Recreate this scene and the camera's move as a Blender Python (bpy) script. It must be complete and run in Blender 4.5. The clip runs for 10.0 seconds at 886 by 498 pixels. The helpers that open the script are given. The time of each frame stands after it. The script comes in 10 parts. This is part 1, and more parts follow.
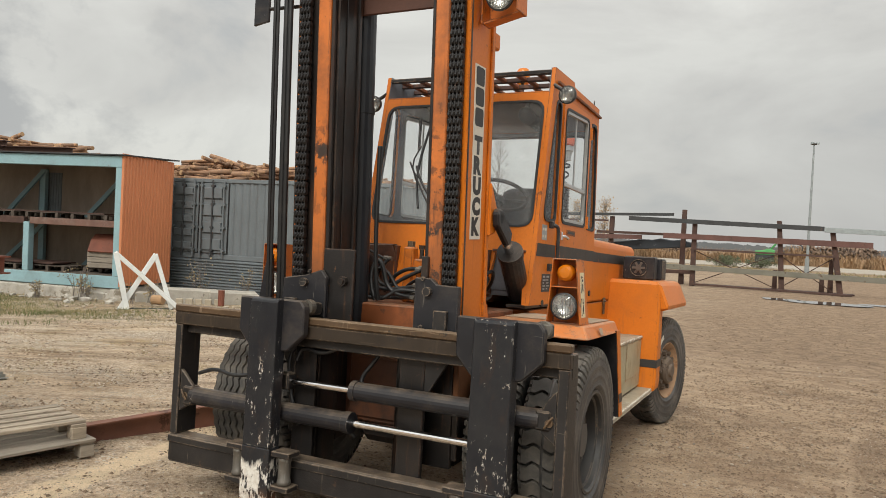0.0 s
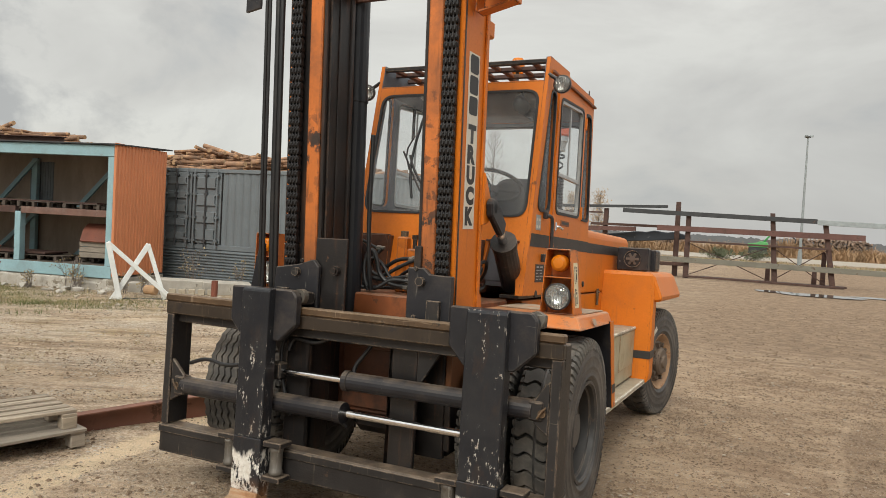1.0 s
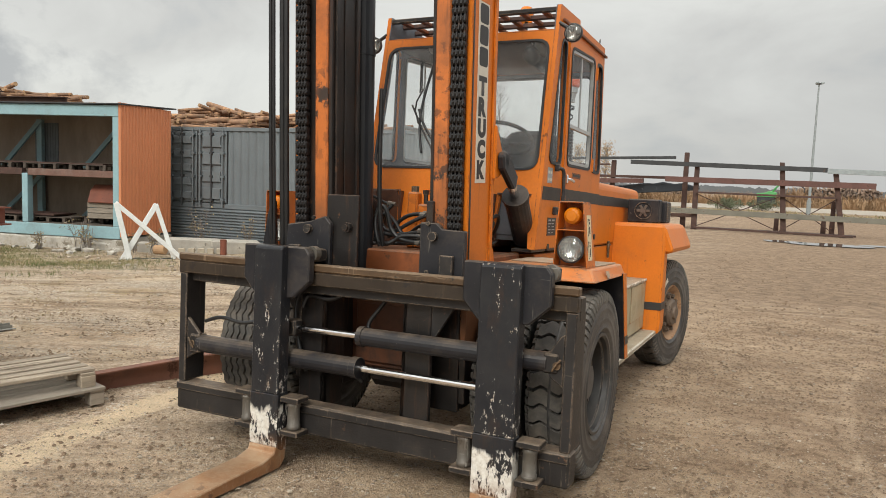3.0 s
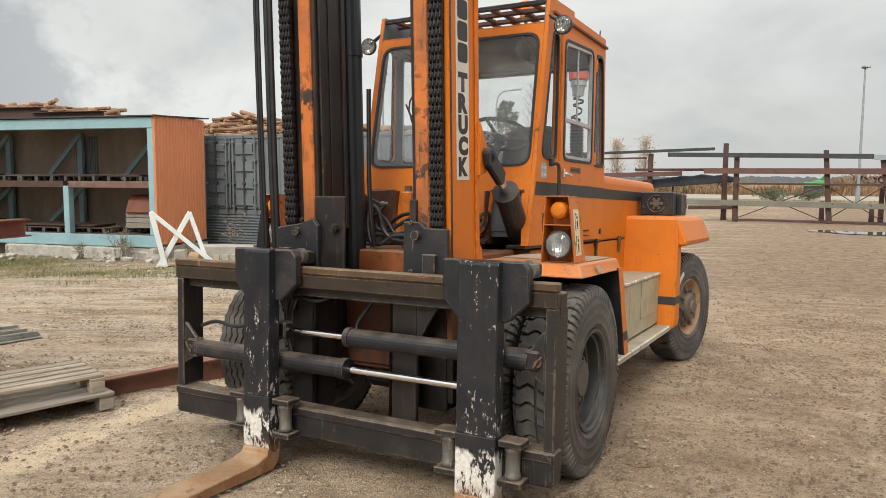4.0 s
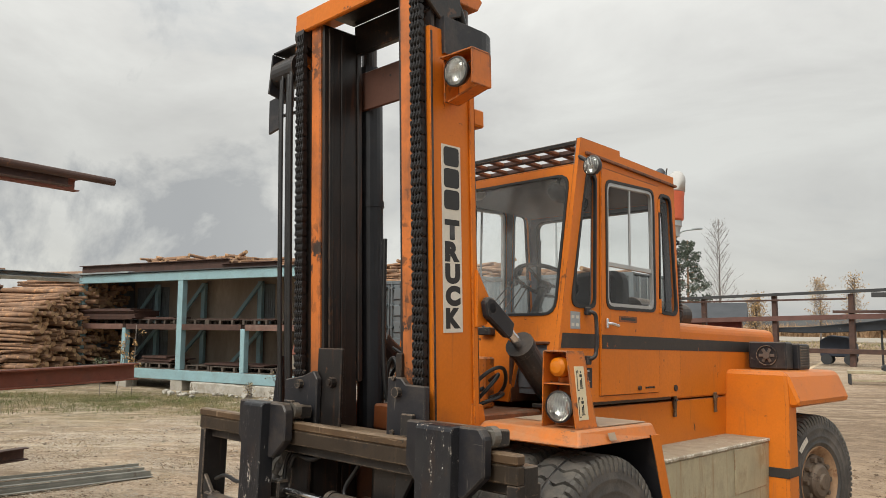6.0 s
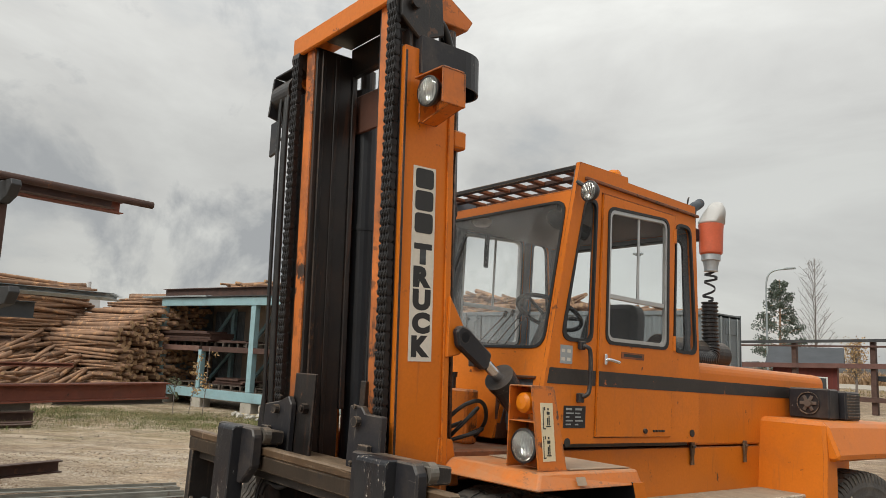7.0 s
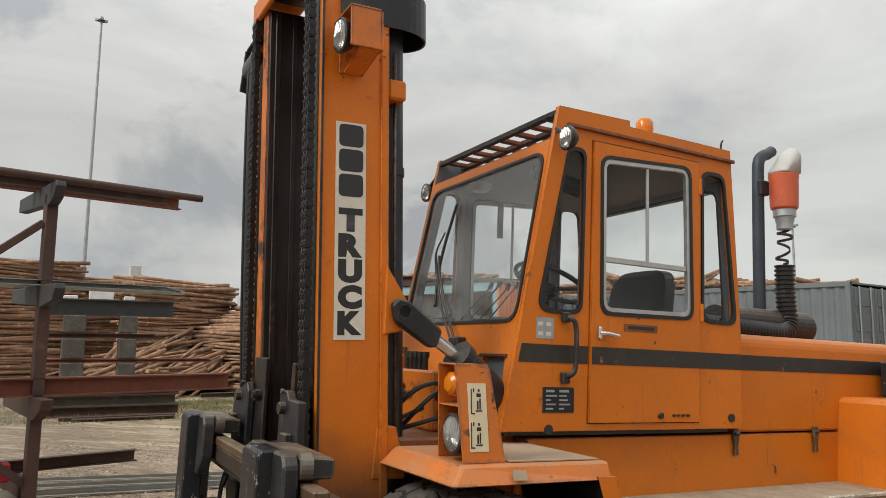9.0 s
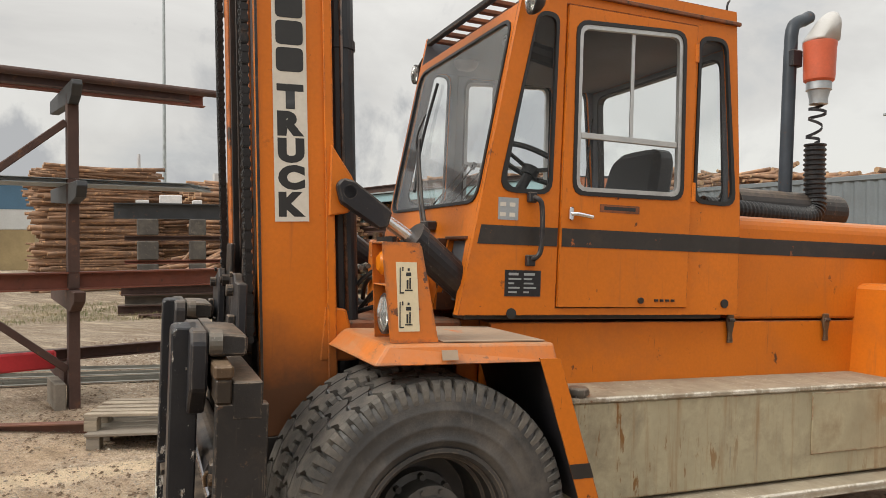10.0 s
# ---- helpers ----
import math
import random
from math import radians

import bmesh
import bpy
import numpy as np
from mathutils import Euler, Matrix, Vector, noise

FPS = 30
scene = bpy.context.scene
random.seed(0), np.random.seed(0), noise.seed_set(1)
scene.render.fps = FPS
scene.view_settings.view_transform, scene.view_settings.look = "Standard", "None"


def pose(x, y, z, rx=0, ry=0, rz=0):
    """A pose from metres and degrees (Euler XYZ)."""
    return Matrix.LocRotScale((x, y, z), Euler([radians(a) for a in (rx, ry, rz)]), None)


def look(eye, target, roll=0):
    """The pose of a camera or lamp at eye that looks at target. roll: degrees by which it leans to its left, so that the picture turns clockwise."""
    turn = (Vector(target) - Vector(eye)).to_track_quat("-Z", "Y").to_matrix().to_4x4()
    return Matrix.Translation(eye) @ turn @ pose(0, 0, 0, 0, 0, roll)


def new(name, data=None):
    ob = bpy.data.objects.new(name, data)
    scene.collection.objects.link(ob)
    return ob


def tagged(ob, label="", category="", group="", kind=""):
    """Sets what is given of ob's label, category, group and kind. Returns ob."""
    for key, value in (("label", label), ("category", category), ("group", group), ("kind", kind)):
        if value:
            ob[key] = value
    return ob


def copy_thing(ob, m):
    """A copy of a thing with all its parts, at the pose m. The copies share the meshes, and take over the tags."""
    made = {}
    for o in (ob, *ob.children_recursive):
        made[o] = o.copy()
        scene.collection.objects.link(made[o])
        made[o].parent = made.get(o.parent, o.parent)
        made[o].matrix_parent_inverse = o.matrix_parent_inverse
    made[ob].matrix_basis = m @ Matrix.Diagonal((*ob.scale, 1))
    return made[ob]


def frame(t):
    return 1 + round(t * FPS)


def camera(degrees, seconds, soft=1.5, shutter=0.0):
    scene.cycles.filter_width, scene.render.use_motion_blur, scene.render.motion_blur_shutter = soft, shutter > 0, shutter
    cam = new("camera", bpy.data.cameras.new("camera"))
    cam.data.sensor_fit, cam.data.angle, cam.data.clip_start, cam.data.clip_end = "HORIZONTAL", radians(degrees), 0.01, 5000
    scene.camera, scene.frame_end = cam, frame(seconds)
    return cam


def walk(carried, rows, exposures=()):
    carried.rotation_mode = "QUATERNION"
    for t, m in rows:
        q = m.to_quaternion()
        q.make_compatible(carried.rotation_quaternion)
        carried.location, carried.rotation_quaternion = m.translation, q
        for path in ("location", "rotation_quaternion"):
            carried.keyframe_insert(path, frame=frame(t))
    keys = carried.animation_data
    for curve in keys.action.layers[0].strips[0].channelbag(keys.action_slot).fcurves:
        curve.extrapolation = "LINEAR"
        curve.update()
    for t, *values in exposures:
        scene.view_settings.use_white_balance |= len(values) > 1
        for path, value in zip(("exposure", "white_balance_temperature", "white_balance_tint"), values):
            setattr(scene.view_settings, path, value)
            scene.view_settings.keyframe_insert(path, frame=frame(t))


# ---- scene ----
from mathutils.geometry import tessellate_polygon

cam = camera(63.1, 10.0, soft=0.85)
PATH = [
    (0, 2.209, -3.319, 1.725, 88.74, -2.87, 25.69),
    (0.5, 2.211, -3.308, 1.722, 88.48, -2.88, 25.46),
    (1, 2.204, -3.294, 1.715, 88.08, -3.09, 25.24),
    (1.5, 2.160, -3.287, 1.717, 87.64, -3.20, 25.01),
    (2, 2.114, -3.296, 1.717, 86.32, -2.99, 25.16),
    (2.5, 2.108, -3.297, 1.712, 85.01, -2.59, 25.23),
    (4, 2.438, -3.119, 1.703, 84.47, -0.25, 28.83),
    (4.5, 2.570, -2.900, 1.676, 85.71, 0.77, 32.23),
    (5, 2.816, -2.712, 1.717, 88.39, 1.49, 35.49),
    (5.5, 3.077, -2.560, 1.750, 91.97, 1.12, 39.08),
    (6, 3.137, -2.284, 1.760, 95.67, -0.22, 43.39),
    (7.5, 3.526, -1.501, 1.735, 98.83, -2.56, 52.73),
    (8, 3.532, -1.229, 1.722, 98.96, -1.68, 56.16),
    (8.5, 3.607, -0.926, 1.736, 98.02, -0.93, 58.50),
    (9, 3.615, -0.664, 1.716, 96.95, -0.65, 61.57),
    (9.5, 3.622, -0.349, 1.681, 93.41, -0.60, 64.23),
    (10, 3.715, -0.076, 1.624, 89.18, -0.03, 67.66),
]

walk(cam, [(t, pose(x, y, z, rx, ry, rz)) for t, x, y, z, rx, ry, rz in PATH],
     [(0.0, 0.06, 6560, 6), (2.5, 0.12, 6520, 6), (4.0, 0.28, 6370, 6), (4.5, 0.3, 6420, 6), (5.5, 0.15, 6550, 6), (6.0, 0.08, 6500, 6), (7.5, -0.08, 6450, 6),
      (9.0, -0.03, 6420, 6), (9.5, 0.04, 6420, 6), (10.0, 0.22, 6560, 8)])

# world, sun, exposure
def build_world():
    w = bpy.data.worlds.new("overcast")
    scene.world = w
    w.use_nodes = True
    nt = w.node_tree
    nt.nodes.clear()
    out = nt.nodes.new("ShaderNodeOutputWorld")
    bg = nt.nodes.new("ShaderNodeBackground")
    sky = nt.nodes.new("ShaderNodeTexSky")
    sky.sky_type = "NISHITA"
    sky.sun_disc = False
    sky.sun_elevation = radians(38)
    sky.sun_rotation = radians(150)
    dim = nt.nodes.new("ShaderNodeMix")
    dim.data_type = "RGBA"
    dim.blend_type = "MULTIPLY"
    dim.inputs[0].default_value = 1.0
    dim.inputs[7].default_value = (0.09, 0.09, 0.09, 1)
    nt.links.new(sky.outputs[0], dim.inputs[6])
    tc = nt.nodes.new("ShaderNodeTexCoord")
    mp = nt.nodes.new("ShaderNodeMapping")
    mp.inputs["Scale"].default_value = (1.0, 1.0, 2.6)
    mp.inputs["Location"].default_value = (0.35, 0.1, 0.2)
    nt.links.new(tc.outputs["Generated"], mp.inputs[0])
    n1 = nt.nodes.new("ShaderNodeTexNoise")
    n1.inputs["Scale"].default_value = 2.1
    n1.inputs["Detail"].default_value = 7
    n1.inputs["Roughness"].default_value = 0.56
    n1.inputs["Distortion"].default_value = 0.4
    nt.links.new(mp.outputs[0], n1.inputs["Vector"])
    r1 = nt.nodes.new("ShaderNodeValToRGB")
    e = r1.color_ramp.elements
    e[0].position, e[0].color = 0.33, (0.43, 0.435, 0.445, 1)
    e[1].position, e[1].color = 0.62, (0.69, 0.672, 0.645, 1)
    m = e.new(0.46)
    m.color = (0.575, 0.555, 0.535, 1)
    nt.links.new(n1.outputs["Fac"], r1.inputs[0])
    mx = nt.nodes.new("ShaderNodeMix")
    mx.data_type = "RGBA"
    mx.inputs[0].default_value = 0.93
    nt.links.new(dim.outputs[2], mx.inputs[6])
    nt.links.new(r1.outputs[0], mx.inputs[7])
    # a few darker puffs low in the west
    n2 = nt.nodes.new("ShaderNodeTexNoise")
    n2.inputs["Scale"].default_value = 4.6
    n2.inputs["Detail"].default_value = 8
    n2.inputs["Roughness"].default_value = 0.6
    n2.inputs["Distortion"].default_value = 0.3
    nt.links.new(tc.outputs["Generated"], n2.inputs["Vector"])
    p2 = nt.nodes.new("ShaderNodeMapRange")
    p2.inputs[1].default_value, p2.inputs[2].default_value = 0.49, 0.59
    nt.links.new(n2.outputs["Fac"], p2.inputs[0])
    sx = nt.nodes.new("ShaderNodeSeparateXYZ")
    nt.links.new(tc.outputs["Generated"], sx.inputs[0])
    west = nt.nodes.new("ShaderNodeMapRange")
    west.inputs[1].default_value, west.inputs[2].default_value = -0.62, -0.88
    nt.links.new(sx.outputs["X"], west.inputs[0])
    pm = nt.nodes.new("ShaderNodeMath")
    pm.operation = "MULTIPLY"
    nt.links.new(p2.outputs[0], pm.inputs[0])
    nt.links.new(west.outputs[0], pm.inputs[1])
    px = nt.nodes.new("ShaderNodeMix")
    px.data_type = "RGBA"
    px.inputs[7].default_value = (0.38, 0.385, 0.40, 1)
    nt.links.new(pm.outputs[0], px.inputs[0])
    nt.links.new(mx.outputs[2], px.inputs[6])
    mx = px
    # a dim bank of cloud low in the north
    north = nt.nodes.new("ShaderNodeMapRange")
    north.inputs[1].default_value, north.inputs[2].default_value = -0.35, 0.05
    north.inputs[3].default_value, north.inputs[4].default_value = 0.0, 0.75
    nt.links.new(sx.outputs["X"], north.inputs[0])
    low_ = nt.nodes.new("ShaderNodeMapRange")
    low_.inputs[1].default_value, low_.inputs[2].default_value = 0.26, 0.02
    nt.links.new(sx.outputs["Z"], low_.inputs[0])
    bank = nt.nodes.new("ShaderNodeMath")
    bank.operation = "MULTIPLY"
    nt.links.new(north.outputs[0], bank.inputs[0])
    nt.links.new(low_.outputs[0], bank.inputs[1])
    bx = nt.nodes.new("ShaderNodeMix")
    bx.data_type = "RGBA"
    bx.inputs[7].default_value = (0.43, 0.425, 0.43, 1)
    nt.links.new(bank.outputs[0], bx.inputs[0])
    nt.links.new(mx.outputs[2], bx.inputs[6])
    mx = bx
    # an overcast sky is brighter overhead than at the horizon
    sep = nt.nodes.new("ShaderNodeSeparateXYZ")
    nt.links.new(tc.outputs["Generated"], sep.inputs[0])
    up = nt.nodes.new("ShaderNodeMapRange")
    up.inputs[1].default_value, up.inputs[2].default_value = 0.25, 0.95
    up.inputs[3].default_value, up.inputs[4].default_value = 1.0, ZENITH
    nt.links.new(sep.outputs["Z"], up.inputs[0])
    lift = nt.nodes.new("ShaderNodeVectorMath")
    lift.operation = "SCALE"
    nt.links.new(mx.outputs[2], lift.inputs[0])
    nt.links.new(up.outputs[0], lift.inputs["Scale"])
    nt.links.new(lift.outputs[0], bg.inputs["Color"])
    bg.inputs["Strength"].default_value = SKY
    nt.links.new(bg.outputs[0], out.inputs[0])
    ld = bpy.data.lights.new("sun", "SUN")
    ld.energy = SUN
    ld.angle = radians(25)
    ld.color = (1.0, 0.95, 0.88)
    lo = new("sun", ld)
    # the light comes from the sky behind the camera's first place
    lo.matrix_world = look((1.5, -15, 13), (0, 0, 0))


SKY, SUN, ZENITH = 1.04, 2.1, 2.5
build_world()


# ---- materials ----
def nodes_of(name):
    m = bpy.data.materials.new(name)
    m.use_nodes = True
    nt = m.node_tree
    return m, nt, nt.nodes["Principled BSDF"]


def noise_node(nt, vec, scale, detail=6, rough=0.6, distort=0.0):
    n = nt.nodes.new("ShaderNodeTexNoise")
    n.inputs["Scale"].default_value = scale
    n.inputs["Detail"].default_value = detail
    n.inputs["Roughness"].default_value = rough
    n.inputs["Distortion"].default_value = distort
    nt.links.new(vec, n.inputs["Vector"])
    return n.outputs["Fac"]


def step_node(nt, fac, lo, hi):
    n = nt.nodes.new("ShaderNodeMapRange")
    n.inputs[1].default_value, n.inputs[2].default_value = lo, hi
    nt.links.new(fac, n.inputs[0])
    return n.outputs[0]


def mult(nt, a, b):
    n = nt.nodes.new("ShaderNodeMath")
    n.operation = "MULTIPLY"
    nt.links.new(a, n.inputs[0])
    if isinstance(b, (int, float)):
        n.inputs[1].default_value = b
    else:
        nt.links.new(b, n.inputs[1])
    return n.outputs[0]


def mixc(nt, fac, a, b):
    n = nt.nodes.new("ShaderNodeMix")
    n.data_type = "RGBA"
    if isinstance(fac, (int, float)):
        n.inputs[0].default_value = fac
    else:
        nt.links.new(fac, n.inputs[0])
    for s, v in ((6, a), (7, b)):
        if isinstance(v, tuple):
            n.inputs[s].default_value = (*v[:3], 1)
        else:
            nt.links.new(v, n.inputs[s])
    return n.outputs[2]


def coords(nt, stretch=(1, 1, 1), where="Object"):
    tc = nt.nodes.new("ShaderNodeTexCoord")
    mp = nt.nodes.new("ShaderNodeMapping")
    mp.inputs["Scale"].default_value = stretch
    nt.links.new(tc.outputs[where], mp.inputs[0])
    return mp.outputs[0]


def edge_node(nt, width):
    """1 on sharp edges, 0 on flat faces: where paint rubs off first."""
    bv = nt.nodes.new("ShaderNodeBevel")
    bv.samples = 4
    bv.inputs["Radius"].default_value = width
    ge = nt.nodes.new("ShaderNodeNewGeometry")
    dt = nt.nodes.new("ShaderNodeVectorMath")
    dt.operation = "DOT_PRODUCT"
    nt.links.new(bv.outputs[0], dt.inputs[0])
    nt.links.new(ge.outputs["True Normal"], dt.inputs[1])
    return step_node(nt, dt.outputs["Value"], 0.985, 0.86)


def plus(nt, a, b):
    n = nt.nodes.new("ShaderNodeMath")
    n.operation = "ADD"
    nt.links.new(a, n.inputs[0])
    if isinstance(b, (int, float)):
        n.inputs[1].default_value = b
    else:
        nt.links.new(b, n.inputs[1])
    return n.outputs[0]


def surface(name, col, rough=0.6, metal=0.0, vary=0.25, vscale=3.0, grain=40.0, wear=None, wear_at=0.68, wear_scale=9.0,
            dirt=None, dirt_at=0.5, dirt_amt=0.5, streak=None, streak_at=0.6, bump=0.15, bump_scale=60.0, stretch=(1, 1, 1), per_piece=0.0, spec=0.5,
            chip=(1, 1, 1), edge=None, edge_w=0.012, dust=None, dust_amt=0.6, scratch=None, scratch_at=0.64, low=None):
    """Paint, metal, wood or stone: base colour that varies at two scales, chips, rubbed edges, scratches, dirt, run marks, settled dust and fine relief."""
    m, nt, b = nodes_of(name)
    v = coords(nt, stretch)
    big = noise_node(nt, v, vscale, 5, 0.55)
    fine = noise_node(nt, v, grain, 4, 0.6)
    dark = tuple(c * (1 - vary) for c in col)
    light = tuple(min(1, c * (1 + vary * 0.6)) for c in col)
    c = mixc(nt, step_node(nt, big, 0.3, 0.7), dark, light)
    c = mixc(nt, mult(nt, step_node(nt, fine, 0.35, 0.75), 0.35), c, tuple(k * 0.72 for k in col))
    if per_piece:
        oi = nt.nodes.new("ShaderNodeObjectInfo")
        c = mixc(nt, mult(nt, oi.outputs["Random"], per_piece), c, tuple(k * 0.35 for k in col))
    if dirt:
        d = noise_node(nt, v, vscale * 0.8 + 0.7, 8, 0.7, 0.3)
        f = mult(nt, step_node(nt, d, dirt_at, dirt_at + 0.22), dirt_amt)
        c = mixc(nt, f, c, dirt)
    if streak:
        sv = coords(nt, (11, 11, 0.7))
        s = noise_node(nt, sv, 2.0, 6, 0.65)
        f = mult(nt, step_node(nt, s, streak_at, streak_at + 0.16), 0.75)
        c = mixc(nt, f, c, streak)
    if low:
        # a stain that climbs from a given height: colour, full below, gone above
        sp = nt.nodes.new("ShaderNodeSeparateXYZ")
        nt.links.new(coords(nt), sp.inputs[0])
        h = plus(nt, sp.outputs["Z"], mult(nt, noise_node(nt, v, 3.5, 7, 0.7), low[2] - low[1]))
        c = mixc(nt, mult(nt, step_node(nt, h, low[2] + 0.5 * (low[2] - low[1]), low[1] + 0.5 * (low[2] - low[1])), low[3]), c, low[0])
    if scratch:
        sc = noise_node(nt, coords(nt, (55, 55, 4)), 1.0, 3, 0.55)
        s2 = noise_node(nt, coords(nt, (4, 70, 60)), 1.0, 3, 0.55)
        k = noise_node(nt, v, 2.4, 4, 0.6)
        f = mult(nt, plus(nt, step_node(nt, sc, scratch_at, scratch_at + 0.05), step_node(nt, s2, scratch_at + 0.02, scratch_at + 0.07)), step_node(nt, k, 0.42, 0.60))
        c = mixc(nt, f, c, scratch)
    if wear:
        wv = coords(nt, tuple(p * q for p, q in zip(stretch, chip)))
        a = noise_node(nt, wv, wear_scale, 9, 0.7)
        k = noise_node(nt, v, wear_scale * 0.22, 3, 0.5)
        f = mult(nt, step_node(nt, a, wear_at, wear_at + 0.03), step_node(nt, k, 0.42, 0.58))
        c = mixc(nt, f, c, wear)
    if edge:
        n1 = noise_node(nt, v, 26, 7, 0.7)
        n2 = noise_node(nt, v, 5, 4, 0.6)
        f = mult(nt, edge_node(nt, edge_w), step_node(nt, plus(nt, mult(nt, n1, 0.6), mult(nt, n2, 0.6)), 0.55, 0.63))
        c = mixc(nt, f, c, edge)
    if dust:
        ge = nt.nodes.new("ShaderNodeNewGeometry")
        sp = nt.nodes.new("ShaderNodeSeparateXYZ")
        nt.links.new(ge.outputs["Normal"], sp.inputs[0])
        f = mult(nt, step_node(nt, sp.outputs["Z"], 0.35, 0.95), step_node(nt, noise_node(nt, v, 7, 7, 0.7), 0.30, 0.62))
        c = mixc(nt, mult(nt, f, dust_amt), c, dust)
    nt.links.new(c, b.inputs["Base Color"])
    r = nt.nodes.new("ShaderNodeMapRange")
    r.inputs[3].default_value, r.inputs[4].default_value = max(0.03, rough - 0.12), min(1, rough + 0.12)
    nt.links.new(plus(nt, mult(nt, big, 0.6), mult(nt, fine, 0.4)), r.inputs[0])
    nt.links.new(r.outputs[0], b.inputs["Roughness"])
    b.inputs["Metallic"].default_value = metal
    b.inputs["Specular IOR Level"].default_value = spec
    if bump:
        bn = noise_node(nt, v, bump_scale, 5, 0.65)
        bp = nt.nodes.new("ShaderNodeBump")
        bp.inputs["Strength"].default_value = bump
        bp.inputs["Distance"].default_value = 0.01
        nt.links.new(bn, bp.inputs["Height"])
        nt.links.new(bp.outputs[0], b.inputs["Normal"])
    return m


CHIP_RUST, DUST = (0.085, 0.036, 0.022), (0.27, 0.20, 0.14)
ORANGE = surface("orange_paint", (0.63, 0.168, 0.012), 0.42, 0, 0.10, 1.6, 55, CHIP_RUST, 0.640, 11, (0.34, 0.115, 0.035), 0.52, 0.42, streak=(0.40, 0.125, 0.03), streak_at=0.60, bump=0.04, bump_scale=25, edge=CHIP_RUST, edge_w=0.008, spec=0.3, dust=(0.36, 0.22, 0.12), dust_amt=0.4, scratch=(0.30, 0.09, 0.02), scratch_at=0.70)
ORANGE_WORN = surface("worn_orange_paint", (0.61, 0.160, 0.014), 0.48, 0, 0.16, 2.4, 45, (0.045, 0.022, 0.016), 0.55, 9, (0.20, 0.07, 0.03), 0.50, 0.50, streak=(0.18, 0.055, 0.02), streak_at=0.60, bump=0.08, edge=(0.06, 0.03, 0.02), edge_w=0.014, dust=DUST, scratch=(0.10, 0.045, 0.025), scratch_at=0.68)
MAST_PAINT = surface("mast_orange_paint", (0.63, 0.168, 0.012), 0.42, 0, 0.10, 1.6, 55, CHIP_RUST, 0.625, 10, (0.36, 0.115, 0.035), 0.52, 0.42, streak=(0.34, 0.10, 0.025), streak_at=0.59, bump=0.04, bump_scale=25, edge=CHIP_RUST, edge_w=0.012, spec=0.3, low=((0.06, 0.038, 0.026), 0.98, 1.32, 0.88))
ORANGE_DIRTY = surface("dirty_orange_paint", (0.30, 0.088, 0.026), 0.6, 0, 0.35, 4, 40, (0.04, 0.025, 0.018), 0.56, 7, (0.035, 0.022, 0.016), 0.45, 0.75, bump=0.1, edge=(0.05, 0.03, 0.02), dust=DUST)
DARK_ORANGE = surface("dark_orange_brown_paint", (0.13, 0.048, 0.022), 0.55, 0, 0.4, 4, 40, (0.25, 0.08, 0.025), 0.62, 6, (0.018, 0.013, 0.011), 0.44, 0.85, bump=0.1, dust=DUST)
BLACK = surface("black_paint", (0.020, 0.020, 0.024), 0.42, 0, 0.35, 4, 50, (0.26, 0.24, 0.22), 0.66, 20, (0.085, 0.068, 0.055), 0.50, 0.55, bump=0.1, spec=0.35, edge=(0.10, 0.085, 0.07), edge_w=0.008, dust=(0.20, 0.15, 0.105), dust_amt=0.6, scratch=(0.14, 0.125, 0.11), scratch_at=0.68)


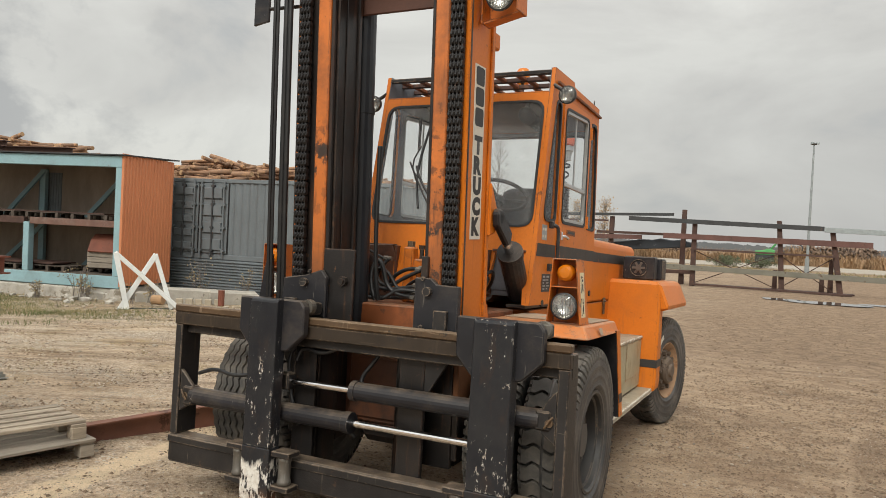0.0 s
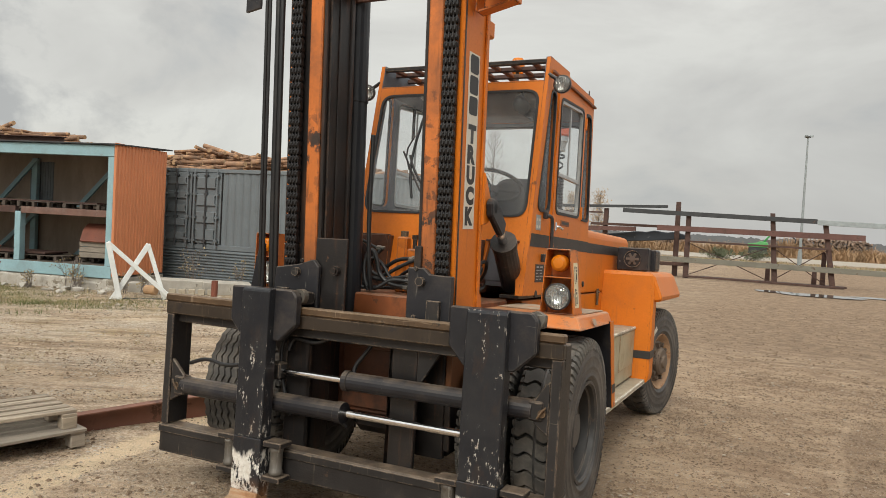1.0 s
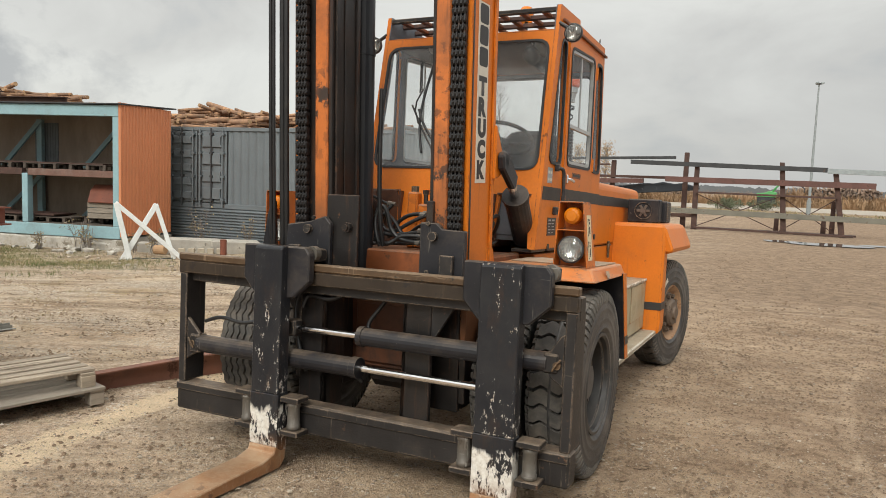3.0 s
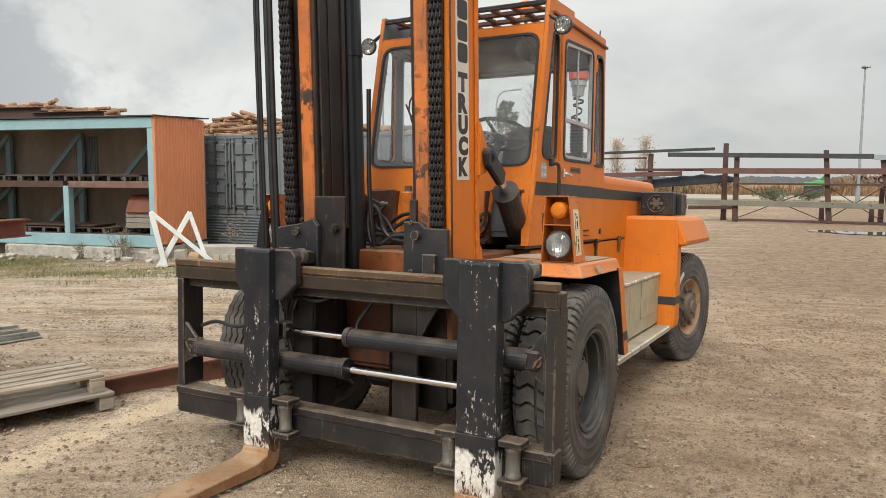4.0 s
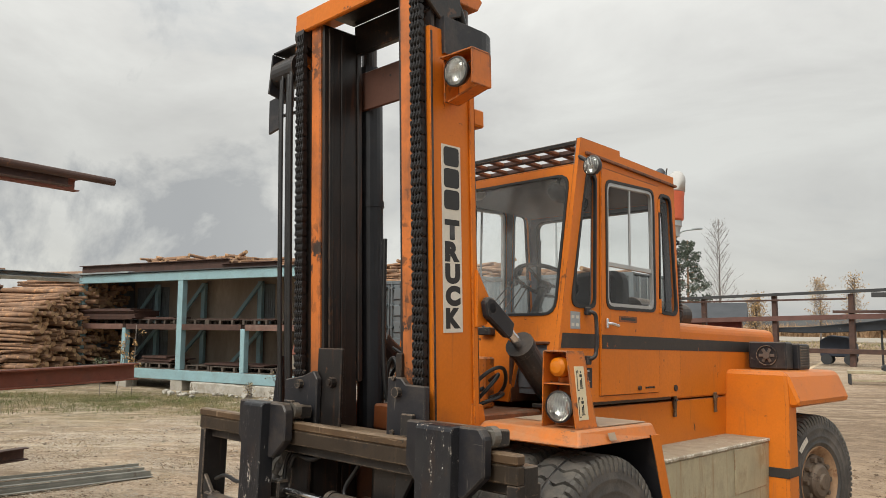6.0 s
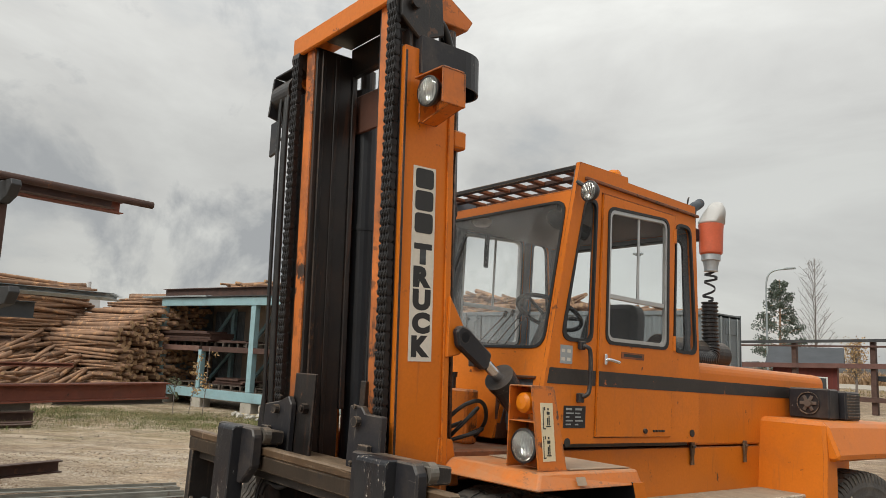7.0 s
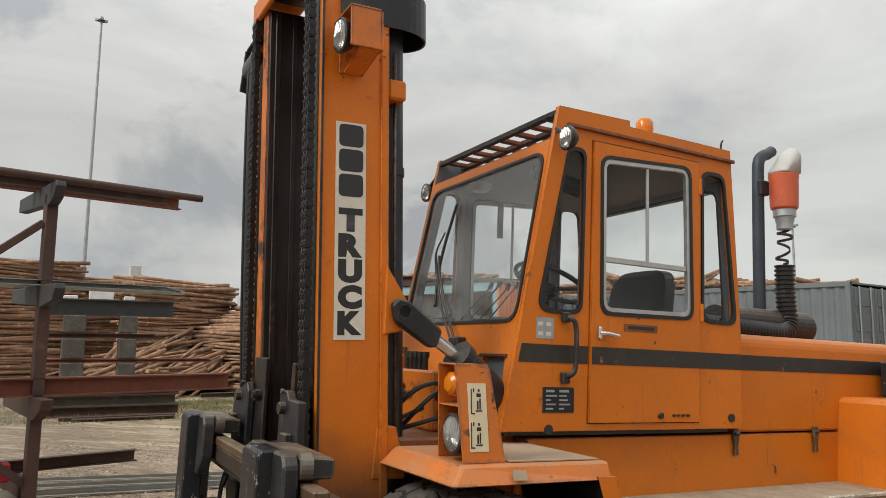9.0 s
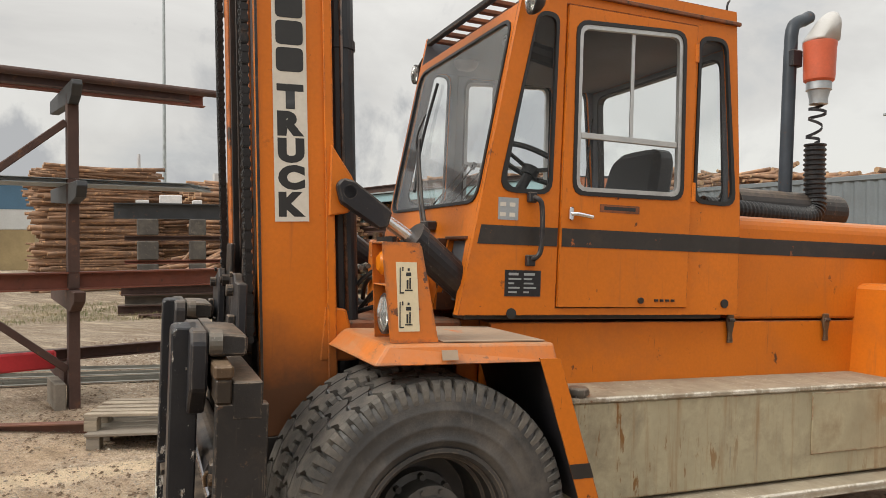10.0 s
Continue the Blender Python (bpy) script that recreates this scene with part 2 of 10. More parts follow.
def fork_paint(name, white):
    """Black fork paint, flaked to bare metal, the more so towards the heel; the heel is painted white with a ragged upper edge."""
    m, nt, b = nodes_of(name)
    v = coords(nt)
    sp = nt.nodes.new("ShaderNodeSeparateXYZ")
    nt.links.new(v, sp.inputs[0])
    z = sp.outputs["Z"]
    tall = coords(nt, (1, 1, 0.42))
    chips = noise_node(nt, tall, 34, 10, 0.72)
    patch_ = noise_node(nt, tall, 6.5, 5, 0.6)
    low = step_node(nt, z, 1.25, 0.30)
    em = edge_node(nt, 0.018)
    c = mixc(nt, step_node(nt, noise_node(nt, v, 5, 6, 0.6), 0.35, 0.65), (0.014, 0.015, 0.019), (0.027, 0.027, 0.029))
    c = mixc(nt, mult(nt, step_node(nt, noise_node(nt, tall, 9, 8, 0.7), 0.56, 0.70), 0.45), c, (0.06, 0.036, 0.025))
    flake = plus(nt, chips, plus(nt, mult(nt, patch_, 0.42), plus(nt, mult(nt, low, 0.10), mult(nt, em, 0.06))))
    if white:
        # paint left on the heel
        top = plus(nt, z, mult(nt, noise_node(nt, tall, 11, 6, 0.65), 0.22))
        keep = mult(nt, step_node(nt, top, 0.485, 0.455), step_node(nt, plus(nt, chips, mult(nt, patch_, 0.5)), 0.795, 0.765))
        c = mixc(nt, keep, c, mixc(nt, step_node(nt, noise_node(nt, v, 40, 5, 0.7), 0.4, 0.7), (0.70, 0.68, 0.63), (0.50, 0.45, 0.38)))
        rust = mult(nt, step_node(nt, z, 0.22, 0.10), step_node(nt, noise_node(nt, v, 14, 8, 0.7), 0.42, 0.56))
        c = mixc(nt, rust, c, (0.19, 0.085, 0.035))
        c = mixc(nt, step_node(nt, plus(nt, chips, mult(nt, em, 0.12)), 0.625, 0.645), c, (0.05, 0.032, 0.024))
    else:
        c = mixc(nt, step_node(nt, flake, 0.872, 0.887), c, mixc(nt, step_node(nt, noise_node(nt, v, 60, 4, 0.7), 0.4, 0.65), (0.58, 0.56, 0.52), (0.30, 0.23, 0.17)))
    nt.links.new(c, b.inputs["Base Color"])
    b.inputs["Roughness"].default_value = 0.36
    b.inputs["Specular IOR Level"].default_value = 0.3
    bp = nt.nodes.new("ShaderNodeBump")
    bp.inputs["Strength"].default_value = 0.25
    bp.inputs["Distance"].default_value = 0.006
    nt.links.new(plus(nt, step_node(nt, flake, 0.80, 0.85), mult(nt, chips, 0.6)), bp.inputs["Height"])
    nt.links.new(bp.outputs[0], b.inputs["Normal"])
    return m


FORK_BLACK = fork_paint("chipped_black_paint", False)
FORK_WHITE = fork_paint("chipped_white_paint", True)
GREASE = surface("greasy_black_steel", (0.022, 0.0195, 0.019), 0.36, 0.2, 0.4, 5, 40, (0.10, 0.05, 0.028), 0.60, 10, (0.06, 0.04, 0.028), 0.5, 0.6, streak=(0.085, 0.04, 0.022), streak_at=0.57, bump=0.14, edge=(0.13, 0.08, 0.055), edge_w=0.008, dust=(0.15, 0.11, 0.08), dust_amt=0.6)
WORN_STEEL = surface("worn_brown_steel", (0.115, 0.070, 0.038), 0.5, 0.25, 0.35, 5, 60, (0.03, 0.025, 0.02), 0.57, 10, (0.05, 0.035, 0.025), 0.48, 0.7, bump=0.15, edge=(0.30, 0.21, 0.13), edge_w=0.010, dust=(0.30, 0.215, 0.14), dust_amt=0.8, scratch=(0.30, 0.22, 0.15), scratch_at=0.64)
GREY_STEEL = surface("worn_grey_steel", (0.15, 0.138, 0.12), 0.48, 0.3, 0.3, 6, 60, (0.07, 0.05, 0.04), 0.56, 9, (0.10, 0.075, 0.055), 0.48, 0.7, bump=0.15, scratch=(0.42, 0.40, 0.37), scratch_at=0.62, dust=DUST)
DARK_STEEL = surface("dirty_dark_steel", (0.026, 0.0235, 0.023), 0.5, 0.2, 0.4, 5, 50, (0.11, 0.06, 0.038), 0.62, 12, (0.075, 0.056, 0.042), 0.53, 0.5, streak=(0.095, 0.068, 0.048), streak_at=0.62, bump=0.18, edge=(0.28, 0.21, 0.15), edge_w=0.010, dust=DUST, dust_amt=0.8, scratch=(0.14, 0.115, 0.09), scratch_at=0.66)
CHROME = surface("chrome_rod", (0.78, 0.78, 0.79), 0.16, 1.0, 0.05, 8, 80, dirt=(0.45, 0.40, 0.34), dirt_at=0.58, dirt_amt=0.5, bump=0.0)
RUST = surface("rusty_fork_steel", (0.31, 0.15, 0.065), 0.62, 0.15, 0.35, 5, 60, (0.10, 0.05, 0.03), 0.57, 12, (0.40, 0.30, 0.19), 0.48, 0.6, bump=0.2, edge=(0.42, 0.33, 0.24), edge_w=0.012, dust=(0.40, 0.30, 0.20), dust_amt=0.5, scratch=(0.46, 0.36, 0.26), scratch_at=0.62)
BEAM_BROWN = surface("rubbed_brown_black_steel", (0.044, 0.031, 0.021), 0.5, 0.2, 0.4, 4, 50, (0.025, 0.02, 0.018), 0.56, 10, (0.028, 0.022, 0.019), 0.5, 0.6, streak=(0.12, 0.085, 0.055), streak_at=0.6, bump=0.15, edge=(0.24, 0.17, 0.11), edge_w=0.010, scratch=(0.13, 0.095, 0.065), scratch_at=0.66)
WORN_FLANGE = surface("bare_worn_orange_flange", (0.60, 0.17, 0.032), 0.5, 0, 0.2, 2.4, 45, (0.04, 0.026, 0.02), 0.52, 7, (0.11, 0.05, 0.028), 0.46, 0.7, streak=(0.06, 0.035, 0.022), streak_at=0.57, bump=0.1, edge=(0.05, 0.03, 0.022), edge_w=0.014, low=((0.05, 0.036, 0.027), 1.25, 1.85, 0.75))
GRIMY_ORANGE = surface("grimy_orange_paint", (0.52, 0.135, 0.012), 0.5, 0, 0.16, 1.4, 50, CHIP_RUST, 0.62, 10, (0.17, 0.06, 0.02), 0.46, 0.6, streak=(0.24, 0.08, 0.02), streak_at=0.56, bump=0.06, edge=CHIP_RUST, spec=0.3, dust=DUST)
RED_RUST = surface("red_oxide_steel", (0.20, 0.062, 0.036), 0.7, 0.0, 0.3, 3, 40, (0.07, 0.035, 0.025), 0.62, 8, (0.11, 0.055, 0.04), 0.5, 0.6, bump=0.15)
BROWN_STEEL = surface("brown_rusted_steel", (0.085, 0.045, 0.035), 0.7, 0.1, 0.35, 4, 40, (0.16, 0.075, 0.04), 0.6, 8, (0.05, 0.035, 0.03), 0.5, 0.5, bump=0.15)
GALV = surface("galvanised_steel", (0.42, 0.45, 0.47), 0.4, 0.6, 0.15, 6, 50, None, dirt=(0.2, 0.19, 0.18), bump=0.05)
RUBBER = surface("tyre_rubber", (0.036, 0.035, 0.035), 0.50, 0, 0.35, 5, 60, None, dirt=(0.165, 0.143, 0.122), dirt_at=0.46, dirt_amt=0.55, bump=0.2, bump_scale=90, spec=0.75, scratch=(0.10, 0.09, 0.08), scratch_at=0.70)
TREAD = surface("dusty_tread_rubber", (0.095, 0.089, 0.082), 0.8, 0, 0.3, 6, 60, None, dirt=(0.22, 0.19, 0.155), dirt_at=0.44, dirt_amt=0.6, bump=0.25, bump_scale=70, spec=0.25)
HOSE = surface("black_rubber_hose", (0.014, 0.014, 0.015), 0.42, 0, 0.3, 6, 50, None, dirt=(0.07, 0.06, 0.05), dirt_at=0.55, bump=0.05)
BEIGE = surface("beige_paint", (0.43, 0.375, 0.25), 0.5, 0, 0.22, 3.4, 45, (0.20, 0.095, 0.024), 0.580, 8, (0.22, 0.185, 0.125), 0.47, 0.80, streak=(0.27, 0.165, 0.075), streak_at=0.53, chip=(1.8, 1.8, 0.35), bump=0.08, edge=(0.22, 0.10, 0.05), edge_w=0.014, scratch=(0.26, 0.22, 0.16), scratch_at=0.66)
BEIGE_RUSTY = surface("rust_blotched_beige_paint", (0.44, 0.38, 0.25), 0.5, 0, 0.22, 3.4, 45, (0.24, 0.12, 0.028), 0.49, 7, (0.26, 0.20, 0.12), 0.47, 0.80, streak=(0.27, 0.185, 0.095), streak_at=0.55, chip=(1, 1, 0.6), bump=0.08, edge=(0.22, 0.10, 0.05), edge_w=0.02)
BEIGE_TOP = surface("dusty_beige_paint", (0.37, 0.315, 0.23), 0.6, 0, 0.3, 4, 45, (0.20, 0.10, 0.05), 0.60, 8, (0.21, 0.165, 0.115), 0.45, 0.85, bump=0.12, edge=(0.80, 0.77, 0.69), edge_w=0.028, scratch=(0.55, 0.50, 0.42), scratch_at=0.62)
DUSTY_TOP = surface("dust_covered_paint", (0.40, 0.29, 0.20), 0.8, 0, 0.25, 5, 45, (0.55, 0.15, 0.03), 0.60, 6, (0.30, 0.24, 0.18), 0.45, 0.7, bump=0.1)
STRIPE = surface("black_stripe", (0.026, 0.022, 0.020), 0.5, 0, 0.25, 6, 50, (0.40, 0.115, 0.025), 0.63, 14, (0.07, 0.045, 0.03), 0.5, 0.5, bump=0.03)
LABEL = surface("white_label", (0.66, 0.62, 0.54), 0.5, 0, 0.10, 5, 50, (0.5, 0.2, 0.06), 0.70, 14, bump=0.02)
CREAM = surface("cream_label", (0.72, 0.62, 0.42), 0.5, 0, 0.08, 5, 50, (0.4, 0.3, 0.2), 0.7, 14, bump=0.02)
INK = surface("black_ink", (0.02, 0.02, 0.02), 0.5, 0, 0.2, 8, 60, bump=0.0)
SEAL = surface("black_rubber_seal", (0.012, 0.012, 0.013), 0.5, 0, 0.3, 8, 60, bump=0.05)
ALU = surface("aluminium_frame", (0.55, 0.55, 0.54), 0.38, 0.8, 0.15, 8, 60, dirt=(0.2, 0.18, 0.15), dirt_at=0.55, bump=0.04)
INNER = surface("grey_cab_lining", (0.155, 0.168, 0.19), 0.8, 0, 0.2, 3, 60, bump=0.1)
SEAT = surface("black_seat_vinyl", (0.02, 0.021, 0.023), 0.55, 0, 0.2, 6, 60, bump=0.08)
REFLECTOR = surface("dull_lamp_reflector", (0.72, 0.71, 0.68), 0.24, 1.0, 0.2, 18, 120, dirt=(0.30, 0.27, 0.22), dirt_at=0.5, dirt_amt=0.6, bump=0.25, bump_scale=30)
PLASTIC_ORANGE = surface("orange_plastic", (0.58, 0.12, 0.055), 0.4, 0, 0.12, 6, 60, dirt=(0.3, 0.08, 0.04), dirt_at=0.5, bump=0.03)
WHITE_PLASTIC = surface("milky_plastic", (0.47, 0.46, 0.44), 0.35, 0, 0.1, 6, 60, dirt=(0.4, 0.36, 0.32), dirt_at=0.5, bump=0.03)
RIM_DARK = surface("black_rim_paint", (0.045, 0.043, 0.042), 0.5, 0.1, 0.35, 6, 50, (0.14, 0.09, 0.06), 0.62, 12, (0.075, 0.062, 0.05), 0.52, 0.5, edge=(0.16, 0.13, 0.10), bump=0.1)
RIM_RUST = surface("faded_orange_rim", (0.37, 0.225, 0.125), 0.7, 0, 0.3, 7, 60, (0.22, 0.10, 0.045), 0.55, 9, (0.13, 0.08, 0.06), 0.5, 0.6, bump=0.15)


def glass(name, tint=(0.955, 0.97, 0.97), rough=0.02, film=0.05, gloss=0.2):
    m, nt, b = nodes_of(name)
    out = [n for n in nt.nodes if n.type == "OUTPUT_MATERIAL"][0]
    tr = nt.nodes.new("ShaderNodeBsdfTransparent")
    gl = nt.nodes.new("ShaderNodeBsdfGlossy")
    gl.inputs["Roughness"].default_value = rough
    tr.inputs[0].default_value = (*tint, 1)
    fr = nt.nodes.new("ShaderNodeLayerWeight")
    fr.inputs[0].default_value = gloss
    mx = nt.nodes.new("ShaderNodeMixShader")
    nt.links.new(fr.outputs[0], mx.inputs[0])
    nt.links.new(tr.outputs[0], mx.inputs[1])
    nt.links.new(gl.outputs[0], mx.inputs[2])
    # a thin film of dust, heavier where it also stands in for glare
    df = nt.nodes.new("ShaderNodeBsdfDiffuse")
    df.inputs[0].default_value = (0.74, 0.73, 0.71, 1)
    v = coords(nt)
    d = mult(nt, step_node(nt, noise_node(nt, v, 3, 7, 0.7), 0.30, 0.75), film)
    m2 = nt.nodes.new("ShaderNodeMixShader")
    nt.links.new(d, m2.inputs[0])
    nt.links.new(mx.outputs[0], m2.inputs[1])
    nt.links.new(df.outputs[0], m2.inputs[2])
    nt.links.new(m2.outputs[0], out.inputs[0])
    return m


GLASS = glass("cab_glass")
# thicker white film: dust plus sky glare painted into the screen
SCREEN = glass("dust_glare_windscreen_glass", film=0.27, gloss=0.34)
LENS = glass("lamp_glass", film=0.16, gloss=0.3)
AMBER, _nt, _b = nodes_of("amber_lens")
_b.inputs["Base Color"].default_value = (0.75, 0.22, 0.01, 1)
_b.inputs["Roughness"].default_value = 0.15
_b.inputs["Transmission Weight"].default_value = 0.25


# ---- mesh tools ----
def box(bm, x0, x1, y0, y1, z0, z1, bevel=0.006, m=None):
    vs = bmesh.ops.create_cube(bm, size=1)["verts"]
    t = Matrix.Translation(((x0 + x1) / 2, (y0 + y1) / 2, (z0 + z1) / 2)) @ Matrix.Diagonal((abs(x1 - x0), abs(y1 - y0), abs(z1 - z0), 1))
    bmesh.ops.transform(bm, matrix=t, verts=vs)
    if bevel:
        es = list({e for v in vs for e in v.link_edges})
        r = bmesh.ops.bevel(bm, geom=es, offset=min(bevel, 0.45 * min(abs(x1 - x0), abs(y1 - y0), abs(z1 - z0))), segments=1, affect="EDGES", profile=0.5)
        vs = list({v for f in r["faces"] for v in f.verts} | {v for v in vs if v.is_valid})
    if m is not None:
        bmesh.ops.transform(bm, matrix=m, verts=vs)
    return vs


def prism(bm, pts, a, b, axis="x", bevel=0.0):
    """A polygon drawn in the plane across an axis, from a to b along it."""
    def at(p, d):
        if axis == "x":
            return (d, p[0], p[1])
        if axis == "y":
            return (p[0], d, p[1])
        return (p[0], p[1], d)
    lo = [bm.verts.new(at(p, a)) for p in pts]
    hi = [bm.verts.new(at(p, b)) for p in pts]
    n = len(pts)
    fs = [bm.faces.new(lo), bm.faces.new(hi[::-1])]
    for i in range(n):
        fs.append(bm.faces.new((lo[i], hi[i], hi[(i + 1) % n], lo[(i + 1) % n])))
    bmesh.ops.recalc_face_normals(bm, faces=fs)
    if bevel:
        es = list({e for f in fs for e in f.edges})
        bmesh.ops.bevel(bm, geom=es, offset=bevel, segments=1, affect="EDGES", profile=0.5)


def rod(bm, p, q, r, seg=14, r2=None):
    p, q = Vector(p), Vector(q)
    d = q - p
    m = Matrix.Translation((p + q) / 2) @ d.to_track_quat("Z", "Y").to_matrix().to_4x4()
    return bmesh.ops.create_cone(bm, cap_ends=True, segments=seg, radius1=r, radius2=r if r2 is None else r2, depth=d.length, matrix=m)["verts"]


def tube(bm, pts, r, seg=8, smooth=3):
    """A round pipe along a bent line."""
    pts = [Vector(p) for p in pts]
    for _ in range(smooth):
        out = [pts[0]]
        for a, b in zip(pts, pts[1:]):
            out += [a.lerp(b, 0.25), a.lerp(b, 0.75)]
        pts = out + [pts[-1]]
        if len(pts) > 60:
            break
    rings = []
    side = None
    for i, p in enumerate(pts):
        d = (pts[min(i + 1, len(pts) - 1)] - pts[max(i - 1, 0)]).normalized()
        if side is None:
            side = d.orthogonal().normalized()
        side = (side - d * side.dot(d)).normalized()
        up = d.cross(side)
        rings.append([bm.verts.new(p + r * (math.cos(2 * math.pi * k / seg) * side + math.sin(2 * math.pi * k / seg) * up)) for k in range(seg)])
    for a, b in zip(rings, rings[1:]):
        for k in range(seg):
            f = bm.faces.new((a[k], a[(k + 1) % seg], b[(k + 1) % seg], b[k]))
            f.smooth = True
    bm.faces.new(rings[0][::-1])
    bm.faces.new(rings[-1])


def lathe(bm, prof, seg=48, m=None, smooth=True, sharp=0.6):
    """Turn a profile of (radius, height) round the x axis: height runs along x."""
    rings, pairs = [], []

    def turn(r, h):
        rings.append([bm.verts.new((h, r * math.cos(2 * math.pi * k / seg), r * math.sin(2 * math.pi * k / seg))) for k in range(seg)])
        return rings[-1]
    last = turn(*prof[0])
    for i in range(1, len(prof)):
        ring_ = turn(*prof[i])
        pairs.append((last, ring_))
        last = ring_
        if i + 1 < len(prof):
            u = Vector((prof[i][0] - prof[i - 1][0], prof[i][1] - prof[i - 1][1]))
            v = Vector((prof[i + 1][0] - prof[i][0], prof[i + 1][1] - prof[i][1]))
            if u.length > 1e-6 and v.length > 1e-6 and u.angle(v) > sharp:
                last = turn(*prof[i])
    fs = []
    for a, b in pairs:
        for k in range(seg):
            f = bm.faces.new((a[k], a[(k + 1) % seg], b[(k + 1) % seg], b[k]))
            f.smooth = smooth
            fs.append(f)
    bmesh.ops.recalc_face_normals(bm, faces=fs)
    if m is not None:
        bmesh.ops.transform(bm, matrix=m, verts=[v for r in rings for v in r])


def rounded(pts, r, n=4):
    """A polygon with its corners rounded."""
    out = []
    k = len(pts)
    for i in range(k):
        p, a, b = Vector(pts[i]), Vector(pts[i - 1]), Vector(pts[(i + 1) % k])
        u, v = (a - p).normalized(), (b - p).normalized()
        half = u.angle(v) / 2
        d = min(r / math.tan(half), 0.45 * min((a - p).length, (b - p).length))
        s, e = p + u * d, p + v * d
        for j in range(n + 1):
            f = j / n
            out.append((((1 - f) ** 2) * s + 2 * f * (1 - f) * p + f * f * e)[:])
    return out


def sheet(bm, loops, place, d0, d1):
    """A plate with holes: loops[0] is its outline, the others are openings; place(u, v, d) gives the point in space."""
    flat = [p for l in loops for p in l]
    tris = tessellate_polygon([[Vector((p[0], p[1], 0)) for p in l] for l in loops])
    a = [bm.verts.new(place(p[0], p[1], d0)) for p in flat]
    b = [bm.verts.new(place(p[0], p[1], d1)) for p in flat]
    fs = []
    for t in tris:
        fs.append(bm.faces.new([a[i] for i in t]))
        fs.append(bm.faces.new([b[i] for i in reversed(t)]))
    k = 0
    for l in loops:
        n = len(l)
        for i in range(n):
            i0, i1 = k + i, k + (i + 1) % n
            fs.append(bm.faces.new((a[i0], a[i1], b[i1], b[i0])))
        k += n
    bmesh.ops.recalc_face_normals(bm, faces=fs)


def pane(bm, loop, place, d):
    """A single sheet of glass."""
    bm.faces.new([bm.verts.new(place(p[0], p[1], d)) for p in loop])


def ring(bm, outer, inner, place, d0, d1):
    sheet(bm, [outer, inner], place, d0, d1)


def mesh_of(name, bm, mat, m=None):
    if m is not None:
        bmesh.ops.transform(bm, matrix=m, verts=bm.verts)
    me = bpy.data.meshes.new(name)
    bm.to_mesh(me)
    bm.free()
    me.materials.append(mat)
    return me


def part(name, bm, mat, parent=None, label="", m=None):
    ob = new(name, mesh_of(name, bm, mat, m))
    # thing > part > sub-part and no deeper
    if parent is not None and parent.parent is not None and parent.parent.parent is not None:
        parent = parent.parent
    ob.parent = parent
    if label:
        ob["label"] = label
    return ob


def piece(name, me, parent, at):
    ob = new(name, me)
    ob.parent = parent
    ob.matrix_basis = at
    return ob


def thing(name, label, category, at=None, group="", kind=""):
    ob = new(name)
    ob.empty_display_size = 0.2
    if at is not None:
        ob.matrix_basis = at
    return tagged(ob, label, category, group, kind)


def B():
    return bmesh.new()


# ---- ground ----
def smooth01(t):
    t = max(0.0, min(1.0, t))
    return t * t * (3 - 2 * t)


def ground_z(x, y):
    r = math.hypot(x, y - 2)
    w = 1 - smooth01((r - 6.5) / 15.0)
    far = -0.72 + 0.08 * smooth01((x + 12) / 14)
    base = w * (0.00974 * x - 0.03746 * y) + (1 - w) * far
    return base

# ---- the forklift, in its own frame: front towards -y, ground at z = 0 ----
truck = thing("forklift", "large worn orange forklift truck with tall mast and cab", "forklift", pose(0, 0, 0, -2.146, -0.558, 0.02))
LEAN = Matrix.Translation((0, 0.385, 0)) @ Matrix.Rotation(radians(2.95), 4, "X")


# mast: two outer columns, their inner channels, cross beams
CYLINDER = surface("blue_black_cylinder_paint", (0.020, 0.022, 0.027), 0.42, 0.1, 0.3, 4, 40, (0.07, 0.05, 0.04), 0.66, 8, (0.05, 0.04, 0.034), 0.55, 0.5, bump=0.06)
CHAIN = surface("oily_black_chain", (0.017, 0.0155, 0.016), 0.45, 0.3, 0.3, 6, 60, (0.06, 0.035, 0.022), 0.62, 12, bump=0.08)
INNER_MAST = surface("rust_streaked_greasy_steel", (0.022, 0.018, 0.017), 0.42, 0.15, 0.35, 4, 40, (0.12, 0.05, 0.025), 0.60, 7, (0.04, 0.026, 0.02), 0.46, 0.7, streak=(0.10, 0.040, 0.020), streak_at=0.56, bump=0.12, chip=(1, 1, 0.25))


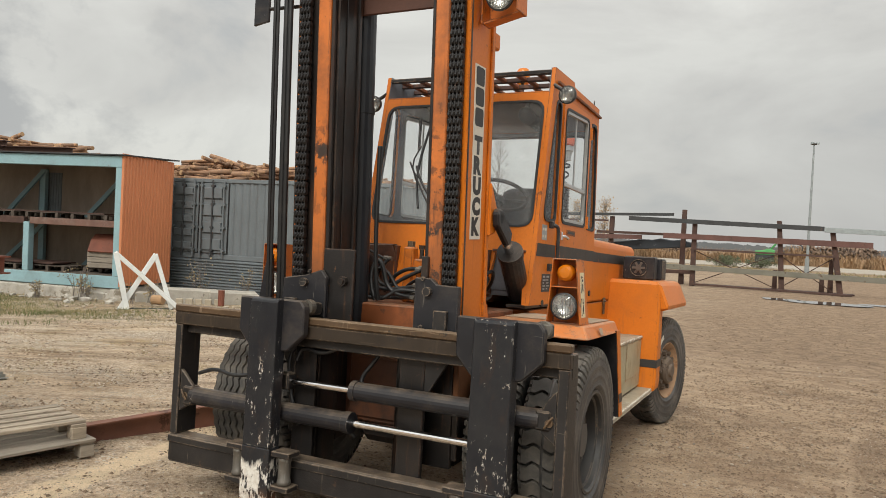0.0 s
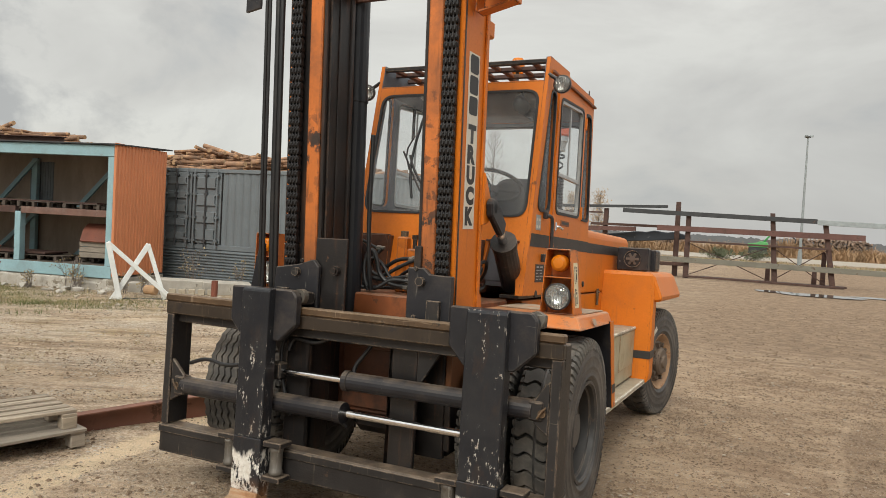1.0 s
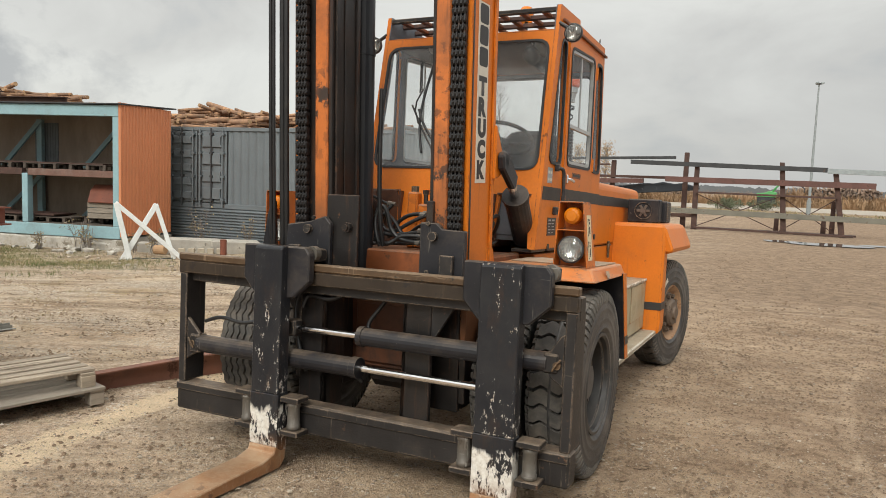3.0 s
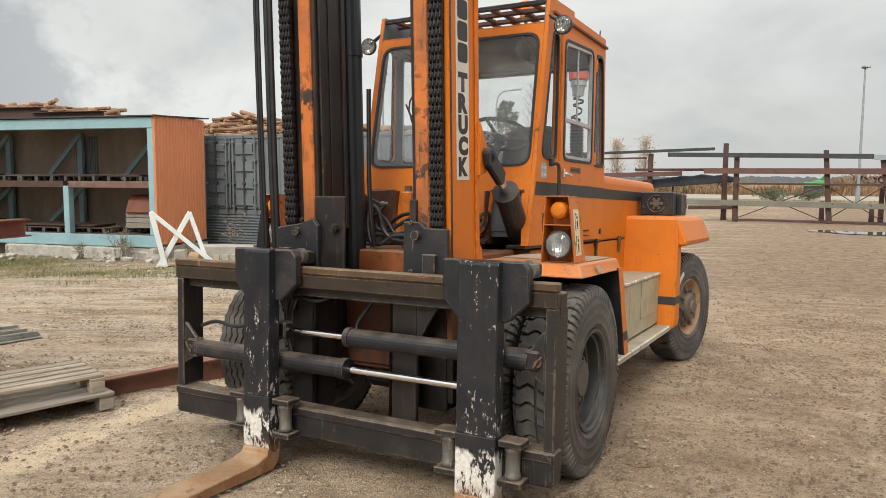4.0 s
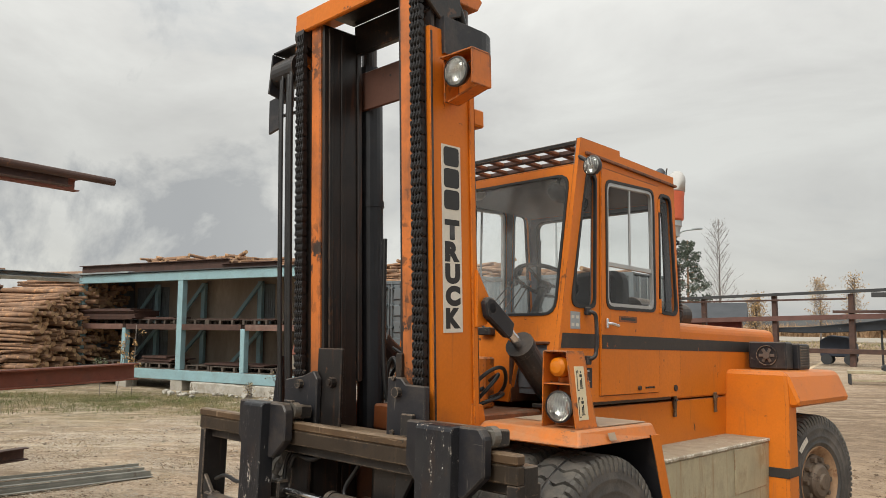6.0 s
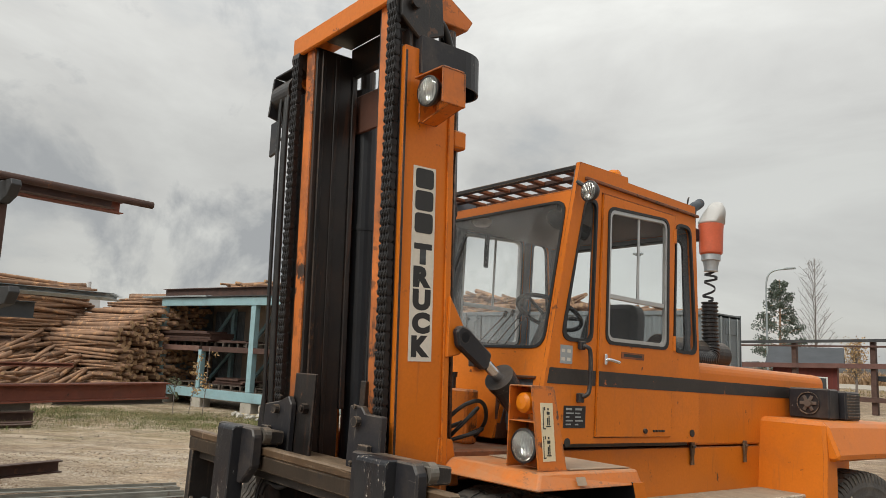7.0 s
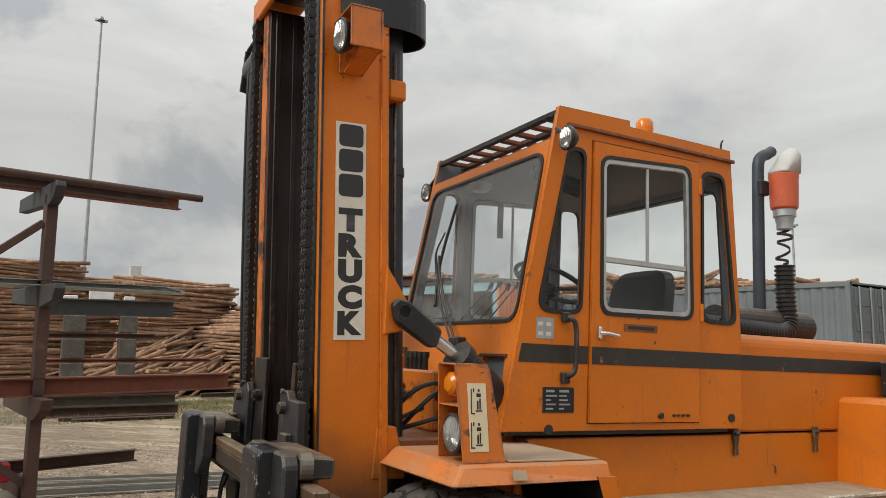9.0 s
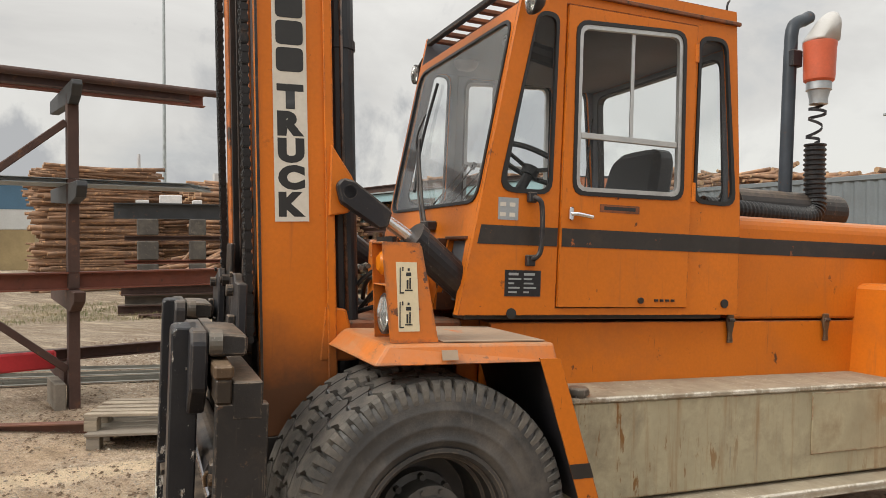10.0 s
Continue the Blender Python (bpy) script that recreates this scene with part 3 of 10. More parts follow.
def mast():
    for s in (1, -1):
        # outer web, front and rear flanges
        mat = MAST_PAINT if s > 0 else ORANGE_WORN
        o = 0.0 if s > 0 else 0.022
        bm = B()
        box(bm, s * 0.55, s * 0.585, 0.0, 0.32, 0.78, 3.33, 0.004)
        col = part("mast_column", bm, mat, truck, "orange steel mast column with chipped paint", LEAN)
        bm = B()
        box(bm, s * 0.55, s * 0.585, 0.0, 0.32, 0.45, 0.78, 0.004)
        part("column_foot", bm, GREASE, col, "oil-blackened foot of the mast column", LEAN)
        for nm, x0, x1, y0, y1, z0, z1, bev, mt in (("front_flange", 0.368 - o, 0.458 - o, -0.012, 0.03, 1.20, 3.60, 0.006, WORN_FLANGE), ("filler_strip", 0.46 - o, 0.549, 0.001, 0.03, 1.20, 3.34, 0.003, GREASE),
                                                    ("rear_flange", 0.40, 0.549, 0.285, 0.319, 1.10, 3.33, 0.003, mat), ("edge_bar", 0.586, 0.599, 0.295, 0.335, 0.9, 3.28, 0.004, mat),
                                                    ("chain_cover", 0.587, 0.592, 0.002, 0.014, 1.0, 3.30, 0.001, GREASE)):
            bm = B()
            box(bm, s * x0, s * x1, y0, y1, z0, z1, bev)
            part(nm, bm, mt, col, "", LEAN)
        inner = None
        for nm, x0, x1, y0, y1, z0, z1, mt in (("inner_channel", 0.344 - o, 0.367 - o, 0.0, 0.255, 0.4, 3.60, INNER_MAST), ("lower_front_plate", 0.372, 0.548, -0.005, 0.03, 0.4, 1.19, GREASE),
                                               ("channel_web", 0.372, 0.548, 0.06, 0.28, 0.4, 3.3, GREASE), ("rear_edge", 0.330 - o, 0.366 - o, 0.256, 0.290, 1.40, 3.58, INNER_MAST), ("slide_strip", 0.329 - o, 0.3435 - o, 0.03, 0.06, 0.4, 3.58, GREASE), ("groove_strip", 0.336 - o, 0.3435 - o, 0.13, 0.16, 0.4, 3.58, INNER_MAST)):
            bm = B()
            box(bm, s * x0, s * x1, y0, y1, z0, z1, 0.004)
            ob = part(nm, bm, mt, inner or truck, "" if inner else "rust-streaked greasy inner mast channel", LEAN)
            inner = inner or ob
        cx, cy = (0.440, 0.400) if s > 0 else (-0.378, 0.415)
        bm = B()
        rod(bm, (cx, cy, 0.5), (cx, cy, 3.42), 0.074 if s > 0 else 0.086, 22)
        cyl = part("lift_cylinder", bm, CYLINDER, truck, "blue-black hydraulic lift cylinder", LEAN)
        bm = B()
        rod(bm, (cx, cy, 3.42), (cx, cy, 3.56), 0.05, 16)
        part("cylinder_head", bm, GREASE, cyl, "", LEAN)
        bm = B()
        rod(bm, (cx, cy, 2.5), (cx, cy, 2.54), 0.081 if s > 0 else 0.093, 22)
        part("cylinder_collar", bm, CYLINDER, cyl, "", LEAN)
        bm = B()
        tube(bm, [(cx + s * 0.10, cy - 0.01, 3.1), (cx + s * 0.10, cy - 0.01, 2.0), (cx + s * 0.095, cy, 1.3)], 0.009, 6, 0)
        part("cylinder_pipe", bm, GREASE, cyl, "", LEAN)
        bm = B()
        box(bm, s * 0.45, s * 0.592, 0.336, 0.43, 2.845, 2.945, 0.01)
        part("cylinder_clamp", bm, ORANGE, truck, "", LEAN)
        # head: sheave plates at the top
        bm = B()
        prism(bm, [(-0.03, 3.66), (0.24, 3.70), (0.26, 3.45), (0.10, 3.38), (-0.03, 3.48)], s * 0.56, s * 0.585, "x", 0.006)
        part("head_plate", bm, GREASE if s > 0 else MAST_PAINT, truck, "greasy black sheave plate" if s > 0 else "", LEAN)
        bm = B()
        rod(bm, (s * 0.47, 0.05, 3.57), (s * 0.56, 0.05, 3.57), 0.10, 24)
        sh = part("chain_sheave", bm, GREASE, truck, "", LEAN)
        bm = B()
        rod(bm, (s * 0.561, 0.05, 3.57), (s * 0.615, 0.05, 3.57), 0.035, 12)
        part("sheave_pin", bm, GREASE, sh, "", LEAN)
        bm = B()
        box(bm, s * 0.46, s * 0.548, 0.06, 0.22, 3.33, 3.46, 0.01)
        part("sheave_block", bm, GREASE, sh, "", LEAN)
        if s > 0:
            bm = B()
            prism(bm, [(0.26, 3.58), (0.50, 3.58), (0.545, 3.65), (0.32, 3.77), (0.26, 3.77)], 0.37, 0.50, "x", 0.006)
            part("rear_head_plate", bm, ORANGE_WORN, truck, "", LEAN)
    bm = B()
    box(bm, -0.56, 0.56, -0.045, -0.013, 3.585, 3.71, 0.008)
    tb = part("top_beam", bm, ORANGE, truck, "orange top cross beam of the mast", LEAN)
    bm = B()
    box(bm, -0.56, 0.56, -0.012, 0.24, 3.702, 3.726, 0.004)
    part("top_plate", bm, ORANGE, tb, "", LEAN)
    bm = B()
    box(bm, -0.335, 0.335, 0.25, 0.30, 3.47, 3.66, 0.006)
    ib = part("inner_top_beam", bm, GREASE, truck, "", LEAN)
    bm = B()
    box(bm, -0.335, 0.335, 0.0, 0.249, 3.655, 3.685, 0.004)
    part("inner_top_plate", bm, GREASE, ib, "", LEAN)
    bm = B()
    box(bm, -0.55, 0.55, 0.322, 0.345, 3.118, 3.37, 0.006)
    part("rear_cross_beam", bm, surface("rust_brown_beam", (0.105, 0.045, 0.030), 0.6, 0, 0.3, 4, 40, (0.03, 0.02, 0.02), 0.6, 8, bump=0.1), truck, "", LEAN)
    bm = B()
    box(bm, -0.55, 0.55, 0.325, 0.345, 0.62, 0.9, 0.006)
    part("lower_cross_beam", bm, GREASE, truck, "", LEAN)


mast()


def leaf_chain(x, y, z0, z1, parent):
    """A heavy leaf chain: staggered figure-eight link plates on pins."""
    bm = B()
    pitch = 0.04445
    n = int((z1 - z0) / pitch)
    R_, W_ = 0.0205, 0.0125

    def link(z):
        lo = [(y + R_ * math.cos(a), z + R_ * math.sin(a)) for a in [math.pi * (1.12 + 0.76 * k / 5) for k in range(6)]]
        hi = [(y + R_ * math.cos(a), z + pitch + R_ * math.sin(a)) for a in [math.pi * (0.12 + 0.76 * k / 5) for k in range(6)]]
        return lo + [(y + W_, z + pitch / 2)] + hi + [(y - W_, z + pitch / 2)]
    for i in range(n):
        z = z0 + i * pitch
        for dx in ((-0.034, -0.012, 0.012, 0.034) if i % 2 else (-0.023, 0.0, 0.023)):
            prism(bm, link(z), x + dx - 0.0047, x + dx + 0.0047, "x")
        rod(bm, (x - 0.042, y, z), (x + 0.042, y, z), 0.0145, 8)
    part("lift_chain", bm, CHAIN, parent, "greasy black leaf chain", LEAN)


leaf_chain(0.522, -0.035, 1.20, 3.58, truck)
leaf_chain(-0.508, -0.035, 1.20, 3.58, truck)

# guard round the hoses at the top of the left column
bm = B()
loop = [(0.30, 0.09), (0.606, 0.09), (0.606, 0.40)]
loop += [(0.453 + 0.153 * math.cos(a), 0.40 + 0.19 * math.sin(a)) for a in [math.pi * k / 14 for k in range(1, 14)]]
loop += [(0.30, 0.40)]
inner = [(0.453 + (p[0] - 0.453) * 0.955, 0.30 + (p[1] - 0.30) * 0.965) for p in loop]
sheet(bm, [loop, inner], lambda u, v, d: (u, v, d), 3.195, 3.40)
prism(bm, [(p[0], p[1]) for p in inner], 3.37, 3.39, "z")
part("hose_guard", bm, BLACK, truck, "black rounded steel guard", LEAN)
bm = B()
tube(bm, [(0.50, 0.12, 3.39), (0.53, 0.11, 3.50), (0.52, 0.20, 3.60), (0.49, 0.34, 3.56), (0.47, 0.42, 3.39)], 0.024, 10, 3)
part("guard_hose", bm, HOSE, truck, "black hydraulic hose over the guard", LEAN)


# work lamps on the mast
def mast_lamp(s):
    bm = B()
    y0, y1, z0, z1 = 0.048, 0.190, 2.968, 3.146
    box(bm, s * 0.826, s * 0.836, y0, y1, z0, z1, 0.002)
    box(bm, s * 0.608, s * 0.836, y0, y1, z1, z1 + 0.010, 0.002)
    box(bm, s * 0.608, s * 0.836, y1, y1 + 0.010, z0, z1, 0.002)
    box(bm, s * 0.608, s * 0.616, y0 + 0.03, y1, z0 - 0.05, z1, 0.002)
    prism(bm, [(s * 0.616, z0 - 0.05), (s * 0.70, z0 - 0.03), (s * 0.826, z0), (s * 0.826, z0 + 0.01), (s * 0.616, z0 - 0.04)], y0 + 0.05, y1, "y")
    h = part("lamp_housing", bm, ORANGE_WORN, truck, "orange sheet steel lamp housing", LEAN)
    lamp(h, (s * 0.733, 0.045, 3.045), (s * 0.04, -1, -0.06), 0.076, LEAN)


def lamp(parent, c, d, r, m=None):
    """A round work lamp: a dark bowl and a domed glass."""
    d = Vector(d).normalized()
    t = Matrix.Translation(c) @ d.to_track_quat("X", "Z").to_matrix().to_4x4()
    if m is not None:
        t = m @ t
    bm = B()
    lathe(bm, [(0.001, -0.85 * r), (r * 0.45, -0.8 * r), (r * 0.8, -0.5 * r), (r, -0.01), (r * 1.04, 0.0), (r * 1.04, 0.012), (r * 0.93, 0.016)], 28, t)
    part("bowl", bm, BLACK, parent)
    bm = B()
    lathe(bm, [(r * 0.94, 0.013), (r * 0.8, 0.020), (r * 0.45, 0.029), (0.001, 0.032)], 28, t)
    g = part("lens", bm, LENS, parent, "ribbed clear glass lens")
    g.visible_shadow = False
    bm = B()
    lathe(bm, [(r * 0.93, 0.008), (r * 0.86, -0.16 * r), (r * 0.66, -0.34 * r), (r * 0.36, -0.46 * r), (0.001, -0.50 * r)], 28, t)
    part("reflector", bm, REFLECTOR, parent)
    bm = B()
    for k in range(-4, 5):
        q = k * 0.2 * r
        e = math.sqrt((0.9 * r) ** 2 - q * q)
        rod(bm, t @ Vector((0.016, q, -e * 0.92)), t @ Vector((0.030 - 0.012 * abs(k) / 4, q, 0)), 0.0022, 5)
        rod(bm, t @ Vector((0.030 - 0.012 * abs(k) / 4, q, 0)), t @ Vector((0.016, q, e * 0.92)), 0.0022, 5)
    part("lens_ribs", bm, REFLECTOR, parent)


mast_lamp(1)

# white name panel on the left column: plain dark blocks on white
bm = B()
prism(bm, [(0.075, 1.705), (0.222, 1.705), (0.222, 2.70), (0.075, 2.70)], 0.5855, 0.589, "x")
panel = part("name_panel", bm, LABEL, truck, "white panel with black lettering down the mast", LEAN)


def letter_mesh(ch, w, h):
    """A flat letter of the built-in font, stretched to w by h, its lower left corner at the origin."""
    cu = bpy.data.curves.new("letter", "FONT")
    cu.body = ch
    cu.offset = 0.075
    cu.resolution_u = 4
    ob = bpy.data.objects.new("letter", cu)
    me = bpy.data.meshes.new_from_object(ob)
    bpy.data.objects.remove(ob)
    bpy.data.curves.remove(cu)
    xs_ = [v.co.x for v in me.vertices]
    ys_ = [v.co.y for v in me.vertices]
    for v in me.vertices:
        u = (v.co.x - min(xs_)) / (max(xs_) - min(xs_)) * w
        k = (v.co.y - min(ys_)) / (max(ys_) - min(ys_)) * h
        v.co = (0.5895, 0.091 + u, k)
    me.materials.append(INK)
    return me


for i in range(8):
    top = 2.690 - i * 0.1165 - (0.045 if i > 2 else 0)
    if i > 2:
        ob = new("letter", letter_mesh("TRUCK"[i - 3], 0.116, 0.108))
        ob.matrix_basis = LEAN @ Matrix.Translation((0, 0, top - 0.104))
        ob.parent = panel
        continue
    bm = B()
    block = rounded([(0.090, top - 0.104), (0.208, top - 0.104), (0.208, top), (0.090, top)], 0.022, 3)
    sheet(bm, [block], lambda u, v, d: (d, u, v), 0.589, 0.5905)
    part("block", bm, INK, panel, "", LEAN)

# hoses that run up the right column, with pulley and bracket
bundle = None
for x, y, r_ in ((-0.762, -0.015, 0.013), (-0.727, -0.03, 0.010), (-0.668, -0.02, 0.019), (-0.632, -0.028, 0.016)):
    bm = B()
    tube(bm, [(x, y + 0.03, 3.48), (x, y, 3.36), (x - 0.003, y, 2.4), (x - 0.012, y + 0.01, 1.6), (x - 0.02, y + 0.03, 1.15)], r_, 8, 2)
    ob = part("hose" if bundle else "riser_hose", bm, HOSE, bundle or truck, "" if bundle else "black hydraulic hoses", LEAN)
    bundle = bundle or ob
bm = B()
rod(bm, (-0.61, 0.06, 3.405), (-0.845, 0.06, 3.405), 0.10, 26)
pul = part("hose_pulley", bm, GREASE, truck, "", LEAN)
bm = B()
rod(bm, (-0.586, 0.06, 3.405), (-0.868, 0.06, 3.405), 0.03, 12)
part("pulley_pin", bm, GREASE, pul, "", LEAN)
bm = B()
prism(bm, [(-0.05, 3.27), (0.15, 3.22), (0.16, 3.53), (-0.02, 3.54)], -0.864, -0.850, "x", 0.003)
br = part("pulley_bracket", bm, BLACK, truck, "", LEAN)
bm = B()
box(bm, -0.862, -0.586, -0.01, 0.15, 3.542, 3.556, 0.003)
part("bracket_cap", bm, BLACK, br, "", LEAN)
bm = B()
prism(bm, [(-0.975, 3.03), (-0.855, 3.05), (-0.848, 3.27), (-0.968, 3.262)], 0.03, 0.05, "y", 0.004)
part("bracket_flag", bm, BLACK, br, "", LEAN)
bm = B()
for z in (3.13, 3.22):
    rod(bm, (-0.848, 0.04, z), (-0.586, 0.06, z), 0.012, 8)
part("bracket_rod", bm, GREASE, br, "", LEAN)
# sloping bracket that holds the hoses at their foot
bm = B()
prism(bm, [(-0.80, 1.50), (-0.745, 1.56), (-0.735, 1.10), (-0.885, 1.10)], 0.0, 0.02, "y", 0.003)
part("hose_foot_bracket", bm, BLACK, truck, "", LEAN)
# black roller plates of the carriage
for s in (1, -1):
    bm = B()
    if s > 0:
        prism(bm, [(0.331, 1.14), (0.606, 1.14), (0.606, 1.438), (0.467, 1.442), (0.431, 1.475), (0.331, 1.475)], 0.225, 0.265, "y", 0.006)
    else:
        prism(bm, [(-0.27, 1.14), (-0.592, 1.14), (-0.585, 1.42), (-0.42, 1.445), (-0.31, 1.48), (-0.27, 1.435)], 0.225, 0.262, "y", 0.006)
    c = part("carriage_plate", bm, BLACK, truck, "black carriage roller plate")
    bm = B()
    if s > 0:
        box(bm, 0.343, 0.385, 0.268, 0.40, 1.12, 1.597, 0.005)
    else:
        box(bm, -0.325, -0.105, 0.266, 0.288, 1.12, 1.612, 0.005)
        rod(bm, (-0.166, 0.232, 1.42), (-0.166, 0.266, 1.42), 0.030, 8)
        rod(bm, (-0.166, 0.222, 1.42), (-0.166, 0.232, 1.42), 0.018, 12)
    # darker black than the front plate: its shade is put into the colour
    part("side_plate", bm, GREASE, c)
    bm = B()
    box(bm, s * 0.47, s * 0.55, 0.195, 0.224, 1.19, 1.30, 0.004)
    part("chain_anchor", bm, DARK_STEEL, c)
    bm = B()
    rod(bm, (s * 0.42, 0.195, 1.40), (s * 0.42, 0.224, 1.40), 0.026, 12)
    part("bolt", bm, DARK_STEEL, c)
    for z in (1.2, 1.47):
        bm = B()
        rod(bm, (s * 0.385, 0.212, z), (s * 0.385, 0.224, z), 0.012, 6)
        part("bolt", bm, DARK_STEEL, c)

# carriage: beams, end posts
bm = B()
box(bm, -1.322, 1.288, 0.086, 0.138, 1.075, 1.155, 0.006)
carr = part("carriage_top_beam", bm, BEAM_BROWN, truck, "rubbed brown-black steel carriage beam")
bm = B()
box(bm, -1.32, 1.286, 0.140, 0.24, 1.02, 1.148, 0.006)
part("rear_channel", bm, DARK_STEEL, carr, "dusty steel channel behind the beam")
bm = B()
box(bm, -1.325, 1.29, 0.080, 0.142, 1.156, 1.202, 0.008)
part("wear_strip", bm, WORN_STEEL, carr, "brown worn upper edge")
bm = B()
box(bm, -0.33, 0.33, 0.245, 0.42, 1.10, 1.17, 0.008)
part("carriage_shelf", bm, WORN_STEEL, truck)
bm = B()
box(bm, -1.318, 1.285, 0.085, 0.21, 0.195, 0.372, 0.012)
low_beam = part("carriage_bottom_beam", bm, DARK_STEEL, truck, "scratched dark steel lower carriage beam")
bm = B()
box(bm, -1.31, 1.278, 0.072, 0.084, 0.325, 0.368, 0.003)
part("wear_edge", bm, DARK_STEEL, low_beam)
for s in (1, -1):
    o, up = (0.0, 0.175) if s > 0 else (0.03, 0.0)
    bm = B()
    box(bm, s * (1.228 + o), s * (1.284 + o), 0.09, 0.26, 0.374, 1.074, 0.005)
    post = part("carriage_end_post", bm, DARK_STEEL, truck, "dark steel post at the end of the carriage")
    bm = B()
    prism(bm, [(s * 1.15, 0.575 + up), (s * (1.18 + o), 0.55 + up), (s * (1.227 + o), 0.52 + up), (s * (1.227 + o), 0.79 + up), (s * (1.20 + o), 0.77 + up), (s * 1.15, 0.69 + up)], 0.100, 0.126, "y", 0.004)
    g = part("gusset", bm, DARK_STEEL, post)
    bm = B()
    rod(bm, (s * 1.195, 0.080, 0.63 + up), (s * 1.195, 0.100, 0.63 + up), 0.020, 12)
    tube(bm, [(s * 1.175, 0.074, 0.605 + up), (s * 1.195, 0.066, 0.64 + up), (s * 1.218, 0.074, 0.665 + up)], 0.006, 6, 1)
    part("pin", bm, WORN_STEEL, g)
# upright plates behind
for s in (1, -1):
    bm = B()
    box(bm, s * 0.26, s * 0.44, 0.20, 0.235, 0.33, 1.10, 0.005)
    box(bm, s * 0.26, s * 0.29, 0.20, 0.40, 0.33, 1.12, 0.005)
    part("carriage_upright", bm, GREASE, truck)
    bm = B()
    prism(bm, [(s * 0.44, 1.09), (s * 0.62, 1.09), (s * 0.44, 0.80)], 0.20, 0.225, "y", 0.003)
    part("carriage_brace", bm, DARK_STEEL, truck)


# forks
def fork(xc, w, label):
    bm = B()
    x0, x1 = xc - w / 2, xc + w / 2
    prism(bm, [(-0.045, 0.44), (-0.045, 1.285), (-0.03, 1.30), (0.05, 1.30), (0.05, 0.44)], x0, x1, "x", 0.006)
    f = part("fork_shank", bm, FORK_BLACK, truck, label)
    bm = B()
    prism(bm, [(-0.047, 0.135), (-0.047, 0.44), (0.052, 0.44), (0.052, 0.10), (0.0, 0.10)], x0 - 0.002, x1 + 0.002, "x", 0.005)
    part("white_band", bm, FORK_WHITE, f, "chipped white paint at the fork heel")
    bm = B()
    prism(bm, [(0.055, 0.135), (0.045, 0.045), (0.0, 0.0), (-1.75, 0.012), (-1.80, 0.02), (-1.80, 0.03), (-0.15, 0.075), (-0.06, 0.10), (-0.047, 0.135)], x0, x1, "x", 0.006)
    part("fork_blade", bm, RUST, f, "rust-brown steel fork blade lying on the ground")
    bm = B()
    hx0, hx1 = xc - 0.225, xc + 0.245
    prism(bm, [(hx0, 1.30), (hx0, 1.10), (hx0 + 0.09, 1.0), (hx1 - 0.11, 1.0), (hx1, 1.10), (hx1, 1.26), (hx1 - 0.03, 1.30)], 0.012, 0.070, "y", 0.008)
    part("fork_head", bm, BLACK, f)
    bm = B()
    prism(bm, [(0.072, 1.215), (0.195, 1.215), (0.20, 1.235), (0.20, 1.285), (0.15, 1.292), (0.072, 1.292)], hx0 + 0.03, hx1 - 0.005, "x", 0.008)
    hook = part("hook", bm, DARK_STEEL, f)
    bm = B()
    rod(bm, (hx1 - 0.03, 0.072, 1.262), (hx1 - 0.03, 0.115, 1.262), 0.044, 18)
    part("hook_roller", bm, GREY_STEEL, hook)
    for s in (1, -1):
        xr = xc + s * (w / 2 + 0.07)
        bm = B()
        box(bm, xr - 0.062, xr + 0.062, -0.03, 0.078, 0.400, 0.432, 0.004)
        b = part("roller_bracket", bm, DARK_STEEL, f)
        bm = B()
        box(bm, xr - 0.062, xr + 0.062, -0.03, 0.078, 0.205, 0.236, 0.004)
        part("lower_plate", bm, DARK_STEEL, b)
        bm = B()
        lathe(bm, [(0.001, 0.237), (0.034, 0.237), (0.040, 0.243), (0.040, 0.262), (0.036, 0.267), (0.036, 0.37), (0.040, 0.375), (0.040, 0.394), (0.034, 0.399), (0.001, 0.399)], 20, Matrix.Translation((xr, 0.022, 0)) @ Matrix.Rotation(radians(-90), 4, "Y"), sharp=4)
        part("roller", bm, GREY_STEEL, b)


fork(0.925, 0.215, "black fork shank with chipped paint")
fork(-0.505, 0.195, "black fork shank with chipped paint")

# fork positioning cylinders
bm = B()
ZU, ZD, YC = 0.812, 0.628, 0.125
rod(bm, (0.04, YC, ZU), (1.14, YC, ZU), 0.052, 20)
up = part("upper_fork_cylinder", bm, BLACK, truck, "black hydraulic cylinder")
bm = B()
rod(bm, (0.028, YC, ZU), (0.06, YC, ZU), 0.058, 20)
part("cylinder_cap", bm, BLACK, up)
bm = B()
rod(bm, (-0.42, YC, ZU), (0.03, YC, ZU), 0.020, 14)
part("piston_rod", bm, CHROME, up, "polished chrome rod")
for x0, x1 in ((1.12, 1.20), (-0.48, -0.40)):
    bm = B()
    box(bm, x0, x1, YC - 0.04, YC + 0.04, ZU - 0.05, ZU + 0.05, 0.01)
    part("clevis", bm, DARK_STEEL, up)
bm = B()
rod(bm, (-1.16, YC, ZD), (0.03, YC, ZD), 0.056, 20)
low = part("lower_fork_cylinder", bm, BLACK, truck, "black hydraulic cylinder")
bm = B()
rod(bm, (-0.01, YC, ZD), (0.034, YC, ZD), 0.062, 20)
part("cylinder_cap", bm, BLACK, low)
bm = B()
rod(bm, (0.03, YC, ZD), (0.86, YC, ZD), 0.021, 14)
part("piston_rod", bm, CHROME, low, "polished chrome rod")
bm = B()
box(bm, -1.22, -1.14, YC - 0.04, YC + 0.04, ZD - 0.06, ZD + 0.06, 0.01)
part("clevis", bm, DARK_STEEL, low)
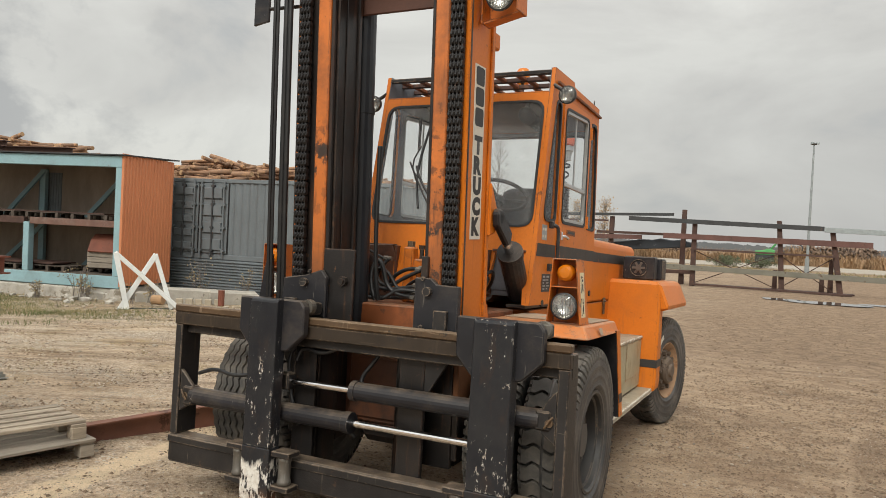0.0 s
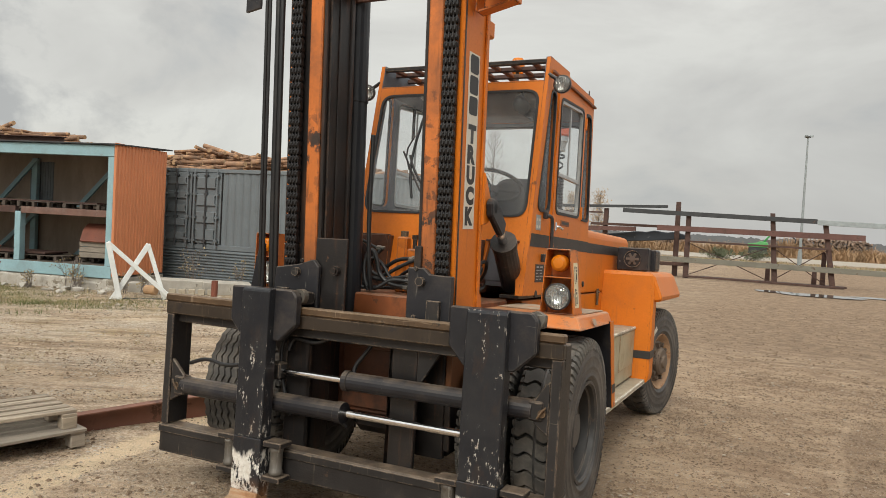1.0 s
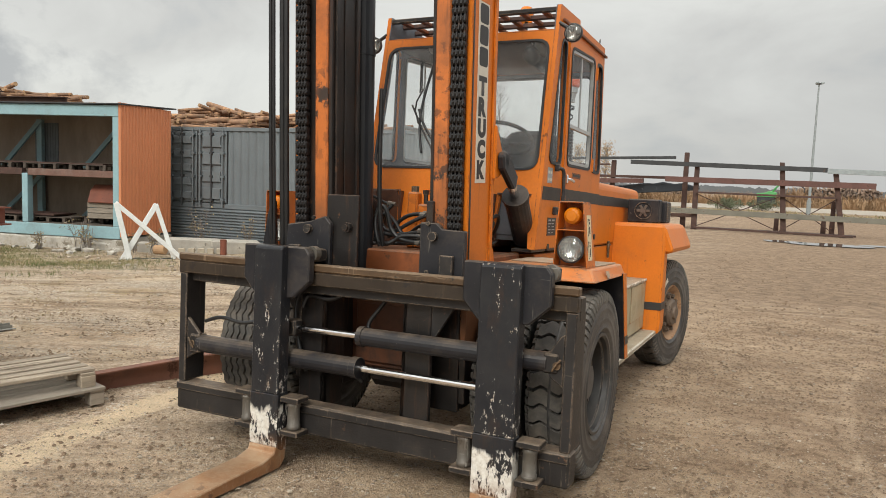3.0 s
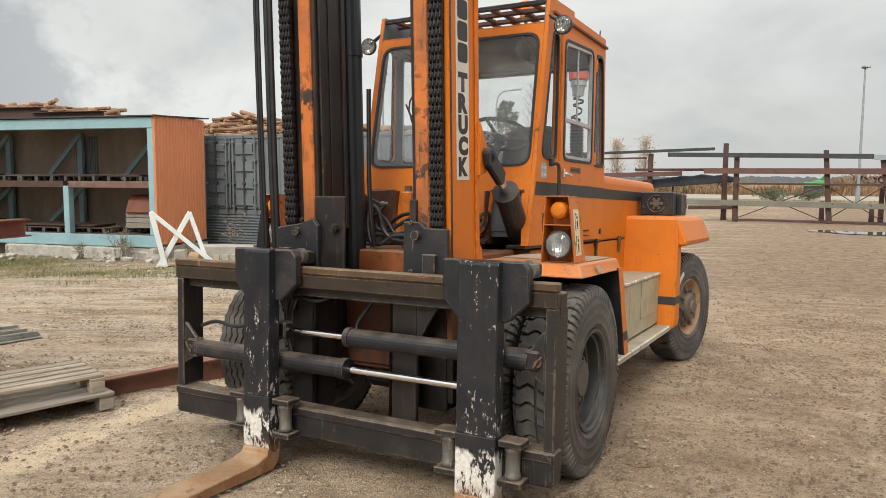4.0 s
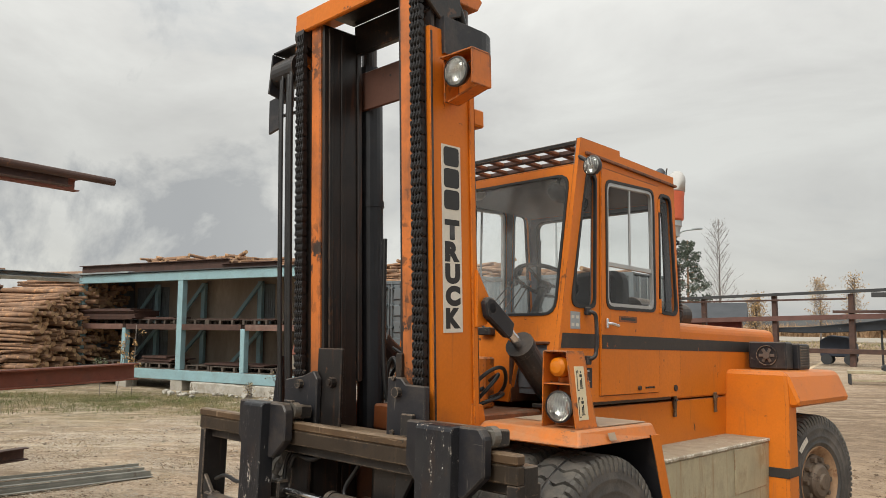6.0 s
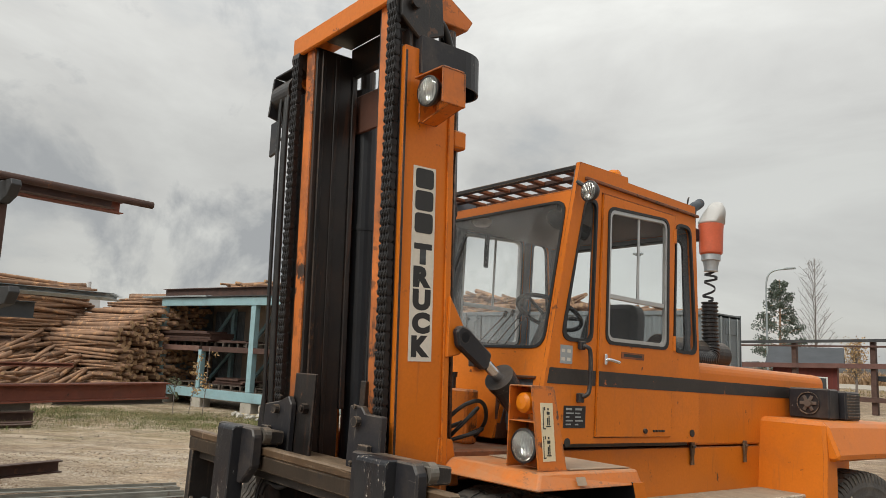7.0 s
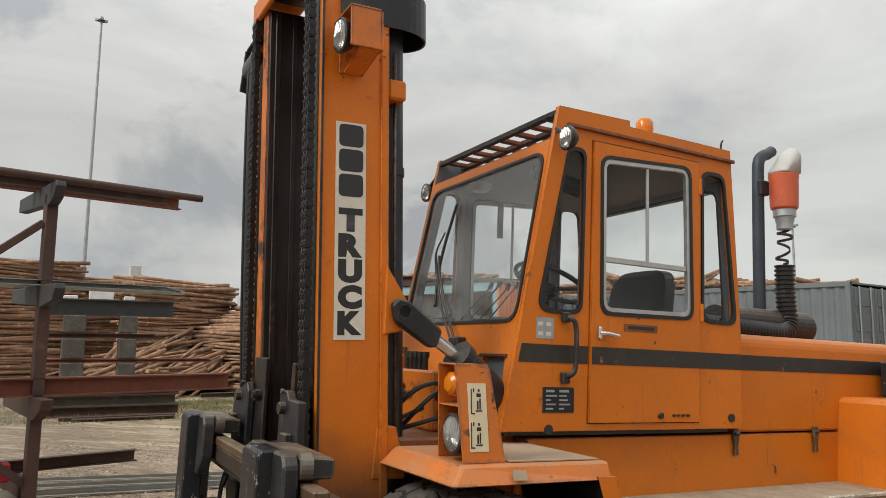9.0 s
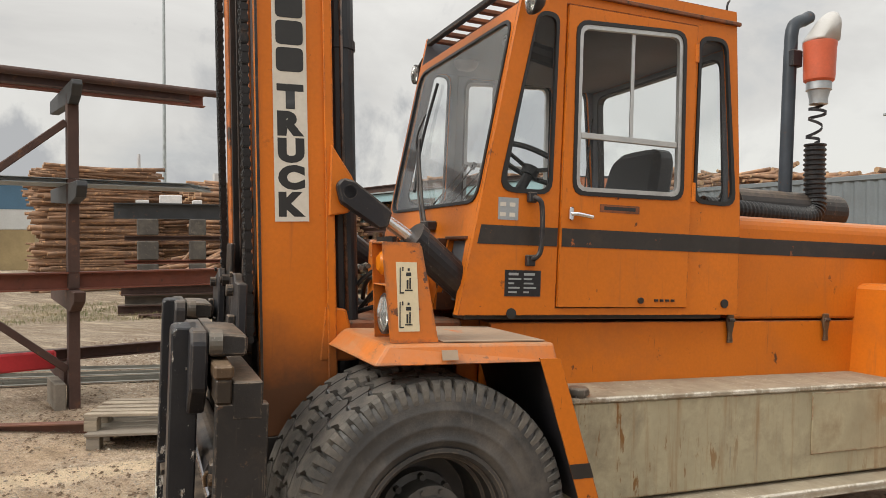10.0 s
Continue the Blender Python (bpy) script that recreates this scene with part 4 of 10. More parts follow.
# small hoses round the cylinders
small = None
bm = B()
tube(bm, [(-0.40, 0.16, 0.93), (-0.38, 0.18, 1.02), (-0.22, 0.18, 0.98), (-0.08, 0.17, 1.06), (0.0, 0.19, 1.10)], 0.014, 8, 3)
ob = part("hose" if small else "cylinder_hose", bm, HOSE, small or truck, "" if small else "black hydraulic hoses")
small = small or ob
bm = B()
tube(bm, [(-1.10, 0.10, 0.78), (-0.95, 0.08, 0.83), (-0.78, 0.06, 0.80), (-0.62, 0.10, 0.84)], 0.012, 8, 3)
ob = part("hose" if small else "cylinder_hose", bm, HOSE, small or truck, "" if small else "black hydraulic hoses")
small = small or ob
bm = B()
tube(bm, [(0.10, 0.2, 0.78), (0.0, 0.22, 0.85), (0.10, 0.24, 0.98), (0.16, 0.25, 1.08)], 0.012, 8, 3)
ob = part("hose" if small else "cylinder_hose", bm, HOSE, small or truck, "" if small else "black hydraulic hoses")
small = small or ob
bm = B()
tube(bm, [(-0.40, 0.16, 0.62), (-0.25, 0.2, 0.55), (-0.15, 0.25, 0.62), (-0.05, 0.3, 0.5)], 0.014, 8, 3)
ob = part("hose" if small else "cylinder_hose", bm, HOSE, small or truck, "" if small else "black hydraulic hoses")
small = small or ob
bm = B()
tube(bm, [(-0.42, 0.2, 1.05), (-0.47, 0.17, 0.95), (-0.43, 0.15, 0.75), (-0.36, 0.16, 0.55)], 0.012, 8, 3)
ob = part("hose" if small else "cylinder_hose", bm, HOSE, small or truck, "" if small else "black hydraulic hoses")
small = small or ob

# chassis
bm = B()
box(bm, -0.40, 0.40, 0.62, 5.1, 0.52, 1.0, 0.01)
box(bm, -0.30, 0.30, 0.60, 0.64, 0.55, 1.1, 0.01)
box(bm, -0.24, 0.24, 0.585, 0.598, 0.70, 0.74, 0.004)
box(bm, -0.24, 0.24, 0.585, 0.598, 0.93, 0.97, 0.004)
part("chassis_frame", bm, DARK_ORANGE, truck, "dirty dark orange chassis frame")
bm = B()
rod(bm, (-0.95, 0.91, 0.555), (0.95, 0.91, 0.555), 0.15, 16)
box(bm, -0.30, 0.30, 0.74, 1.10, 0.36, 0.80, 0.05)
part("front_axle", bm, GREASE, truck)
bm = B()
box(bm, -0.95, 0.95, 4.52, 4.74, 0.45, 0.62, 0.02)
part("rear_axle", bm, GREASE, truck)
for s in (1, -1):
    bm = B()
    box(bm, s * 0.46, s * 0.50, 1.28, 1.40, 0.90, 1.275, 0.004)
    box(bm, s * 0.46, s * 0.612, 1.40, 3.894, 0.90, 1.268, 0.004)
    p = part("lower_body_panel", bm, GRIMY_ORANGE, truck, "grimy orange lower body panel")
    bm = B()
    box(bm, s * 0.6125, s * 0.617, 1.402, 3.893, 0.905, 1.266, 0.002)
    q = part("lower_hood_panel", bm, ORANGE, truck, "orange lower hood panel")
    for y in (2.875, 3.61):
        bm = B()
        prism(bm, [(y - 0.020, 1.31), (y + 0.022, 1.31), (y + 0.026, 1.25), (y + 0.014, 1.20), (y + 0.020, 1.15), (y - 0.018, 1.15), (y - 0.012, 1.20), (y - 0.026, 1.26)], s * 0.6225, s * 0.640, "x", 0.004)
        part("latch", bm, WORN_STEEL, q, "rusty latch")
        bm = B()
        rod(bm, (s * 0.640, y - 0.02, 1.275), (s * 0.640, y + 0.02, 1.275), 0.011, 8)
        part("latch_pin", bm, DARK_STEEL, q)
# floor under the mast with the hose tangle
bm = B()
box(bm, -0.55, 0.55, 0.70, 1.284, 1.12, 1.275, 0.012)
part("front_deck", bm, ORANGE_DIRTY, truck, "dirty orange deck in front of the cab")
bm = B()
prism(bm, [(-0.62, 1.276), (-0.28, 1.276), (-0.32, 1.46), (-0.41, 1.68), (-0.62, 1.67)], 1.245, 1.275, "y", 0.006)
part("splash_plate", bm, DARK_ORANGE, truck, "brown-black steel plate before the cab")
tangle = None
for r_, pts in (
        (0.021, ((-0.21, 0.66, 2.3), (-0.21, 0.67, 1.70), (-0.19, 0.68, 1.40), (-0.18, 0.70, 1.295))),
        (0.022, ((-0.25, 0.78, 1.29), (-0.28, 0.78, 1.36), (-0.30, 0.79, 1.46), (-0.285, 0.80, 1.53), (-0.24, 0.80, 1.565), (-0.205, 0.80, 1.49), (-0.185, 0.80, 1.40), (-0.11, 0.80, 1.335), (0.05, 0.80, 1.325))),
        (0.019, ((-0.24, 0.92, 1.57), (-0.30, 0.90, 1.50), (-0.32, 0.90, 1.44), (-0.28, 0.90, 1.39), (-0.20, 0.90, 1.385), (-0.12, 0.90, 1.44), (0.02, 0.92, 1.51))),
        (0.021, ((-0.32, 0.88, 1.33), (-0.27, 0.86, 1.375), (-0.22, 0.86, 1.36), (-0.13, 0.86, 1.37), (0.04, 0.86, 1.40))),
        (0.020, ((-0.30, 0.80, 1.335), (-0.21, 0.76, 1.298), (-0.16, 0.78, 1.32), (-0.10, 0.80, 1.37), (0.05, 0.82, 1.365))),
        (0.015, ((-0.42, 0.95, 1.62), (-0.35, 0.95, 1.59), (-0.27, 0.94, 1.56), (-0.31, 0.94, 1.51), (-0.34, 0.94, 1.44), (-0.33, 0.92, 1.30))),
        (0.019, ((-0.30, 0.98, 1.34), (-0.26, 0.96, 1.41), (-0.19, 0.95, 1.47), (-0.11, 0.95, 1.51), (0.02, 0.96, 1.515))),
        (0.018, ((-0.36, 0.90, 1.31), (-0.34, 0.86, 1.44), (-0.27, 0.86, 1.515), (-0.20, 0.88, 1.46), (-0.14, 0.88, 1.36), (0.0, 0.90, 1.34), (0.14, 0.92, 1.32))),
        (0.018, ((-0.20, 1.00, 1.30), (-0.12, 0.98, 1.40), (0.0, 0.98, 1.46), (0.12, 0.98, 1.45))),
        (0.018, ((-0.38, 0.76, 1.30), (-0.20, 0.88, 1.31), (0.04, 0.88, 1.32), (0.20, 0.90, 1.33), (0.40, 0.92, 1.40))),
        (0.016, ((0.40, 0.80, 1.30), (0.50, 0.86, 1.42), (0.48, 0.98, 1.50), (0.36, 1.02, 1.44))),
        (0.016, ((0.40, 0.76, 1.29), (0.53, 0.92, 1.36), (0.44, 1.06, 1.38), (0.30, 1.04, 1.32))),
        (0.016, ((0.40, 0.74, 1.36), (0.50, 0.82, 1.50), (0.52, 0.96, 1.54), (0.46, 1.06, 1.42), (0.34, 1.08, 1.32)))):
    bm = B()
    tube(bm, list(pts), r_ * 0.70, 10, 3)
    ob = part("hose" if tangle else "hose_tangle", bm, HOSE, tangle or truck, "" if tangle else "tangle of black hydraulic hoses")
    tangle = tangle or ob
# brass and steel hose ends
for x, y, z in ((0.035, 0.80, 1.325), (0.02, 0.86, 1.40), (0.03, 0.82, 1.365), (0.0, 0.92, 1.505), (-0.25, 0.92, 1.572), (0.0, 0.96, 1.515)):
    bm = B()
    rod(bm, (x - 0.03, y, z), (x + 0.0, y, z), 0.018, 6)
    rod(bm, (x + 0.0, y, z), (x + 0.03, y, z), 0.014, 8)
    part("hose_end", bm, GREY_STEEL, tangle, "dusty steel hose end")
bm = B()
box(bm, -0.19, -0.11, 1.02, 1.10, 1.276, 1.66, 0.012)
box(bm, -0.10, 0.34, 1.00, 1.10, 1.276, 1.58, 0.012)
valve = part("valve_block", bm, ORANGE_WORN, truck, "worn orange hydraulic valve block")
for k in range(5):
    bm = B()
    rod(bm, (-0.06 + 0.055 * k, 1.05, 1.58), (-0.06 + 0.055 * k, 1.05, 1.645), 0.016, 8)
    rod(bm, (-0.06 + 0.055 * k, 1.05, 1.645), (-0.06 + 0.055 * k, 1.05, 1.675), 0.023, 6)
    part("valve_spool", bm, GREASE, valve)
bm = B()
rod(bm, (-0.15, 1.06, 1.66), (-0.15, 1.06, 1.70), 0.028, 8)
part("valve_cap", bm, WORN_STEEL, valve)
# tilt cylinders
for s in (1, -1):
    bm = B()
    prism(bm, [(0.60, 2.06), (0.60, 1.74), (0.69, 1.76), (0.74, 1.84), (0.70, 1.92)], s * 0.585, s * 0.615, "x", 0.006)
    t = part("tilt_bracket", bm, ORANGE, truck)
    bm = B()
    rod(bm, (s * 0.56, 0.68, 1.85), (s * 0.66, 0.68, 1.85), 0.03, 14)
    prism(bm, [(0.62, 1.88), (0.65, 1.91), (0.70, 1.90), (0.88, 1.775), (0.86, 1.70), (0.82, 1.69), (0.64, 1.80)], s * 0.615, s * 0.66, "x", 0.01)
    c = part("tilt_cylinder", bm, BLACK, truck, "black hydraulic tilt cylinder")
    bm = B()
    rod(bm, (s * 0.625, 0.80, 1.77), (s * 0.60, 1.04, 1.625), 0.030, 16)
    part("piston_rod", bm, CHROME, c, "polished chrome rod")
    bm = B()
    rod(bm, (s * 0.605, 1.00, 1.65), (s * 0.55, 1.36, 1.38), 0.078, 20)
    rod(bm, (s * 0.607, 0.985, 1.66), (s * 0.602, 1.02, 1.635), 0.086, 20)
    part("cylinder_barrel", bm, BLACK, c)
    bm = B()
    prism(bm, [(0.585, 1.10), (0.76, 1.10), (0.70, 1.33), (0.60, 1.345)], s * 0.545, s * 0.59, "x", 0.008)
    part("mast_foot_bracket", bm, MAST_PAINT, truck)


# fenders over the front wheels
ORANGE_FENDER = surface("fender_orange_paint", (0.61, 0.164, 0.016), 0.48, 0, 0.14, 2.0, 50, (0.10, 0.045, 0.028), 0.60, 12, (0.30, 0.16, 0.085), 0.47, 0.6, bump=0.06, edge=(0.13, 0.065, 0.04), edge_w=0.022, dust=(0.40, 0.26, 0.16), dust_amt=0.75, scratch=(0.16, 0.08, 0.05), scratch_at=0.66)
def fender(s):
    bm = B()
    # a pan of folded sheet: flat top, sloping front flap, side lip
    top = [(0.60, 0.695), (1.19, 0.70), (1.215, 1.395), (0.60, 1.395)]
    low = [(0.56, 0.620), (1.232, 0.640), (1.243, 1.40), (0.56, 1.40)]
    tv = [bm.verts.new((s * x, y, 1.247)) for x, y in top]
    lv = [bm.verts.new((s * x, y, 1.178)) for x, y in low]
    fs = [bm.faces.new(tv), bm.faces.new((tv[0], tv[1], lv[1], lv[0])), bm.faces.new((tv[1], tv[2], lv[2], lv[1])), bm.faces.new((tv[2], tv[3], lv[3], lv[2]))]
    bmesh.ops.recalc_face_normals(bm, faces=fs)
    if fs[0].normal.z < 0:
        bmesh.ops.reverse_faces(bm, faces=fs)
    es = [e for e in bm.edges if len(e.link_faces) == 2]
    bmesh.ops.bevel(bm, geom=es, offset=0.012, segments=2, affect="EDGES", profile=0.5)
    bmesh.ops.solidify(bm, geom=bm.faces[:], thickness=0.008)
    f = part("fender", bm, ORANGE_FENDER, truck, "orange fender plate with dusty worn edges")
    bm = B()
    prism(bm, [(s * x, y) for x, y in [(0.62, 0.93), (1.17, 0.93), (1.185, 1.37), (0.62, 1.37)]], 1.250, 1.254, "z")
    part("dusty_top", bm, DUSTY_TOP, f, "dust-covered tread plate on top")
    bm = B()
    prism(bm, [(1.314, 1.19), (1.335, 1.19), (1.538, 0.60), (1.518, 0.60)], s * 0.62, s * 1.2455, "x", 0.001)
    fl = part("mudguard", bm, BLACK, f, "black underside of the mudguard")
    bm = B()
    prism(bm, [(1.312, 1.19), (1.405, 1.19), (1.610, 0.60), (1.516, 0.60)], s * 1.246, s * 1.250, "x", 0.001)
    part("edge_strip", bm, ORANGE, fl, "orange edge strip")
    bm = B()
    prism(bm, [(1.480, 0.70), (1.577, 0.70), (1.556, 0.76), (1.460, 0.76)], s * 1.2501, s * 1.2520, "x")
    part("black_band", bm, STRIPE, fl)
    bm = B()
    prism(bm, [(s * 1.2405, 1.192), (s * 1.226, 1.228), (s * 1.229, 1.228), (s * 1.2435, 1.192)], 0.90, 0.965, "y")
    part("reflector_patch", bm, DUSTY_TOP, f)


fender(1)
fender(-1)


# lamp posts on the fenders
def fender_lamp(s):
    bm = B()
    # outer and inner side plates lean together towards the top; back sheet, top and a shelf
    prof = [(0.72, 1.25), (0.914, 1.25), (0.845, 1.615), (0.83, 1.63), (0.69, 1.63), (0.685, 1.62)]
    for foot, head in ((1.160, 1.128), (0.955, 0.987)):
        t = 0.006 if foot > 1.06 else -0.006
        a = [bm.verts.new((s * (foot + (head - foot) * (z - 1.25) / 0.38), y, z)) for y, z in prof]
        b = [bm.verts.new((s * (foot - t + (head - foot) * (z - 1.25) / 0.38), y, z)) for y, z in prof]
        fs = [bm.faces.new(a), bm.faces.new(b[::-1])] + [bm.faces.new((a[k], b[k], b[(k + 1) % 6], a[(k + 1) % 6])) for k in range(6)]
        bmesh.ops.recalc_face_normals(bm, faces=fs)
    prism(bm, [(s * 0.962, 1.25), (s * 1.153, 1.25), (s * 1.122, 1.622), (s * 0.993, 1.622)], 0.83, 0.836, "y")
    box(bm, s * 0.987, s * 1.128, 0.69, 0.84, 1.622, 1.630, 0.003)
    box(bm, s * 0.975, s * 1.14, 0.70, 0.83, 1.462, 1.467, 0.001)
    h = part("fender_lamp_housing", bm, ORANGE_FENDER, truck, "orange sheet steel lamp housing on the fender")
    lamp(h, (s * 1.055, 0.735, 1.352), (0.0, -1, 0.02), 0.077)
    bm = B()
    lathe(bm, [(0.001, 0.045), (0.03, 0.042), (0.046, 0.028), (0.052, 0.0), (0.052, -0.03), (0.04, -0.05)], 24, Matrix.Translation((s * 1.058, 0.735, 1.548)) @ Matrix.Rotation(radians(-90), 4, "Z"))
    part("indicator", bm, AMBER, h, "amber indicator lens")
    def lean(y, z, d):
        return (s * (1.160 - 0.032 * (z - 1.25) / 0.38 + d), y, z)
    def flat(bm, y0, y1, z0, z1, d):
        sheet(bm, [[(y0, z0), (y1, z0), (y1, z1), (y0, z1)]], lambda u, v, q: lean(u, v, q), d - 0.002, d)
    bm = B()
    sheet(bm, [[(0.752, 1.292), (0.836, 1.292), (0.823, 1.554), (0.739, 1.554)]], lean, 0.0005, 0.003)
    pl = part("warning_label", bm, CREAM, h, "cream sticker with black pictograms")
    for k in range(2):
        z = 1.305 + 0.13 * k
        bm = B()
        for y0, y1, a, c in ((0.754, 0.758, 0.0, 0.098), (0.758, 0.772, 0.0, 0.005), (0.782, 0.789, 0.018, 0.052), (0.793, 0.799, 0.018, 0.060), (0.780, 0.800, 0.066, 0.080), (0.776, 0.806, 0.010, 0.015), (0.764, 0.769, 0.085, 0.10), (0.786, 0.794, 0.086, 0.096)):
            flat(bm, y0, y1, z + a, z + c, 0.0045)
        part("pictogram", bm, INK, pl)


fender_lamp(1)
fender_lamp(-1)

# tool and tank boxes with a step board
for s in (1, -1):
    bm = B()
    box(bm, s * 0.50, s * 0.965, 1.66, 3.86, 0.48, 0.935, 0.008)
    t = part("side_box", bm, BEIGE, truck, "beige painted steel box with rust runs")
    bm = B()
    box(bm, s * 0.49, s * 0.975, 1.65, 3.86, 0.935, 0.96, 0.006)
    part("box_top", bm, BEIGE_TOP, t, "dusty beige top")
    bm = B()
    box(bm, s * 0.965, s * 0.973, 3.12, 3.74, 0.60, 0.925, 0.004)
    part("box_door", bm, BEIGE_RUSTY, t, "rust-stained beige door")
    bm = B()
    rod(bm, (s * 0.93, 1.70, 0.95), (s * 0.93, 1.70, 0.975), 0.040, 16)
    lathe(bm, [(0.050, 0.0), (0.053, 0.012), (0.050, 0.026), (0.040, 0.034), (0.001, 0.036)], 18, Matrix.Translation((s * 0.93, 1.70, 0.972)) @ Matrix.Rotation(radians(-90), 4, "Y"))
    part("filler_cap", bm, GREY_STEEL, t, "grey metal filler cap")
    bm = B()
    box(bm, s * 0.90, s * 1.09, 1.62, 3.82, 0.42, 0.465, 0.006)
    part("step_board", bm, BEIGE_TOP, truck, "pale painted step board")


# ---- cab ----
def front_y(z):
    return 1.20 + 0.187 * (z - 1.31)


def cab():
    W = 0.685
    quarter = rounded([(1.395, 1.90), (1.672, 1.90), (1.688, 2.775), (1.575, 2.775)], 0.07)
    rear_q = rounded([(2.548, 1.91), (2.828, 1.905), (2.745, 2.80), (2.562, 2.795)], 0.07)
    door_cut = [(1.715, 1.345), (2.515, 1.345), (2.545, 2.85), (1.735, 2.84)]
    outline = [(1.20, 1.31), (2.872, 1.31), (2.872, 1.85), (2.81, 2.965), (2.005, 2.965), (2.0, 3.0), (1.515, 2.99)]
    for s in (1, -1):
        def pl(u, v, d):
            return (s * d, u, v)
        bm = B()
        sheet(bm, [outline, quarter, door_cut, rear_q], pl, W - 0.03, W)
        side = part("cab_side", bm, ORANGE, truck, "orange cab side panel")
        bm = B()
        sheet(bm, [outline, quarter, door_cut, rear_q], pl, W - 0.036, W - 0.032)
        part("side_lining", bm, INNER, side, "grey cab lining")
        for nm, lp in (("quarter_window", quarter), ("rear_quarter_window", rear_q)):
            cx = sum(p[0] for p in lp) / len(lp)
            cz = sum(p[1] for p in lp) / len(lp)
            wx = max(p[0] for p in lp) - min(p[0] for p in lp)
            wz = max(p[1] for p in lp) - min(p[1] for p in lp)
            small = [(cx + (p[0] - cx) * (1 - 0.030 / wx), cz + (p[1] - cz) * (1 - 0.030 / wz)) for p in lp]
            big = [(cx + (p[0] - cx) * (1 + 0.014 / wx), cz + (p[1] - cz) * (1 + 0.014 / wz)) for p in lp]
            bm = B()
            ring(bm, big, small, pl, W - 0.01, W + 0.008)
            r = part("window_seal", bm, SEAL, side, "black rubber window seal")
            bm = B()
            pane(bm, small, pl, W - 0.010)
            g = part("window_pane", bm, GLASS, r, "clear dusty glass")
            g.visible_shadow = False
        # door
        dw = rounded([(1.787, 1.90), (2.468, 1.91), (2.462, 2.805), (1.785, 2.765)], 0.07)
        din = rounded([(1.806, 1.921), (2.449, 1.929), (2.443, 2.787), (1.804, 2.747)], 0.06)
        dpane = rounded([(1.828, 1.943), (2.427, 1.951), (2.421, 2.766), (1.826, 2.726)], 0.045)
        bm = B()
        sheet(bm, [[(1.722, 1.350), (2.508, 1.350), (2.538, 2.843), (1.742, 2.833)], dw], pl, W - 0.02, W + 0.012)
        door = part("cab_door", bm, ORANGE, truck, "closed orange cab door")
        bm = B()
        sheet(bm, [[(1.722, 1.350), (2.508, 1.350), (2.538, 2.843), (1.742, 2.833)], dw], pl, W - 0.027, W - 0.022)
        part("door_lining", bm, INNER, door, "grey door lining")
        bm = B()
        ring(bm, dw, din, pl, W - 0.01, W + 0.018)
        part("window_seal", bm, SEAL, door, "black rubber window seal")
        bm = B()
        ring(bm, din, dpane, pl, W - 0.012, W + 0.012)
        box(bm, s * (W - 0.012), s * (W + 0.010), 1.83, 2.42, 2.185, 2.215, 0.003)
        box(bm, s * (W - 0.015), s * (W - 0.004), 2.13, 2.15, 2.21, 2.745, 0.002)
        part("window_frame", bm, ALU, door, "aluminium sliding window frame")
        bm = B()
        pane(bm, dpane, pl, W - 0.006)
        g = part("window_pane", bm, GLASS, door, "clear dusty glass")
        g.visible_shadow = False
        bm = B()
        box(bm, s * (W + 0.012), s * (W + 0.035), 1.765, 1.79, 1.775, 1.84, 0.006)
        tube(bm, [(s * (W + 0.03), 1.778, 1.805), (s * (W + 0.045), 1.80, 1.808), (s * (W + 0.045), 1.89, 1.795)], 0.011, 8, 2)
        part("door_handle", bm, CHROME, door, "chrome door handle")
        bm = B()
        box(bm, s * (W + 0.012), s * (W + 0.014), 1.95, 2.19, 1.825, 1.865, 0)
        plq = part("door_plate", bm, ORANGE_DIRTY, door, "worn plate under the door window")
        bm = B()
        box(bm, s * (W + 0.014), s * (W + 0.0155), 1.975, 2.165, 1.837, 1.855, 0)
        part("bar", bm, INK, plq)
        bm = B()
        box(bm, s * (W + 0.012), s * (W + 0.0145), 1.735, 2.518, 1.645, 1.735, 0)
        part("stripe", bm, STRIPE, door, "black stripe")
        for z in (1.96, 2.70):
            bm = B()
            rod(bm, (s * (W + 0.012), 2.535, z - 0.05), (s * (W + 0.012), 2.535, z + 0.05), 0.012, 8)
            part("hinge", bm, ORANGE, door)
        bm = B()
        rod(bm, (s * (W + 0.01), 2.21, 1.385), (s * (W + 0.025), 2.21, 1.385), 0.016, 10)
        for k in range(4):
            box(bm, s * (W + 0.010), s * (W + 0.02), 2.30 + 0.035 * k, 2.32 + 0.035 * k, 1.38, 1.392, 0)
        part("rivets", bm, DARK_STEEL, door)
        # stripes on the cab side, rain gutter
        bm = B()
        prism(bm, [(1.287, 1.645), (1.715, 1.645), (1.718, 1.735), (1.305, 1.735)], s * W, s * (W + 0.0025), "x")
        part("stripe", bm, STRIPE, side, "black stripe")
        bm = B()
        box(bm, s * W, s * (W + 0.0025), 2.522, 2.872, 1.645, 1.735, 0)
        part("stripe", bm, STRIPE, side, "black stripe")
        bm = B()
        prism(bm, [(1.56, 2.885), (2.83, 2.885), (2.83, 2.905), (1.56, 2.905)], s * W, s * (W + 0.02), "x", 0.003)
        part("rain_gutter", bm, ORANGE_DIRTY, side)
        bm = B()
        tube(bm, [(s * W, 1.565, 1.875), (s * (W + 0.05), 1.575, 1.87), (s * (W + 0.055), 1.60, 1.84), (s * (W + 0.055), 1.60, 1.62), (s * (W + 0.05), 1.575, 1.585), (s * W, 1.565, 1.575)], 0.013, 8, 2)
        box(bm, s * W, s * (W + 0.03), 1.54, 1.585, 1.85, 1.90, 0.005)
